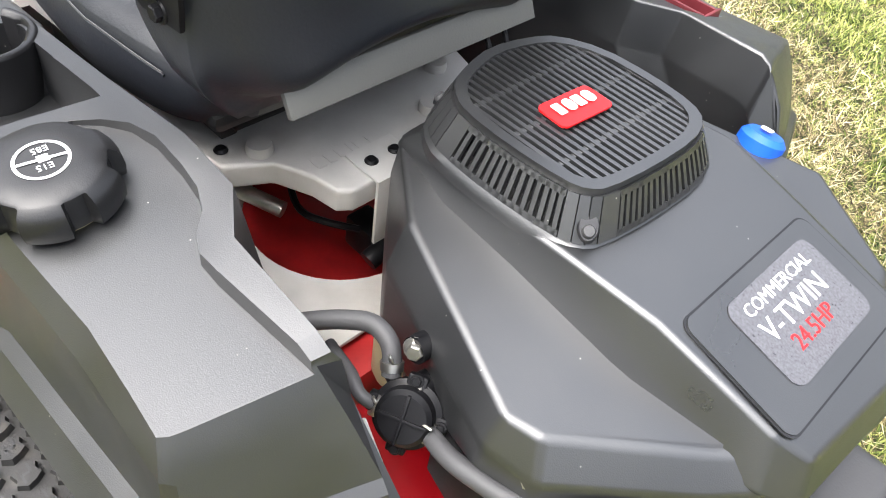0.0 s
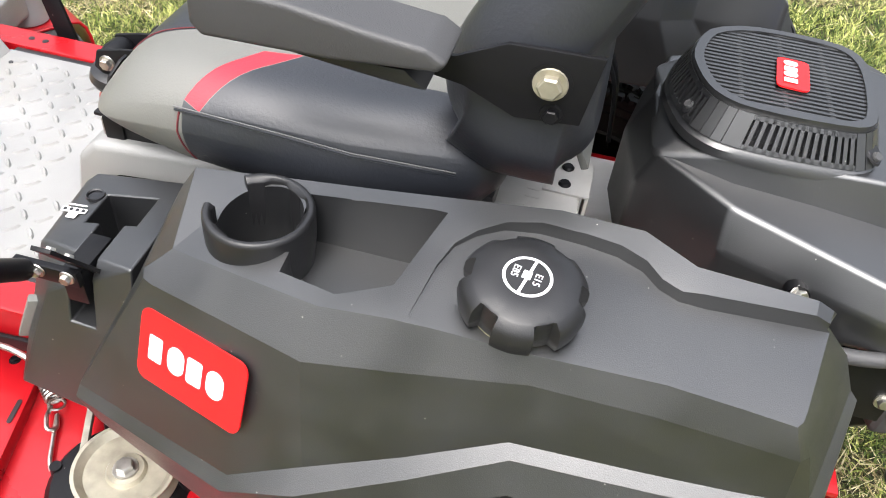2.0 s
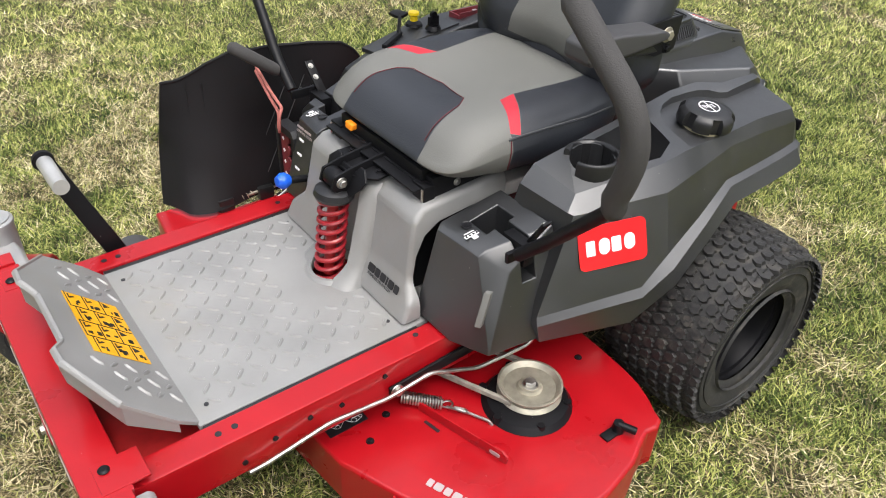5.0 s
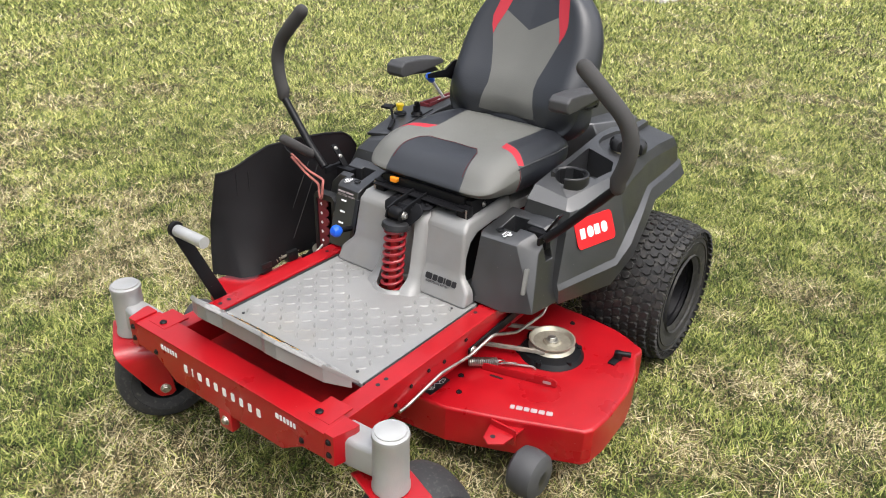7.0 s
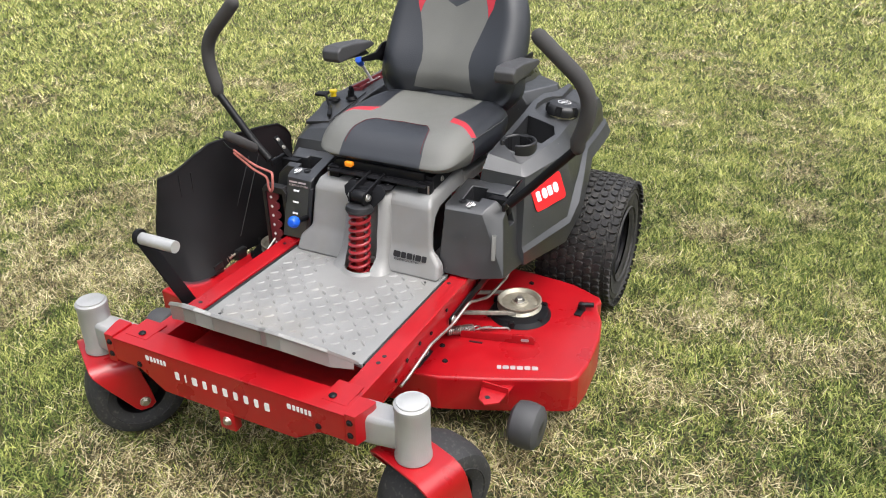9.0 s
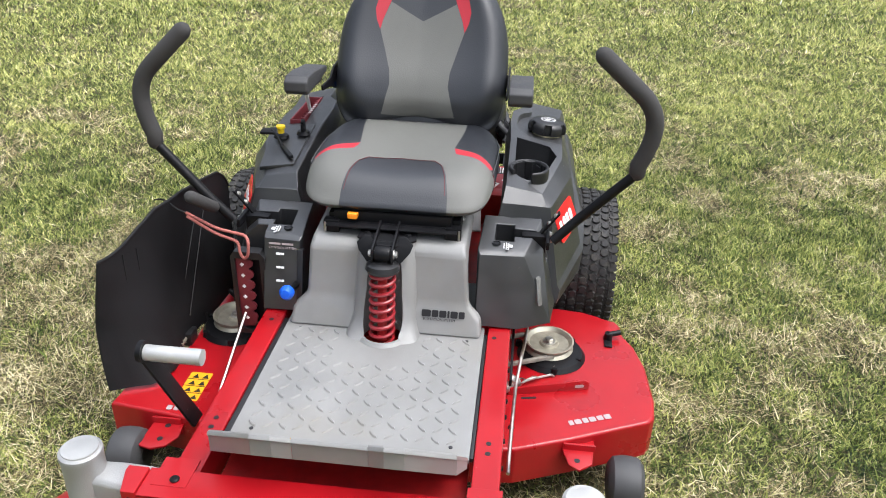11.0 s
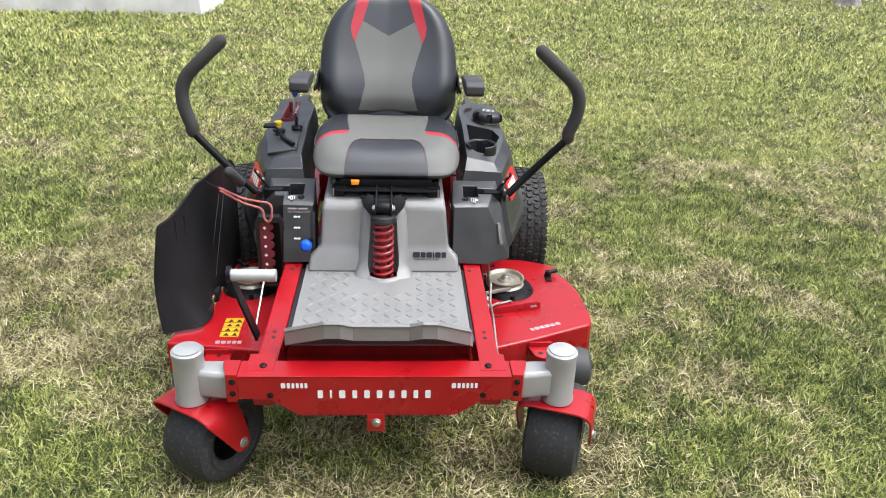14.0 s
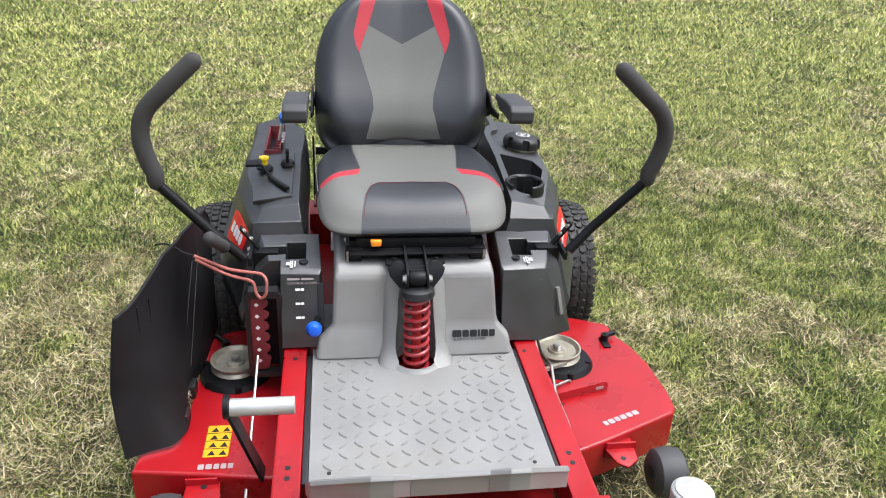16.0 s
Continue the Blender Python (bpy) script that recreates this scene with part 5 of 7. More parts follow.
def towers_detail():
    # left: pale slot in the front, pictogram on top
    part("tower_slot", hull([(1.112, 0.394, 0.43), (1.105, 0.405, 0.43), (1.085, 0.385, 0.494), (1.078, 0.396, 0.494), (1.094, 0.388, 0.43), (1.087, 0.398, 0.43), (1.067, 0.379, 0.494), (1.06, 0.389, 0.494)], 0.002), VINYL_GREY, left_tower, "pale grey inset strip")
    for t, s in ((left_tower, 1), (right_tower, -1)):
        c = Vector((1.056, 0.006 + s * 0.296, 0.5645))
        part("tower_pictogram", joined(patch_on(c, (-1, 0, 0.1), (0, s, -0.05), round_rect(0.032, 0.0075, 0.001, 2, -0.016), -0.003 * s), patch_on(c, (-1, 0, 0.1), (0, s, -0.05), round_rect(0.012, 0.009, 0.001, 2, -0.004, 0.0076), -0.003 * s), patch_on(c, (-1, 0, 0.1), (0, s, -0.05), round_rect(0.024, 0.0022, 0.0005, 2, -0.012, -0.006), -0.003 * s)), WHITE, t)
        part("pictogram_dot", joined(*[patch_on(c, (-1, 0, 0.1), (0, s, -0.05), round_rect(0.004, 0.004, 0.001, 2, -0.0135 + 0.008 * k, 0.0018), -0.0042 * s) for k in range(4)]), BLACKPRINT, t)
        part("tower_plug", lathe([(0, 0.0), (0.0085, 0.0), (0.0085, 0.0015), (0.0105, 0.0025), (0.0115, 0.0)], Matrix.Translation((1.046, 0.006 + s * 0.271, 0.5685)), 20), BLACKPRINT, t)
    # right: speed lever with pictograms
    part("speed_lever_slot", hull([(1.0925, -0.216, 0.53), (1.1275, -0.216, 0.40), (1.0925, -0.232, 0.53), (1.1275, -0.232, 0.40), (1.08, -0.216, 0.53), (1.115, -0.216, 0.40), (1.08, -0.232, 0.53), (1.115, -0.232, 0.40)], 0.002), BLACKPRINT, right_tower)
    part("speed_stem", tube([(1.11, -0.232, 0.44), (1.16, -0.238, 0.447)], 0.009, 12), STEEL_BLACK, right_tower)
    part("speed_lever", joined(lathe([(0, -0.02), (0.012, -0.016), (0.019, -0.004), (0.019, 0.006), (0.012, 0.017), (0, 0.02)], Matrix.Translation((1.172, -0.24, 0.449)) @ Matrix.Rotation(radians(80), 4, "Y"), 28)), BLUE, right_tower, "blue ball-shaped speed selector")
    for k, z in enumerate((0.515, 0.48, 0.445)):
        x = 1.087 + (0.552 - z) * 0.27 * 0.92
        part("speed_pictogram", joined(bars([0.012, 0.008], 0.006, 0.001, (x + 0.002, -0.285, z), (0, 1, 0), (-0.27, 0, 1), 0.002)), WHITE, right_tower)
    part("tower_print", lettering("CONTROL SYSTEM", 0.0085, (1.092, -0.305, 0.53), (0, 1, 0), (-0.27, 0, 1), 0.003, 0.0002), GREYPRINT, right_tower)
    part("tower_print", bars([0.03, 0.03], 0.005, 0.004, (1.091, -0.304, 0.541), (0, 1, 0), (-0.27, 0, 1), 0.002), GREYPRINT, right_tower)


towers_detail()


def height_gate():
    """The red notched cutting-height gate in its black frame."""
    X = 1.1
    outer = prism([(-0.41, 0.27), (-0.40, 0.262), (-0.325, 0.262), (-0.318, 0.29), (-0.318, 0.5), (-0.33, 0.515), (-0.40, 0.515), (-0.41, 0.5)], X - 0.03, X, "x", 0.0)
    hole = prism([(-0.399, 0.285), (-0.385, 0.275), (-0.332, 0.275), (-0.332, 0.495), (-0.399, 0.495)], X - 0.05, X + 0.02, "x", 0.0)
    g = part("height_gate", cut(outer, hole), PLASTIC_DARK, mower, "black cutting-height gate with a red notched strip")
    out = [(-0.399, 0.28), (-0.36, 0.285)]
    for k in range(6):
        z = 0.305 + 0.033 * k
        out += [(-0.356, z), (-0.353, z + 0.010), (-0.357, z + 0.018), (-0.368, z + 0.024)]
    out += [(-0.36, 0.506), (-0.399, 0.506)]
    # strip painted darker because it sits in shadow
    st = part("notched_strip", prism(out, X - 0.012, X - 0.006, "x", 0.001), GATE_RED, g, "red notched strip with its shade put into the colour")
    for k in range(6):
        part("height_label", patch_on((X - 0.0058, -0.388, 0.304 + 0.033 * k), (0, 1, 0), (0, 0, 1), [(0.006, 0), (0.012, 0.006), (0.006, 0.012), (0, 0.006)], 0.0006), WHITE, st)
    part("pin_holder", box(X - 0.06, X - 0.03, -0.40, -0.33, 0.28, 0.50, 0.003), STEEL_BLACK, g)


height_gate()


# ---- steering levers ----
def lever(side):
    if side > 0:
        low, foot, g, bnd, tip = (1.04, 0.418, 0.582), (1.026, 0.475, 0.64), (1.038, 0.601, 0.779), (1.05, 0.637, 0.93), (1.06, 0.488, 1.06)
    else:
        low, foot, g, bnd, tip = (1.048, -0.408, 0.582), (1.05, -0.465, 0.64), (1.035, -0.597, 0.778), (1.026, -0.632, 0.925), (1.036, -0.487, 1.062)
    path = bend([foot, g, bnd, tip], 0.075, 8)
    lv = part("steering_lever", tube(bend([low, foot, g, Vector(g) + (Vector(bnd) - Vector(g)) * 0.2], 0.02), 0.0125, 14), STEEL_BLACK, mower, "black steering lever with a foam grip")
    cutoff = [Vector(g)] + [p for p in path if p.z > g[2] + 0.02]
    part("foam_grip", tube(cutoff, [0.0195] + [0.0205] * (len(cutoff) - 1), 18, True), FOAM, lv, "grey-black foam grip")
    bar = [(0.978, 0.372, 0.548), (0.992, 0.432, 0.64)]
    p, q = (Vector((x, a if side > 0 else 0.012 - a, z)) for x, a, z in bar)
    run = (q - p).normalized()
    m = Matrix((Vector((1, 0, 0)), run, Vector((1, 0, 0)).cross(run))).transposed().to_4x4()
    m.translation = p
    flat = part("lever_bar", box(-0.011, 0.011, 0, (q - p).length, -0.0025, 0.0025, 0.001, m), STEEL_BLACK, lv, "black flat bar with two bright bolts")
    for k in (0.62, 0.88):
        part("bar_bolt", hexbolt(0.0048, 0.004, m @ Matrix.Translation((0, (q - p).length * k, 0.0025 * side)) @ (Matrix.Identity(4) if side > 0 else Matrix.Rotation(math.pi, 4, "X"))), ZINC, flat)
    ys = lambda a: 0.006 + side * a
    part("lever_foot", joined(box(0.984, 1.01, min(ys(0.335), ys(0.398)), max(ys(0.335), ys(0.398)), 0.53, 0.577, 0.003), box(0.982, 1.058, min(ys(0.396), ys(0.405)), max(ys(0.396), ys(0.405)), 0.564, 0.586, 0.002)), STEEL_BLACK, lv)
    for k in (0.0, 0.035):
        part("lever_bolt", hexbolt(0.0062, 0.007, Matrix.Translation((0.994 + k, 0.006 + side * 0.405, 0.578)) @ Matrix.Rotation(radians(-90 * side), 4, "X")), ZINC, lv)


lever(1)
lever(-1)


# ---- mower deck ----
def deck():
    out = [(0.74, 0.2), (0.748, 0.42), (0.754, 0.5), (0.762, 0.55), (0.778, 0.592), (0.794, 0.622), (0.802, 0.644), (0.824, 0.655), (0.85, 0.65), (0.876, 0.66), (0.93, 0.686), (1.02, 0.706), (1.16, 0.713), (1.225, 0.706), (1.248, 0.692), (1.335, 0.5), (1.392, 0.36), (1.42, 0.1), (1.42, -0.15), (1.41, -0.35), (1.385, -0.5), (1.365, -0.655), (1.25, -0.645), (1.215, -0.562), (0.95, -0.558), (0.83, -0.562), (0.78, -0.5), (0.75, -0.3)]
    top = loft([[(x, y, 0.095) for x, y in out], [(x, y, 0.198) for x, y in out], [(1.05 + (x - 1.05) * 0.988, y * 0.991, 0.204) for x, y in out]], 0.003)
    d = firm(part("mower_deck", top, RED, mower, "red stamped steel mower deck"))
    rib = part("deck_rib", hull([(1.194, 0.337, 0.204), (1.189, 0.335, 0.204), (1.138, 0.545, 0.204), (1.133, 0.544, 0.204), (1.194, 0.337, 0.226), (1.189, 0.335, 0.226), (1.141, 0.533, 0.232), (1.136, 0.532, 0.232), (1.138, 0.546, 0.224), (1.133, 0.545, 0.224)], 0.001), RED, d, "upright red steel flange with a slot")
    part("rib_slot", patch_on((1.148, 0.508, 0.212), (-0.26, 1, 0), (0, 0, 1), round_rect(0.024, 0.009, 0.004), 0.0006), GREYPRINT, rib)
    part("deck_slot", patch_on((1.205, 0.37, 0.2045), (-0.19, 1, 0), (-1, -0.19, 0), round_rect(0.04, 0.007, 0.003), 0.0004), BLACKPRINT, d)
    part("deck_mark", bars([0.012, 0.017, 0.014, 0.017, 0.016, 0.017], 0.017, 0.004, (1.29, 0.493, 0.2045), (-0.046, 0.115, 0), (-1, -0.4, 0), 0.0005), GREYPRINT, d, "silver dealer mark")
    for py, r in ((0.44, 0.068), (-0.46, 0.066)):
        px = 0.985
        cover = part("spindle_housing", joined(lathe([(0, 0.222), (0.06, 0.222), (0.085, 0.218), (0.095, 0.205), (0, 0.2)], Matrix.Translation((px + 0.012, py + (0.008 if py > 0 else 0), 0)), 32)), STEEL_BLACK, d, "black spindle housing")
        part("spindle_pulley", joined(lathe([(0.0, 0.232), (r * 0.35, 0.232), (r * 0.4, 0.226), (r * 0.8, 0.228), (r * 0.93, 0.238), (r, 0.238), (r, 0.235), (r * 0.9, 0.227), (r * 0.9, 0.223), (r, 0.215), (r, 0.212), (r * 0.6, 0.212)], Matrix.Translation((px, py, 0.008)), 48)), PULLEY, cover, "plated steel belt pulley")
        part("pulley_nut", hexbolt(0.012, 0.012, Matrix.Translation((px, py, 0.24))), ZINC, cover)
        for k in range(6):
            a = radians(60 * k + 10)
            part("housing_lug", lathe([(0, 0.016), (0.008, 0.016), (0.01, 0), (0, 0)], Matrix.Translation((px + 0.012 + 0.088 * math.cos(a), py + 0.088 * math.sin(a), 0.206)), 12), STEEL_BLACK, cover)
    for path in ([(1.045, 0.452, 0.232), (1.112, 0.302, 0.232), (1.2, 0.1, 0.232)], [(0.93, 0.41, 0.232), (0.98, 0.322, 0.232), (1.08, 0.1, 0.232)]):
        a, b, c = (Vector(p) for p in path)
        n = (c - a).cross(Vector((0, 0, 1))).normalized() * 0.0045
        h = Vector((0, 0, 0.0055))
        part("drive_belt", hull([a + n + h, a + n - h, a - n + h, a - n - h, c + n + h, c + n - h, c - n + h, c - n - h], 0.001), BELT, d, "worn beige drive belt")
    part("wash_port", joined(lathe([(0, 0.024), (0.011, 0.024), (0.013, 0), (0, 0)], Matrix.Translation((0.9, 0.612, 0.203)), 18), tube([(0.9, 0.612, 0.222), (0.885, 0.645, 0.222)], 0.008, 12), box(0.885, 0.94, 0.6, 0.622, 0.203, 0.209, 0.002)), STEEL_BLACK, d, "black washout fitting")
    part("wash_port", joined(lathe([(0, 0.024), (0.011, 0.024), (0.013, 0), (0, 0)], Matrix.Translation((0.87, -0.5, 0.203)), 18), tube([(0.87, -0.5, 0.222), (0.85, -0.53, 0.235)], 0.008, 12)), STEEL_BLACK, d)
    for x, y in ((0.815, 0.417), (1.254, 0.309), (1.317, 0.348)):
        part("deck_bolt", hexbolt(0.006, 0.005, Matrix.Translation((x, y, 0.204))), STEEL_BLACK, d)
    c0 = Vector((1.377, 0.254, 0.2045))
    bd = part("belt_decal", patch_on(c0, (0, 1, 0), (-1, 0, 0), round_rect(0.045, 0.087, 0.002), 0.0004), BLACKPRINT, d, "black belt routing decal")
    ring_at = [(0.012, 0.014, 0.006), (0.03, 0.026, 0.005), (0.014, 0.046, 0.005), (0.032, 0.062, 0.006), (0.03, 0.078, 0.004)]
    rings = [lathe([(r - 0.0012, 0), (r, 0)], Matrix.Translation((c0.x - b, c0.y + a, 0.2062)), 20) for a, b, r in ring_at]
    lines = []
    for (a, b, r), (e, f, q) in zip(ring_at, ring_at[1:]):
        n = Vector((f - b, a - e)).normalized()
        for k in (-1, 1):
            p, w = Vector((a, b)) + n * r * k, Vector((e, f)) + n * q * k
            lines.append(patch_on(c0, (0, 1, 0), (-1, 0, 0), [(p.x, p.y), (w.x, w.y), (w.x + n.x * 0.0008, w.y + n.y * 0.0008), (p.x + n.x * 0.0008, p.y + n.y * 0.0008)], 0.0014))
    part("decal_print", joined(*rings, *lines), WHITE, bd)
    part("warning_decal", patch_on((1.332, -0.502, 0.2045), (0, 1, 0), (-1, 0, 0), round_rect(0.058, 0.114, 0.003), 0.0006), STICKER, d, "yellow pictogram warning decal")
    part("decal_print", joined(*[patch_on((1.332, -0.502, 0.2045), (0, 1, 0), (-1, 0, 0), [(0, 0.028 * k), (0.058, 0.028 * k), (0.058, 0.028 * k + 0.0015), (0, 0.028 * k + 0.0015)], 0.0016) for k in range(1, 4)], *[patch_on((1.332, -0.502, 0.2045), (0, 1, 0), (-1, 0, 0), [(0.01 + 0.026 * i, 0.006 + 0.028 * k), (0.028 + 0.026 * i, 0.006 + 0.028 * k), (0.019 + 0.026 * i, 0.022 + 0.028 * k)], 0.0016) for k in range(4) for i in range(2)]), BLACKPRINT, d)
    part("deck_mark", bars([0.014, 0.014, 0.012, 0.012, 0.012], 0.017, 0.004, (1.372, -0.508, 0.2045), (0, 1, 0), (-1, 0, 0), 0.0005), GREYPRINT, d, "silver dealer mark")
    # anti-scalp rollers on their brackets
    for y, x in ((0.60, 1.385), (-0.545, 1.45)):
        s = 1 if y > 0 else -1
        if s > 0:
            plate, foot, holes = [(1.3, 0.474), (1.352, 0.474), (1.402, 0.488), (1.418, 0.512), (1.394, 0.544), (1.3, 0.554)], box(1.346, 1.352, 0.476, 0.552, 0.15, 0.2, 0.002), [(1.388, 0.508)]
        else:
            plate, foot, holes = [(1.34, -0.53), (1.39, -0.53), (1.478, -0.534), (1.486, -0.5), (1.472, -0.468), (1.438, -0.45), (1.34, -0.46)], box(1.392, 1.398, -0.532, -0.46, 0.15, 0.2, 0.002), [(1.405, -0.49), (1.452, -0.49)]
        br = part("roller_bracket", joined(prism(plate, 0.176, 0.183, "z", 0.003), foot), RED, d)
        for hx, hy in holes:
            part("bracket_hole", lathe([(0, 0.0006), (0.007, 0.0006), (0.007, 0), (0, 0)], Matrix.Translation((hx, hy, 0.1835)), 14), BLACKPRINT, br)
        part("roller", lathe([(0, -0.04), (0.045, -0.04), (0.058, -0.03), (0.062, -0.01), (0.062, 0.01), (0.058, 0.03), (0.045, 0.04), (0, 0.04)], Matrix.Translation((x + 0.01, y + 0.024 * s, 0.138)) @ Matrix.Rotation(radians(90), 4, "X"), 36), HOSE, d, "worn grey-black anti-scalp roller")
        part("roller_hub", lathe([(0, -0.0415), (0.012, -0.0415), (0.02, -0.0405), (0.02, 0.0405), (0.012, 0.0415), (0, 0.0415)], Matrix.Translation((x + 0.01, y + 0.024 * s, 0.138)) @ Matrix.Rotation(radians(90), 4, "X"), 24), BLACKPRINT, d)
    # hanger, rod and springs along the left rail
    part("lift_link", hull([(1.265, 0.335, 0.31), (1.265, 0.342, 0.31), (1.265, 0.335, 0.288), (1.265, 0.342, 0.288), (0.95, 0.335, 0.335), (0.95, 0.342, 0.335), (0.95, 0.335, 0.305), (0.95, 0.342, 0.305)], 0.002), STEEL_BLACK, mower, "black steel lift link")
    part("link_bolt", hexbolt(0.0095, 0.01, Matrix.Translation((1.25, 0.3425, 0.3)) @ Matrix.Rotation(radians(-90), 4, "X")), ZINC, mower)
    part("lift_rod", tube(bend([(1.56, 0.345, 0.287), (1.53, 0.345, 0.287), (1.4, 0.348, 0.312), (1.275, 0.352, 0.302), (1.185, 0.362, 0.325), (1.07, 0.37, 0.28), (0.94, 0.38, 0.284), (0.92, 0.38, 0.31)], 0.015), 0.0045, 10), ZINC, mower, "bright bent steel rod")
    n = 16 * 12
    a0, a1 = Vector((1.215, 0.305, 0.228)), Vector((1.15, 0.36, 0.216))
    ax = along(a0, a1)
    pts = [ax @ Vector((0.0115 * math.cos(2 * math.pi * 15 * i / n), 0.0115 * math.sin(2 * math.pi * 15 * i / n), (a1 - a0).length * i / n)) for i in range(n + 1)]
    sp = part("tension_spring", tube(pts, 0.0023, 6), ZINC, mower, "bright coil tension spring")
    eye = a1 + (a1 - a0).normalized() * 0.01
    part("spring_eye", tube([eye + Vector((0.011 * math.cos(0.4 * k), 0.011 * math.sin(0.4 * k), 0.003 * math.sin(0.4 * k))) for k in range(17)], 0.002, 6), ZINC, sp)
    part("spring_hook", tube(bend([(1.148, 0.372, 0.215), (1.14, 0.392, 0.222), (1.128, 0.41, 0.22), (1.119, 0.402, 0.214), (1.136, 0.376, 0.211), (1.128, 0.392, 0.212), (1.1, 0.448, 0.212), (1.096, 0.455, 0.202)], 0.008), 0.0033, 8), ZINC, sp)


deck()


# ---- discharge deflector, held up ----
def deflector():
    def between(pts, f):
        for (a, za), (b, zb) in zip(pts, pts[1:]):
            if a <= f <= b:
                k = (f - a) / (b - a)
                return za + (zb - za) * k
        return pts[-1][1]

    def y_of(x, z):
        f = max(0.0, min(1.0, (x - 0.77) / 0.54))
        return between([(0.0, -0.535), (0.33, -0.545), (0.55, -0.565), (0.75, -0.6), (0.88, -0.637), (0.95, -0.664), (1.0, -0.688)], f) + 0.02 * max(0.0, z - 0.3)

    def topz(f):
        return between([(0.0, 0.55), (0.04, 0.585), (0.12, 0.615), (0.3, 0.632), (0.5, 0.64), (0.7, 0.634), (0.8, 0.61), (0.88, 0.582), (0.94, 0.566), (1.0, 0.558)], f)

    def span(f, g):
        x = 0.77 + (1.335 - 0.05 * g - 0.77) * f
        return x, 0.215 + (topz(f) - 0.215) * g
    bm = bmesh.new()
    nx, nz = 44, 16
    grid = {}
    for t, off in ((0, 0.0), (1, 0.005)):
        for i in range(nx + 1):
            for j in range(nz + 1):
                x, z = span(i / nx, j / nz)
                f, g = i / nx, j / nz
                # the foot turns inwards just behind the front edge
                k = max(0.0, min(1.0, (f - 0.5) / 0.43))
                k = k * k * (3 - 2 * k) * (1.0 if f < 0.93 else 1 - 0.78 * (f - 0.93) / 0.07)
                curl = 0.1 * (1 - g) ** 2.5 * k
                grid[t, i, j] = bm.verts.new((x, y_of(x, z) - off + curl, z))
    for i in range(nx):
        for j in range(nz):
            for t in (0, 1):
                bm.faces.new([grid[t, a, b] for a, b in ((i, j), (i + 1, j), (i + 1, j + 1), (i, j + 1))])
    for i in range(nx):
        for j in (0, nz):
            bm.faces.new([grid[0, i, j], grid[0, i + 1, j], grid[1, i + 1, j], grid[1, i, j]])
    for j in range(nz):
        for i in (0, nx):
            bm.faces.new([grid[0, i, j], grid[0, i, j + 1], grid[1, i, j + 1], grid[1, i, j]])
    d = part("discharge_deflector", bm, DEFLECTOR, mower, "black moulded discharge deflector tied upright", 40)
    part("hinge_rod", tube([(0.93, -0.566, 0.226), (1.225, -0.566, 0.226)], 0.005, 10), PULLEY, d, "plated hinge rod")
    part("hinge_spring", tube([(1.12 + 0.0016 * i, -0.566 + 0.009 * math.cos(i * 0.7), 0.226 + 0.009 * math.sin(i * 0.7)) for i in range(60)], 0.0016, 6), PULLEY, d)
    for x in (0.97, 1.08, 1.2):
        part("hinge_lug", box(x - 0.022, x + 0.022, -0.582, -0.55, 0.2, 0.24, 0.004), PLASTIC_DARK, d)
    rim = [(lambda x, z: (x, y_of(x, z) - 0.002, z + 0.001))(*span(f / 40, 1.0)) for f in range(41)]
    part("deflector_rim", tube(rim, 0.0042, 8), DEFLECTOR, d)
    for x in (1.2, 1.235):
        part("deflector_crease", tube([(x, y_of(x, z) + 0.002, z) for z in (0.28, 0.36, 0.44, 0.52, 0.56)], 0.002, 6), DEFLECTOR, d)
    for x in (1.065, 1.11):
        part("deflector_rib", tube([(x, y_of(x, 0.28) + 0.003, 0.28), (x - 0.12, y_of(x - 0.12, 0.55) + 0.003, 0.55)], 0.0013, 6), HOSE, d)



deflector()

# foot pedal for deck lift
pedal = part("deck_lift_pedal", joined(hull([(1.52, -0.335, 0.335), (1.565, -0.335, 0.335), (1.652, -0.378, 0.58), (1.612, -0.378, 0.58), (1.52, -0.343, 0.335), (1.565, -0.343, 0.335), (1.652, -0.386, 0.58), (1.612, -0.386, 0.58)], 0.003), lathe([(0, -0.005), (0.022, -0.005), (0.022, 0.005), (0, 0.005)], Matrix.Translation((1.632, -0.383, 0.58)) @ Matrix.Rotation(radians(90), 4, "X"), 24)), STEEL_BLACK, mower, "black steel lift pedal arm with a knurled foot bar")
part("foot_bar", tube([(1.631, -0.377, 0.577), (1.631, -0.262, 0.577)], 0.0165, 24), KNURL, pedal, "knurled aluminium foot bar")
part("lift_handle", tube([(1.16, -0.466, 0.692), (1.065, -0.452, 0.622)], 0.0155, 18, True), FOAM, mower, "black rubber grip of the height lever")
part("lift_chain_rod", tube([(1.47, -0.40, 0.13), (1.02, -0.385, 0.36)], 0.004, 8), ZINC, mower)


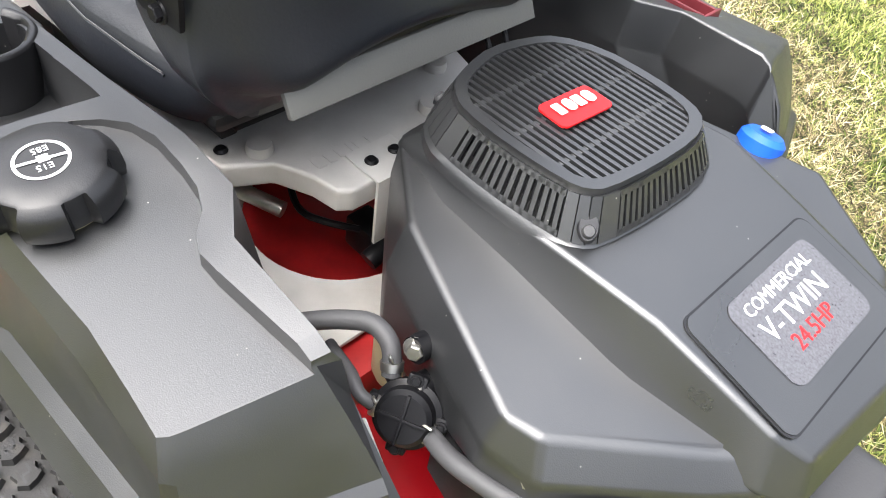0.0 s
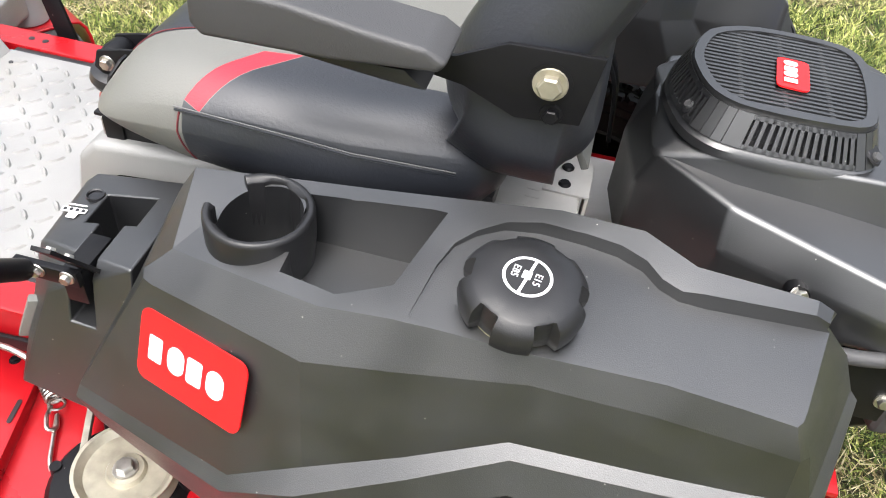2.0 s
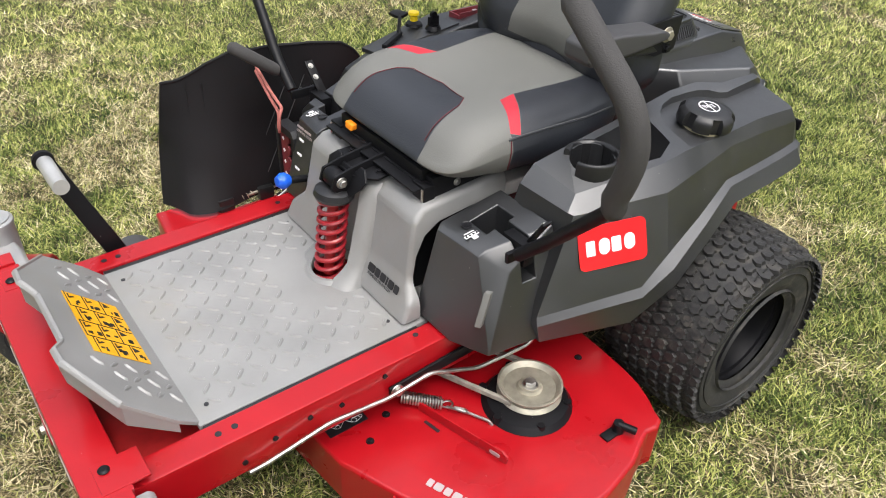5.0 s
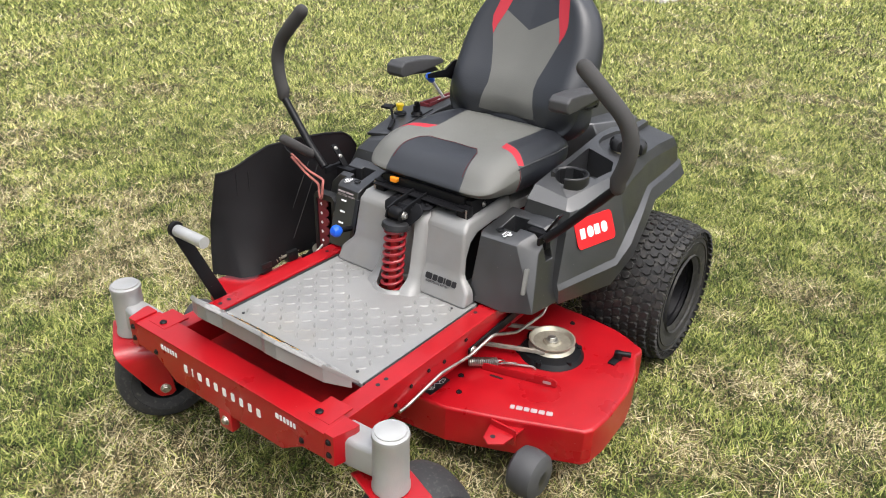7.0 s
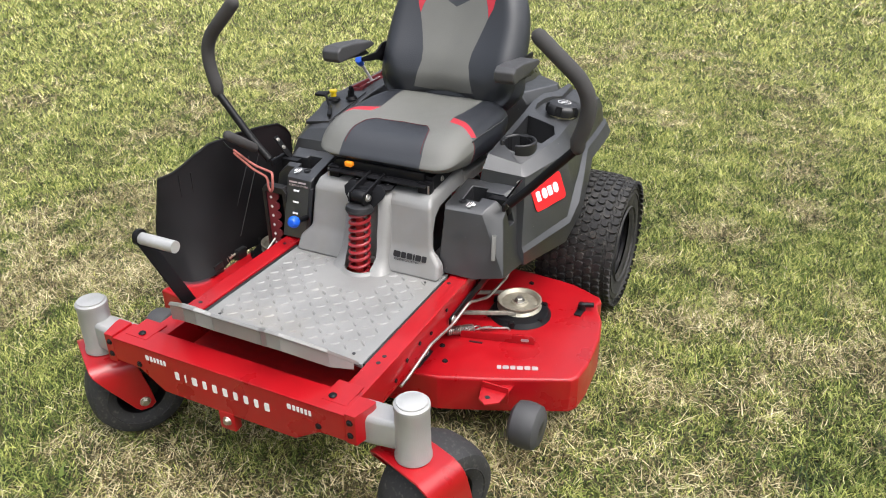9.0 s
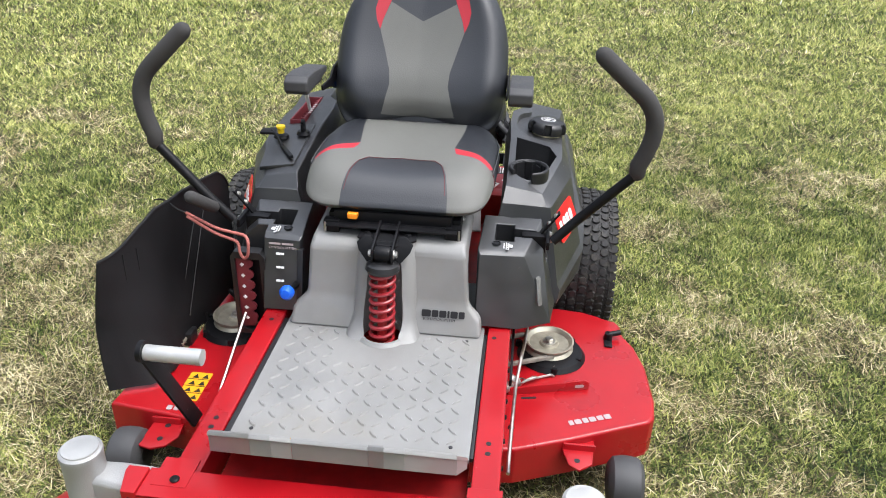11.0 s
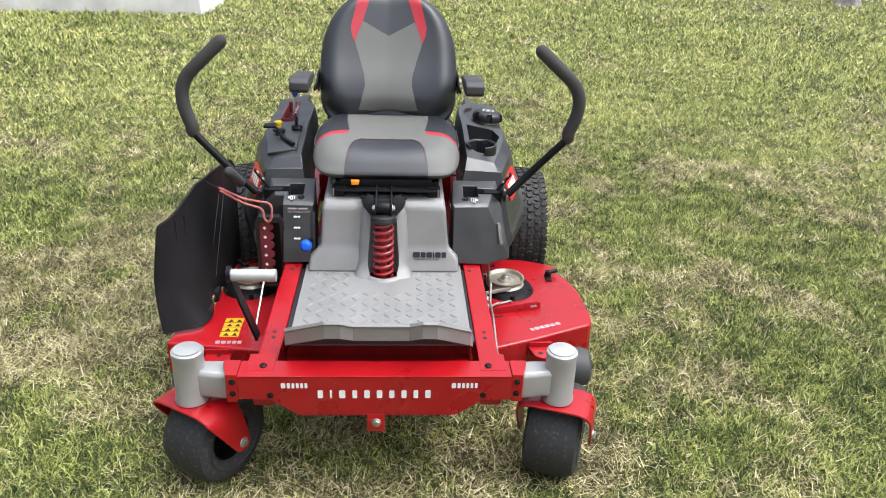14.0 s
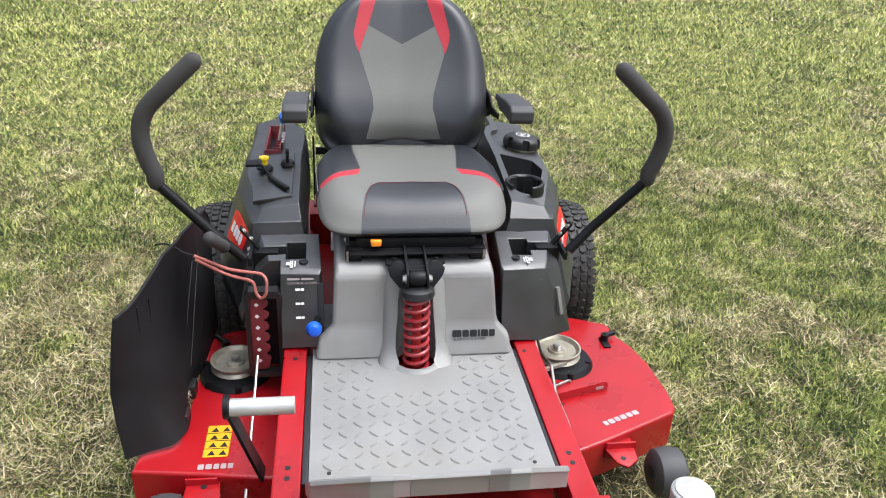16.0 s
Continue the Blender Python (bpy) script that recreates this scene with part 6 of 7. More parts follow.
# ---- engine ----
def engine():
    low = [(0.43, 0.105), (0.33, 0.20), (0.15, 0.262), (0.10, 0.255), (0.01, 0.165), (-0.04, 0.10), (-0.055, -0.03), (0.0, -0.17), (0.12, -0.25), (0.3, -0.2), (0.43, -0.11), (0.45, 0.0)]
    up = [(0.415, 0.112, 0.685), (0.33, 0.175, 0.68), (0.145, 0.25, 0.672), (0.115, 0.24, 0.668), (0.028, 0.149, 0.659), (-0.015, 0.10, 0.66), (-0.03, -0.03, 0.655), (0.02, -0.165, 0.66), (0.13, -0.235, 0.67), (0.31, -0.18, 0.68), (0.41, -0.11, 0.69), (0.425, 0.0, 0.695)]
    sh = part("engine_shroud", loft([[(x, y, 0.53 if x > 0.3 else 0.60) for x, y in low], [(x, y, 0.635) for x, y in low], up], 0.006, True, 3), SHROUD, mower, "satin black plastic V-twin engine shroud", 30)
    firm(sh)
    part("exhaust_duct", tube(bend([(0.01, 0.175, 0.585), (0.0, 0.2, 0.5), (-0.01, 0.21, 0.33)], 0.05), 0.026, 18), SHROUD, sh)
    spine = part("shroud_spine", hull([(0.40, 0.10, 0.70), (0.33, 0.128, 0.712), (0.2, 0.13, 0.719), (0.111, 0.126, 0.717), (0.0, 0.116, 0.686), (-0.03, 0.10, 0.672), (-0.04, -0.02, 0.672), (0.0, -0.10, 0.686), (0.108, -0.1, 0.717), (0.2, -0.13, 0.719), (0.34, -0.12, 0.712), (0.40, -0.08, 0.70), (0.415, 0.02, 0.70),
        (0.425, 0.112, 0.68), (0.33, 0.142, 0.66), (0.1, 0.152, 0.65), (-0.015, 0.135, 0.64), (-0.045, 0.11, 0.63), (-0.055, -0.04, 0.63), (0.02, -0.14, 0.65), (0.3, -0.16, 0.66), (0.43, -0.09, 0.68)], 0.005, 3), SHROUD, sh)
    firm(spine)
    # intake screen
    ring = [(0.377, 0.084), (0.36, 0.099), (0.342, 0.107), (0.293, 0.11), (0.234, 0.106), (0.217, 0.099), (0.208, 0.085), (0.202, 0.033), (0.201, -0.027), (0.211, -0.058), (0.232, -0.072), (0.282, -0.077), (0.335, -0.074), (0.375, -0.053), (0.389, -0.024), (0.397, 0.018), (0.389, 0.055)]
    # corners cut once, for a rounder outline
    top = []
    for (x1, y1), (x2, y2) in zip(ring, ring[1:] + ring[:1]):
        top += [(x1 * 0.75 + x2 * 0.25, y1 * 0.75 + y2 * 0.25), (x1 * 0.25 + x2 * 0.75, y1 * 0.25 + y2 * 0.75)]
    cx, cy = 0.298, 0.017
    grow = lambda k, z: [(cx + (x - cx) * k, cy + (y - cy) * k, z) for x, y in top]

    def band(k0, k1, z0, z1):
        b = bmesh.new()
        a, c, d, e = ([b.verts.new(p) for p in grow(k, z)] for k, z in ((k0, z0), (k1, z0), (k1, z1), (k0, z1)))
        n = len(a)
        for i in range(n):
            j = (i + 1) % n
            for p, q in ((a, c), (c, d), (d, e), (e, a)):
                b.faces.new((p[i], p[j], q[j], q[i]))
        return b
    core = part("intake_core", loft([grow(1.08, 0.70), grow(0.9, 0.742)], 0.0), BLACKPRINT, sh, "dark mesh under the intake grille")
    part("grille_foot", loft([grow(1.27, 0.706), grow(1.26, 0.716), grow(1.2, 0.722)], 0.0), SHROUD, core, "black grille foot ring")
    part("grille_rim", rounded(band(0.93, 1.04, 0.754, 0.7645), 0.002), SHROUD, core)
    for k in range(22):
        y = -0.071 + k * 0.0084
        xs = []
        for (x1, y1), (x2, y2) in zip(top, top[1:] + top[:1]):
            if (y1 > y) != (y2 > y):
                xs.append(x1 + (x2 - x1) * (y - y1) / (y2 - y1))
        if len(xs) == 2 and max(xs) - min(xs) > 0.03:
            part("grille_slat", box(min(xs) + 0.004, max(xs) - 0.004, y - 0.0022, y + 0.0022, 0.752, 0.7625, 0.0007), SHROUD, core)
    for x in (0.25, 0.298, 0.346):
        part("grille_tie", box(x - 0.0028, x + 0.0028, -0.07, 0.104, 0.75, 0.761, 0.001), SHROUD, core)
    # sloping sides: open fields of slats between solid corners
    low_r, top_r = grow(1.2, 0.7215), grow(1.035, 0.757)
    is_open = lambda x, y: (y > 0.09 and 0.236 < x < 0.334) or (x < 0.21 and -0.05 < y < 0.08) or (x > 0.37 and -0.03 < y < 0.085) or (y < -0.06 and 0.24 < x < 0.335)
    slats, walls = [], []
    for i in range(len(top)):
        j = (i + 1) % len(top)
        a0, a1, b0, b1 = (Vector(p) for p in (low_r[i], low_r[j], top_r[i], top_r[j]))
        out = (a1 - a0).cross(b0 - a0).normalized() * 0.004
        if out.z < 0:
            out = -out
        if not is_open((top[i][0] + top[j][0]) / 2, (top[i][1] + top[j][1]) / 2):
            walls.append(hull([a0, a1, b0, b1, a0 + out, a1 + out, b0 + out, b1 + out], 0.0))
            continue
        count = max(1, round((a1 - a0).length / 0.0088))
        for k in range(count):
            f = (k + 0.5) / count
            p, q, d = a0.lerp(a1, f), b0.lerp(b1, f), (a1 - a0).normalized() * 0.0021
            slats.append(hull([p - d, p + d, q - d, q + d, p - d + out, p + d + out, q - d + out, q + d + out], 0.0))
        for z0, z1 in ((0.0, 0.14), (0.86, 1.0)):
            walls.append(hull([a0.lerp(b0, z) + o for z in (z0, z1) for o in (Vector(), out)] + [a1.lerp(b1, z) + o for z in (z0, z1) for o in (Vector(), out)], 0.0))
    part("grille_wall", joined(*walls), SHROUD, core, "solid corners of the black intake grille", 50)
    for one in slats:
        part("grille_slat", one, SHROUD, core)
    # screws in their sunk pockets
    for x, y, a in ((0.2, 0.108, 132), (0.392, 0.082, 30)):
        m = Matrix.Translation((x, y, 0.737)) @ Matrix.Rotation(radians(a), 4, "Z") @ Matrix.Rotation(radians(38), 4, "Y")
        pk = part("screw_pocket", joined_at(m @ Matrix.Diagonal((1.5, 1, 1, 1)), lathe([(0, 0.0022), (0.0078, 0.0022), (0.0092, 0.0), (0, 0)], None, 24)), BLACKPRINT, core)
        part("grille_screw", joined_at(m @ Matrix.Translation((0.004, 0, 0.002)), lathe([(0, 0.004), (0.0045, 0.004), (0.0058, 0.0015), (0.0058, 0), (0, 0)], None, 18)), HOSE, pk)
    bd = part("grille_badge", patch_on((0.3095, 0.0575, 0.7645), (-0.06, -0.99, 0), (0.99, -0.06, 0), round_rect(0.066, 0.036, 0.007, 5, 0.0, -0.036), 0.0004, 0.002), BADGE_RED, core, "red maker badge")
    maker_mark(0.05, 0.015, (0.2865, 0.049, 0.7645), (-0.06, -0.99, 0), (0.99, -0.06, 0), 0.0036, bd)
    part("oil_cap", joined(lathe([(0, 0.03), (0.02, 0.03), (0.026, 0.024), (0.027, 0.0), (0, 0)], Matrix.Translation((0.196, -0.215, 0.655)) @ Matrix.Rotation(radians(18), 4, "X"), 28)), BLUE, sh, "blue oil filler cap")
    part("oil_cap_print", patch_on((0.19, -0.228, 0.6775), (1, 0, 0), (0, 1, 0.3), round_rect(0.014, 0.012, 0.003), 0.0085), WHITE, sh)
    # rear name panel
    o = Vector((0.098, 0.105, 0.7135))
    u, v = Vector((-0.02, -0.2, 0.0)), Vector((1, 0, 0.27))
    p0 = Vector((-0.008, 0.1, 0.6855))
    pn = part("name_panel", patch_on(p0, (0, -1, 0), (1, 0, 0.262), round_rect(0.2, 0.117, 0.012, 5, -0.012, -0.004), 0.0, 0.0012), BLACKPRINT, sh)
    part("panel_face", patch_on(p0, (0, -1, 0), (1, 0, 0.262), round_rect(0.196, 0.113, 0.011, 5, -0.01, -0.002), 0.0008, 0.0016), SHROUD, pn)
    part("name_plate", patch_on(p0, (0, -1, 0), (1, 0, 0.262), round_rect(0.135, 0.082, 0.012, 5, 0.03, 0.016), 0.0026, 0.0008), WARN_GREY, pn, "grey patterned engine name plate")
    at = lambda a, b: p0 + Vector((0, -1, 0)) * a + Vector((1, 0, 0.262)).normalized() * b
    part("name_print", lettering("COMMERCIAL", 0.0165, at(0.045, 0.078), (0, -1, 0), (1, 0, 0.262), 0.0036), WHITE, pn)
    part("name_print", lettering("V-TWIN", 0.027, at(0.045, 0.053), (0, -1, 0), (1, 0, 0.262), 0.0036), WHITE, pn)
    part("power_print", lettering("24.5HP", 0.021, at(0.062, 0.034), (0, -1, 0), (1, 0, 0.262), 0.0036), BADGE_RED, pn)
    # block, cylinders, covers
    blk = part("engine_block", joined(hull([(0.40, 0.09, 0.36), (0.40, -0.09, 0.36), (0.02, 0.13, 0.33), (0.02, -0.13, 0.33), (0.40, 0.09, 0.62), (0.40, -0.09, 0.62), (0.02, 0.14, 0.62), (0.02, -0.14, 0.62)], 0.01), box(0.1, 0.4, -0.15, 0.15, 0.31, 0.37, 0.01)), SHROUD, mower, "black air-cooled engine block")
    for s in (1, -1):
        fins = [box(0.08, 0.29, s * (0.1 + 0.011 * k) - 0.0015, s * (0.1 + 0.011 * k) + 0.0015, 0.45, 0.6, 0.0) for k in range(10)]
        for fin in fins:
            part("cooling_fin", fin, HOSE, blk)
        part("valve_cover", hull([(-0.01, s * 0.205, 0.42), (0.088, s * 0.232, 0.43), (-0.005, s * 0.19, 0.50), (0.09, s * 0.235, 0.50), (-0.02, s * 0.13, 0.42), (0.1, s * 0.13, 0.42), (-0.02, s * 0.13, 0.52), (0.1, s * 0.13, 0.52)], 0.016, 3), HOSE, blk, "grey cast valve cover")
    vs = part("heat_shield", hull([(0.09, 0.264, 0.598), (0.018, 0.228, 0.602), (0.016, 0.226, 0.512), (0.086, 0.266, 0.522), (0.096, 0.25, 0.598), (0.024, 0.214, 0.602), (0.022, 0.212, 0.512), (0.092, 0.252, 0.522)], 0.004), PLASTIC_DARK, blk, "black valve shield")
    part("cover_print", lettering("OHV", 0.03, (0.046, 0.242, 0.602), (0, 0, -1), (-0.894, -0.447, 0), 0.0012), WHITE, vs)
    part("shield_lip", tube([(0.1, 0.246, 0.608), (0.07, 0.232, 0.612), (0.05, 0.22, 0.616), (0.03, 0.2, 0.619)], 0.0028, 8), STEEL_BLACK, vs)
    part("engine_bracket", hull([(0.095, 0.24, 0.58), (0.2, 0.255, 0.58), (0.2, 0.255, 0.52), (0.15, 0.255, 0.485), (0.1, 0.25, 0.48), (0.095, 0.22, 0.58), (0.2, 0.235, 0.58), (0.2, 0.235, 0.52), (0.1, 0.22, 0.48)], 0.003), STEEL_BLACK, blk, "black engine side bracket")
    part("bracket_bolt", hexbolt(0.007, 0.008, Matrix.Translation((0.11, 0.25, 0.517)) @ Matrix.Rotation(radians(-75), 4, "X")), ZINC, blk)
    part("under_guard", hull([(0.0, 0.12, 0.33), (0.2, 0.2, 0.33), (0.2, 0.2, 0.42), (0.0, 0.18, 0.43), (0.0, -0.1, 0.33), (0.2, -0.1, 0.33), (0.2, -0.1, 0.42), (0.0, -0.1, 0.43)], 0.004), STEEL_BLACK, blk)
    part("muffler", joined(hull([(-0.12, 0.17, 0.36), (-0.05, 0.17, 0.36), (-0.05, -0.16, 0.36), (-0.12, -0.16, 0.36), (-0.12, 0.17, 0.46), (-0.05, 0.17, 0.46), (-0.05, -0.16, 0.46), (-0.12, -0.16, 0.46)], 0.02, 4), tube(bend([(0.03, 0.2, 0.5), (0.02, 0.22, 0.4), (-0.05, 0.18, 0.38)], 0.04), 0.024, 18)), HOSE, mower, "grey steel exhaust muffler")
    for p in ((0.11, 0.246, 0.626), (0.038, 0.19, 0.618), (0.248, 0.238, 0.634)):
        part("shroud_bolt", hexbolt(0.0078, 0.009, Matrix.Translation(p) @ Matrix.Rotation(radians(30), 4, "Z") @ Matrix.Rotation(radians(-70), 4, "X")), ZINC, sh)
    part("fuel_hose", tube(bend([(0.213, 0.256, 0.58), (0.172, 0.268, 0.592), (0.106, 0.26, 0.603), (0.062, 0.238, 0.606), (0.03, 0.203, 0.607), (0.018, 0.165, 0.617), (0.018, 0.135, 0.645)], 0.05, 8), 0.0088, 14), HOSE, mower, "black rubber fuel hose")
    part("fuel_hose", tube(bend([(0.36, 0.295, 0.6), (0.326, 0.262, 0.616), (0.296, 0.242, 0.626), (0.27, 0.243, 0.622), (0.257, 0.254, 0.6)], 0.03, 8), 0.0088, 14), HOSE, mower, "black rubber fuel hose")
    part("vent_hose", tube(bend([(0.245, 0.272, 0.582), (0.262, 0.285, 0.592), (0.282, 0.275, 0.59), (0.33, 0.262, 0.575)], 0.02, 6), 0.006, 12), HOSE, mower, "thin black rubber hose")
    for c, q in (((0.21, 0.257, 0.581), (0.2, 0.26, 0.5845)), ((0.263, 0.2485, 0.61), (0.2595, 0.2515, 0.6035)), ((0.248, 0.2745, 0.584), (0.252, 0.2775, 0.586))):
        clamp = part("hose_clamp", tube([c, q], 0.0104, 16), ZINC, mower, "bright wire hose clamp")
        part("clamp_ear", tube(bend([Vector(c) + Vector((0, 0.004, 0.01)), Vector(c) + Vector((-0.004, 0.008, 0.017)), Vector(q) + Vector((-0.004, 0.004, 0.016)), Vector(q) + Vector((0, 0, 0.01))], 0.002), 0.0014, 6), ZINC, clamp)
    for y in (-0.1, -0.13):
        part("control_cable", tube(bend([(0.54, y, 0.70), (0.5, y, 0.69), (0.47, y + 0.01, 0.64), (0.46, y + 0.015, 0.55)], 0.04), 0.0036, 8), STEEL_BLACK, mower, "black control cable")
    face = Matrix.Translation((0.226, 0.262, 0.586)) @ Matrix.Rotation(radians(25), 4, "Z") @ Matrix.Rotation(radians(-52), 4, "X")
    fp = part("fuel_pump", joined_at(face, lathe([(0, -0.03), (0.025, -0.03), (0.027, -0.02), (0.027, -0.006), (0.031, -0.004), (0.031, 0.002), (0.026, 0.004), (0.025, 0.014), (0.021, 0.018), (0, 0.018)], None, 32), box(-0.036, 0.036, -0.009, 0.009, -0.006, 0.004, 0.003), box(-0.009, 0.009, -0.036, 0.036, -0.006, 0.004, 0.003), box(-0.022, 0.022, -0.0015, 0.0015, 0.016, 0.021, 0.0005), box(-0.0015, 0.0015, -0.022, 0.022, 0.016, 0.021, 0.0005)), STEEL_BLACK, mower, "black diaphragm fuel pump")
    for k in range(4):
        part("pump_screw", hexbolt(0.0042, 0.004, face @ Matrix.Rotation(radians(90 * k), 4, "Z") @ Matrix.Translation((0.031, 0, 0.004))), STEEL_BLACK, fp)
    part("pump_nipple", tube([(0.232, 0.25, 0.588), (0.212, 0.2565, 0.58)], 0.0065, 12), STEEL_BLACK, fp)
    part("pump_nipple", tube([(0.24, 0.256, 0.59), (0.2575, 0.2535, 0.601)], 0.0065, 12), STEEL_BLACK, fp)
    part("pump_bolt", hexbolt(0.0075, 0.008, Matrix.Translation((0.232, 0.246, 0.602)) @ Matrix.Rotation(radians(-40), 4, "X")), ZINC, fp)
    for p in ((0.248, 0.222, 0.63), (0.232, 0.228, 0.598)):
        part("pump_boss", tube([p, (p[0], p[1] + 0.018, p[2] + 0.003)], 0.0125, 18), STEEL_BLACK, fp)
    part("oil_filter", lathe([(0, 0), (0.03, 0), (0.033, 0.01), (0.033, 0.07), (0, 0.075)], Matrix.Translation((0.33, 0.16, 0.44)), 28), TANK_SHELL, blk)
    # rear guard
    part("rear_guard", joined(prism([(-0.06, 0.30), (-0.06, 0.52), (0.0, 0.55), (0.02, 0.30)], 0.27, 0.276, "y", 0.002), prism([(-0.06, 0.30), (-0.06, 0.52), (0.0, 0.55), (0.02, 0.30)], -0.266, -0.26, "y", 0.002), box(-0.17, -0.16, -0.26, 0.27, 0.3, 0.345, 0.003), box(-0.17, -0.16, -0.26, 0.27, 0.42, 0.45, 0.003), box(-0.17, 0.02, 0.255, 0.275, 0.30, 0.34, 0.003), box(-0.17, 0.02, -0.265, -0.25, 0.30, 0.34, 0.003)), STEEL_BLACK, mower, "black steel rear engine guard")
    pl = part("rear_deck_plate", joined(box(0.114, 0.345, 0.183, 0.305, 0.392, 0.402, 0.003), box(0.114, 0.12, 0.183, 0.305, 0.36, 0.4, 0.002)), RED, frame_ob, "red rear frame plate")
    part("plate_hole", lathe([(0, 0.0006), (0.0065, 0.0006), (0.0065, 0), (0, 0)], Matrix.Translation((0.152, 0.224, 0.4025)), 16), BLACKPRINT, pl)
    c, u, v = Vector((0.19, 0.243, 0.4025)), (-1, 0, 0), (0, -1, 0)
    dc = part("plate_decal", patch_on(c, u, v, [(0, -0.03), (0.058, -0.026), (0.058, 0.0), (0, 0.0)], -0.0002), BLACKPRINT, pl, "black decal with white pictograms")
    for k in range(4):
        part("decal_print", joined(*[patch_on(c, u, v, round_rect(0.004 + 0.003 * ((k + q) % 2), 0.004, 0.001, 2, 0.006 + 0.014 * k + 0.006 * (q % 2), -0.022 + 0.009 * (q // 2)), 0.0006) for q in range(4)]), WHITE, dc)
    for at, size in (((0.325, 0.212, 0.4025), (0.062, 0.024)), ((0.252, 0.262, 0.4025), (0.048, 0.03))):
        lb = part("paper_label", patch_on(at, (-0.93, 0.36, 0), (0.36, 0.93, 0), [(a, b) for a, b in round_rect(size[0], size[1], 0.002)][::-1], -0.0003), LABEL, pl, "white printed paper label")
        ink = BLACKPRINT if size[0] > 0.05 else GREENPRINT
        part("label_print", joined(*[patch_on(at, (-0.93, 0.36, 0), (0.36, 0.93, 0), round_rect(0.0028 if ink is BLACKPRINT else 0.007, 0.008, 0.0005, 2, 0.006 + k * 0.0055 * (1 if ink is BLACKPRINT else 1.8), 0.008)[::-1], -0.0014) for k in range(9 if ink is BLACKPRINT else 4)]), ink, lb)


engine()


# ---- far things ----
def far_things():
    wall = part("concrete_slab", hull([(-6.3, -2.3, -0.05), (-7.3, -2.2, -0.05), (-7.3, -7.5, -0.05), (-5.9, -7.5, -0.05), (-6.32, -2.35, 0.55), (-7.25, -2.3, 0.5), (-7.25, -7.5, 0.55), (-5.95, -7.5, 0.58)], 0.03), CONCRETE)
    tagged(wall, "low weathered pale concrete block at the lawn's edge", "concrete block")


def stump():
    """The grey foot of a tree at the far edge of the lawn."""
    rng = random.Random(8)
    rings = []
    for h, r in ((-0.02, 0.2), (0.03, 0.17), (0.12, 0.145), (0.3, 0.135), (0.48, 0.13)):
        rings.append([(-9.0 + r * (1 + 0.16 * math.sin(5 * a + 1) + 0.06 * rng.random()) * math.cos(a), 7.15 + r * (1 + 0.16 * math.sin(5 * a + 1)) * math.sin(a), h) for a in [2 * math.pi * i / 24 for i in range(24)]])
    tagged(part("tree_stump", loft(rings, 0.0), BARK), "pale grey weathered tree stump at the lawn's far edge", "tree stump")


# ---- grass ----
def lattice(seed, cell, x, y):
    """Smooth noise from 0 to 1 on a lattice."""
    rs = np.random.RandomState(seed)
    g = rs.rand(128, 128)
    u, v = x / cell + 40.3, y / cell + 40.7
    i, j = np.floor(u).astype(int), np.floor(v).astype(int)
    f, h = u - i, v - j
    f, h = f * f * (3 - 2 * f), h * h * (3 - 2 * h)
    a = g[i % 128, j % 128] * (1 - f) + g[(i + 1) % 128, j % 128] * f
    b = g[i % 128, (j + 1) % 128] * (1 - f) + g[(i + 1) % 128, (j + 1) % 128] * f
    return a * (1 - h) + b * h


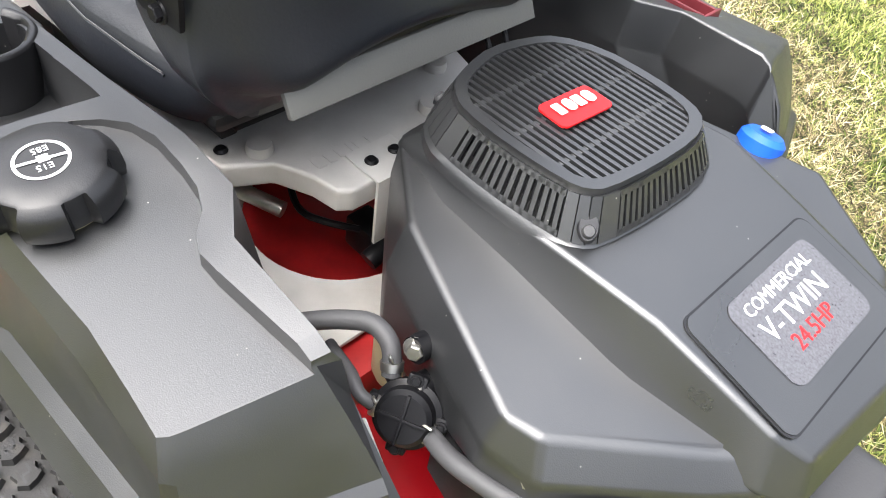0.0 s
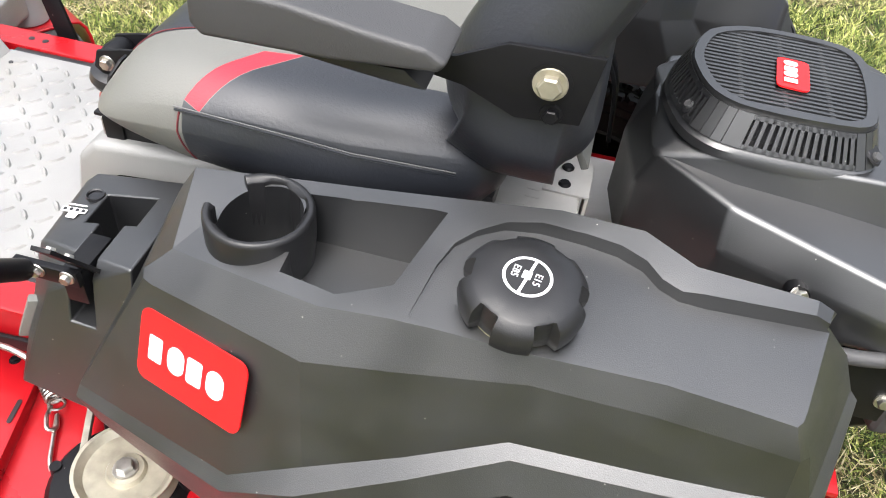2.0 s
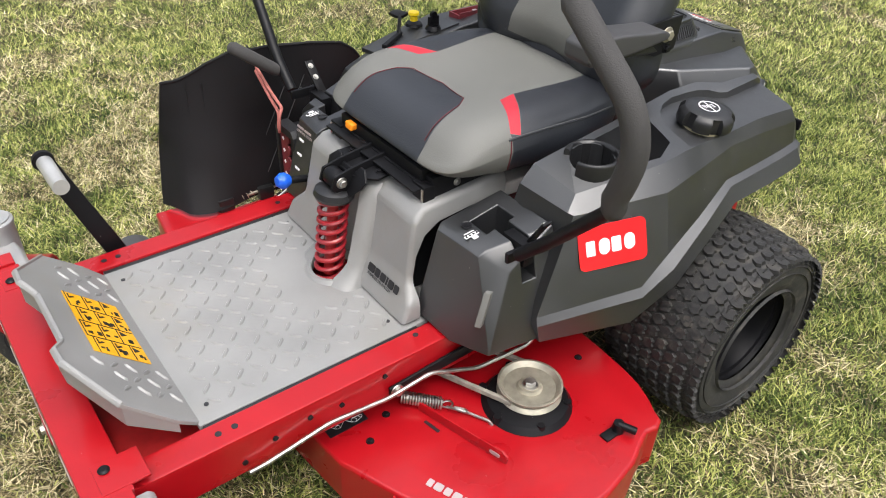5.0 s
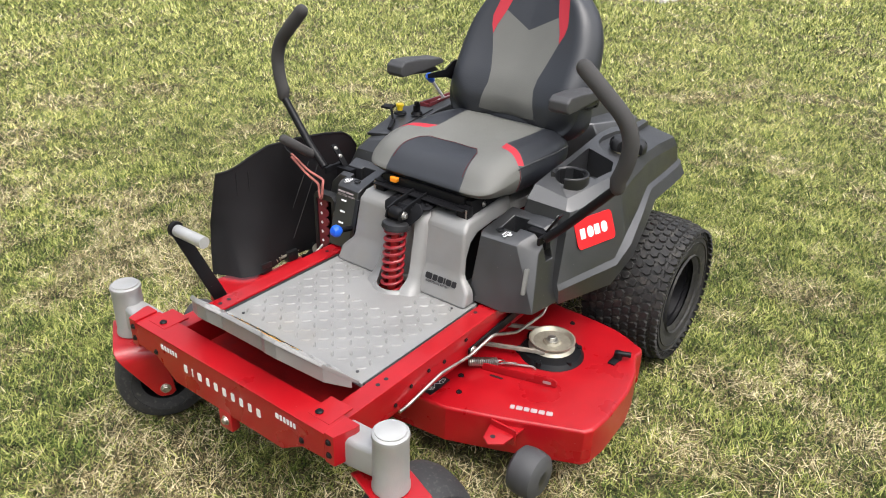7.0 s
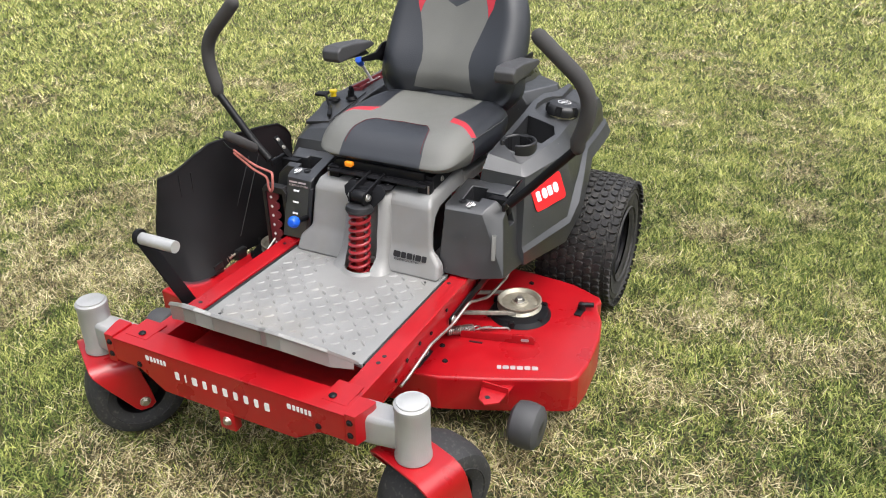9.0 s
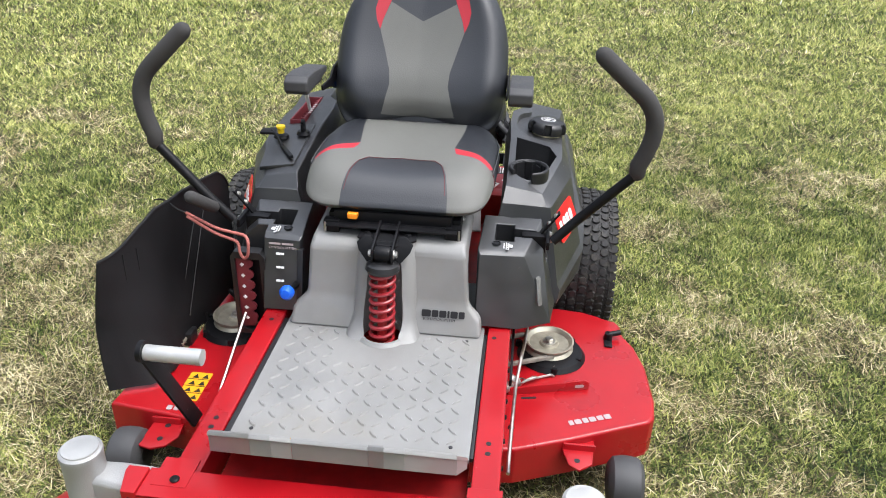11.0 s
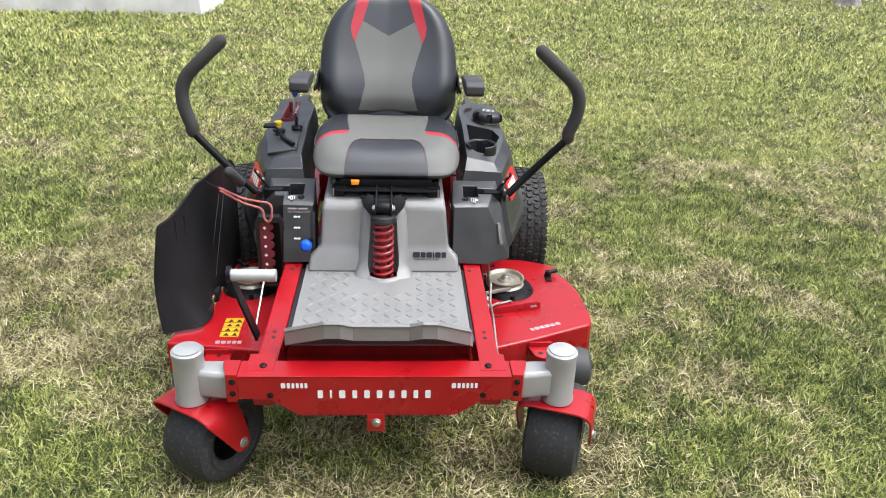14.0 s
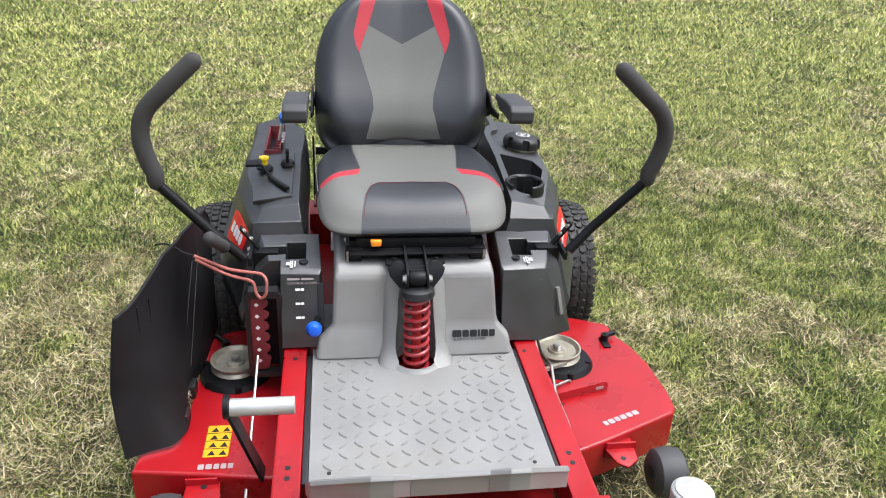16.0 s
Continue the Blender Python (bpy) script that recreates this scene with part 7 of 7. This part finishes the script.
def grass_material(name, c0, c1, c2):
    m = bpy.data.materials.new(name)
    m.use_nodes = True
    nt = m.node_tree
    p = nt.nodes["Principled BSDF"]
    geo = nt.nodes.new("ShaderNodeNewGeometry")
    ramp = nt.nodes.new("ShaderNodeValToRGB")
    ramp.color_ramp.elements.new(0.5)
    for e, (pos, c) in zip(ramp.color_ramp.elements, ((0.0, c0), (0.5, c1), (1.0, c2))):
        e.position, e.color = pos, (*c, 1)
    n1 = nt.nodes.new("ShaderNodeTexNoise")
    n1.inputs["Scale"].default_value, n1.inputs["Detail"].default_value = 1.1, 5
    nt.links.new(geo.outputs["Position"], n1.inputs["Vector"])
    mix = nt.nodes.new("ShaderNodeMath")
    mix.operation = "MULTIPLY_ADD"
    mix.inputs[1].default_value = 1.0
    mr = nt.nodes.new("ShaderNodeMapRange")
    mr.inputs["From Min"].default_value, mr.inputs["From Max"].default_value = 0.32, 0.68
    mr.inputs["To Min"].default_value, mr.inputs["To Max"].default_value = -0.12, 0.13
    nt.links.new(n1.outputs["Fac"], mr.inputs["Value"])
    n2 = nt.nodes.new("ShaderNodeTexNoise")
    n2.inputs["Scale"].default_value, n2.inputs["Detail"].default_value = 8.0, 3
    nt.links.new(geo.outputs["Position"], n2.inputs["Vector"])
    both = nt.nodes.new("ShaderNodeMath")
    both.operation = "MULTIPLY_ADD"
    both.inputs[1].default_value = 1.1
    both.inputs[2].default_value = -0.55
    nt.links.new(n2.outputs["Fac"], both.inputs[0])
    total = nt.nodes.new("ShaderNodeMath")
    nt.links.new(both.outputs[0], total.inputs[0])
    nt.links.new(mr.outputs[0], total.inputs[1])
    nt.links.new(geo.outputs["Random Per Island"], mix.inputs[0])
    nt.links.new(total.outputs[0], mix.inputs[2])
    nt.links.new(mix.outputs[0], ramp.inputs["Fac"])
    nt.links.new(ramp.outputs["Color"], p.inputs["Base Color"])
    p.inputs["Roughness"].default_value = 0.55
    p.inputs["Specular IOR Level"].default_value = 0.3
    tr = nt.nodes.new("ShaderNodeBsdfTranslucent")
    nt.links.new(ramp.outputs["Color"], tr.inputs["Color"])
    ms = nt.nodes.new("ShaderNodeMixShader")
    ms.inputs["Fac"].default_value = 0.28
    nt.links.new(p.outputs[0], ms.inputs[1])
    nt.links.new(tr.outputs[0], ms.inputs[2])
    nt.links.new(ms.outputs[0], nt.nodes["Material Output"].inputs["Surface"])
    return m


def blades(name, x, y, height, width, leanness, seed, mat, label, curl=0.5):
    """One mesh of thin bent blades: five corners each."""
    rs = np.random.RandomState(seed)
    n = len(x)
    a = rs.rand(n) * 2 * np.pi
    face = a + np.pi / 2 + rs.randn(n) * 0.5
    dx, dy = np.cos(a), np.sin(a)
    wx, wy = np.cos(face) * width / 2, np.sin(face) * width / 2
    reach = height * leanness
    up = height * np.sqrt(np.maximum(0.02, 1 - np.minimum(leanness, 0.99) ** 2))
    z0 = -0.004 + rs.rand(n) * 0.012 * (leanness > 0.85)
    v = np.empty((n, 5, 3), np.float32)
    v[:, 0] = np.stack([x - wx, y - wy, z0], 1)
    v[:, 1] = np.stack([x + wx, y + wy, z0], 1)
    mx, my, mz = x + dx * reach * 0.35, y + dy * reach * 0.35, z0 + up * (0.5 + 0.2 * curl)
    v[:, 2] = np.stack([mx + wx * 0.85, my + wy * 0.85, mz], 1)
    v[:, 3] = np.stack([mx - wx * 0.85, my - wy * 0.85, mz], 1)
    v[:, 4] = np.stack([x + dx * reach, y + dy * reach, z0 + up], 1)
    me = bpy.data.meshes.new(name)
    if curl == 0.0:
        # straight straws: one corner fewer at the bend
        v = v[:, [0, 1, 4]]
        me.vertices.add(n * 3)
        me.vertices.foreach_set("co", v.ravel())
        me.loops.add(n * 3)
        me.loops.foreach_set("vertex_index", np.arange(n * 3, dtype=np.int32))
        me.polygons.add(n)
        me.polygons.foreach_set("loop_start", np.arange(n, dtype=np.int32) * 3)
        me.update(calc_edges=True)
        me.materials.append(mat)
        return tagged(new(name, me), label, "grass", kind="stuff")
    me.vertices.add(n * 5)
    me.vertices.foreach_set("co", v.ravel())
    base = (np.arange(n) * 5)[:, None]
    loops = np.concatenate([base + np.array([[0, 1, 2, 3]]), base + np.array([[3, 2, 4]])], 1).astype(np.int32)
    me.loops.add(n * 7)
    me.loops.foreach_set("vertex_index", loops.ravel())
    me.polygons.add(n * 2)
    starts = (np.arange(n) * 7)[:, None] + np.array([[0, 4]])
    me.polygons.foreach_set("loop_start", starts.ravel().astype(np.int32))
    me.update(calc_edges=True)
    me.materials.append(mat)
    return tagged(new(name, me), label, "grass", kind="stuff")


def sown(seed, count):
    """Points thick round the machine and thinner outwards, with a growth factor that makes up for it."""
    rs = np.random.RandomState(seed)
    r = np.linspace(0, 15, 3000)
    dens = np.minimum(1.0, (1.9 / np.maximum(r, 0.1)) ** 2.2)
    cdf = np.cumsum(dens * r)
    rad = np.interp(rs.rand(count), cdf / cdf[-1], r)
    a = rs.rand(count) * 2 * np.pi
    x, y = 1.1 + rad * np.cos(a), 0.35 + rad * np.sin(a)
    grow = np.clip((rad / 1.9) ** 1.2, 1.0, 6.0)
    # past the near lawn only the side that is ever looked at
    keep = (rad < 3.6) | ((x < 1.5) & (np.abs(y - 0.4) < 8.5)) | ((y < -1) & (x < 6)) | (rs.rand(count) < 0.25)
    for cx, cy, rx, ry in ((0.476, 0.512, 0.09, 0.125), (0.476, -0.496, 0.09, 0.125), (1.675, 0.51, 0.07, 0.085), (1.68, -0.455, 0.075, 0.085)):
        keep &= (np.abs(x - cx) > rx) | (np.abs(y - cy) > ry)
    # under the machine only a sparse cover
    under = (x > 0.1) & (x < 1.35) & (np.abs(y) < 0.6)
    keep &= ~under | (rs.rand(count) < 0.35)
    # a thin spot of old clippings beside the deck
    keep &= (((x - 0.9) / 0.14) ** 2 + ((y - 0.86) / 0.09) ** 2 > 1) | (rs.rand(count) < 0.45)
    return x[keep], y[keep], grow[keep]


def lawn():
    green = grass_material("green_grass", GREENS[0], GREENS[1], GREENS[2])
    # lighter copy of the green, painted in for the sunlit look far off
    pale = grass_material("brightened_grass", (0.04, 0.07, 0.012), (0.285, 0.335, 0.085), (0.78, 0.76, 0.3))
    straw = grass_material("dry_grass", STRAWS[0], STRAWS[1], STRAWS[2])
    rs = np.random.RandomState(9)
    x, y, k = sown(11, 1750000)
    d = 0.34 * lattice(2, 0.62, x, y) + 0.42 * lattice(3, 0.19, x, y) + 0.24 * lattice(4, 0.06, x, y)
    # drier where the machine stands
    d += 0.09 * np.exp(-((x - 1.5) ** 2 + (y - 0.2) ** 2) / 7.0) - 0.06
    d -= 0.035 * np.clip(k - 1, 0, 2.5)
    t = 0.6 * lattice(6, 0.13, x, y) + 0.4 * lattice(7, 0.05, x, y)
    live = rs.rand(len(x)) > np.clip((d - 0.4) * 3.0, 0.09, 0.7)
    lush = np.clip(1.25 - 1.6 * d, 0.35, 1.0)
    near = k < 1.45
    # brighter blades with distance: the far lawn's lit tips, put into the colour
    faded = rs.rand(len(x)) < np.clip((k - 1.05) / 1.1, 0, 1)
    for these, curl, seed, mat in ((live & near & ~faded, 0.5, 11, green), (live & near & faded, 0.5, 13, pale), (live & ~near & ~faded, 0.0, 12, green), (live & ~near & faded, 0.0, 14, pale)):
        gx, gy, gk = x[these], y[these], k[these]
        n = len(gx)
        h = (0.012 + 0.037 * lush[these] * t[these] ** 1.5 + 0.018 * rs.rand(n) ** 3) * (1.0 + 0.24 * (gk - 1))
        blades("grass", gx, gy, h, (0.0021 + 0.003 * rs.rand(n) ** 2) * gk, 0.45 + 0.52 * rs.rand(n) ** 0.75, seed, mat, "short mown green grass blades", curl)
    sx, sy, sk = x[~live], y[~live], k[~live]
    n = len(sx)
    h = (0.016 + 0.045 * rs.rand(n) ** 2) * (1.0 + 0.1 * (sk - 1))
    blades("dry_grass", sx, sy, h, (0.0024 + 0.0026 * rs.rand(n) ** 2) * sk, 0.75 + 0.245 * rs.rand(n) ** 0.6, 31, straw, "straw-coloured dead grass lying among the green", 0.0)
    # broad leaves of weeds here and there
    u = np.random.RandomState(31)
    n = 500
    wx, wy = 1.1 + u.randn(n) * 1.5, 0.9 + u.randn(n) * 1.5
    keep = (np.abs(wy) > 0.75) | (wx > 1.95) | (wx < -0.1)
    wx, wy = wx[keep], wy[keep]
    n = len(wx)
    blades("weed_leaves", wx, wy, 0.03 + 0.03 * u.rand(n), 0.008 + 0.006 * u.rand(n), 0.6 + 0.35 * u.rand(n), 34, green, "broad green weed leaves in the lawn")
    # old clippings lying flat beside the deck
    n = 700
    cx, cy = 0.9 + 0.08 * u.randn(n), 0.86 + 0.06 * u.randn(n)
    blades("grass_clippings", cx, cy, 0.02 + 0.04 * u.rand(n), 0.0022 + 0.002 * u.rand(n), np.full(n, 0.97), 32, straw, "dull dry clippings lying beside the deck", 0.0)
    # small white flowers far off
    fx, fy = -8 + u.rand(26) * 3, u.rand(26) * 6 + 1.0
    blades("daisies", fx, fy, np.full(26, 0.05), np.full(26, 0.014), np.full(26, 0.4), 33, WHITE, "tiny white lawn flowers")


GREENS = ((0.015, 0.033, 0.008), (0.15, 0.205, 0.04), (0.6, 0.61, 0.2))
STRAWS = ((0.03, 0.023, 0.012), (0.34, 0.275, 0.13), (0.92, 0.83, 0.54))


def cord():
    """The red cord that holds the deflector up."""
    a, e = Vector((1.085, -0.52, 0.61)), Vector((1.09, -0.362, 0.545))
    pts = [a, a.lerp(e, 0.5) + Vector((0, 0, -0.006)), e + Vector((0.01, 0.0, 0.02)), e + Vector((0.025, 0.012, 0.01)), e + Vector((0.026, 0.008, -0.03)), e + Vector((0.02, -0.006, -0.045)), e + Vector((0.015, -0.018, -0.03)), e + Vector((0.01, -0.02, 0.0)), a.lerp(e, 0.5) + Vector((0.004, -0.004, -0.018)), a + Vector((0.004, 0.003, -0.008))]
    c = part("tie_cord", tube(bend(pts, 0.02), 0.004, 10), CORD)
    tagged(c, "faded red elastic cord holding the black deflector upright", "cord")
    part("cord_hook", tube(bend([a, a + Vector((0.0, -0.02, 0.006)), a + Vector((-0.01, -0.06, 0.03)), a + Vector((-0.02, -0.09, 0.02))], 0.02), 0.0022, 8), STEEL_BLACK, c)


far_things()
stump()
cord()
lawn()
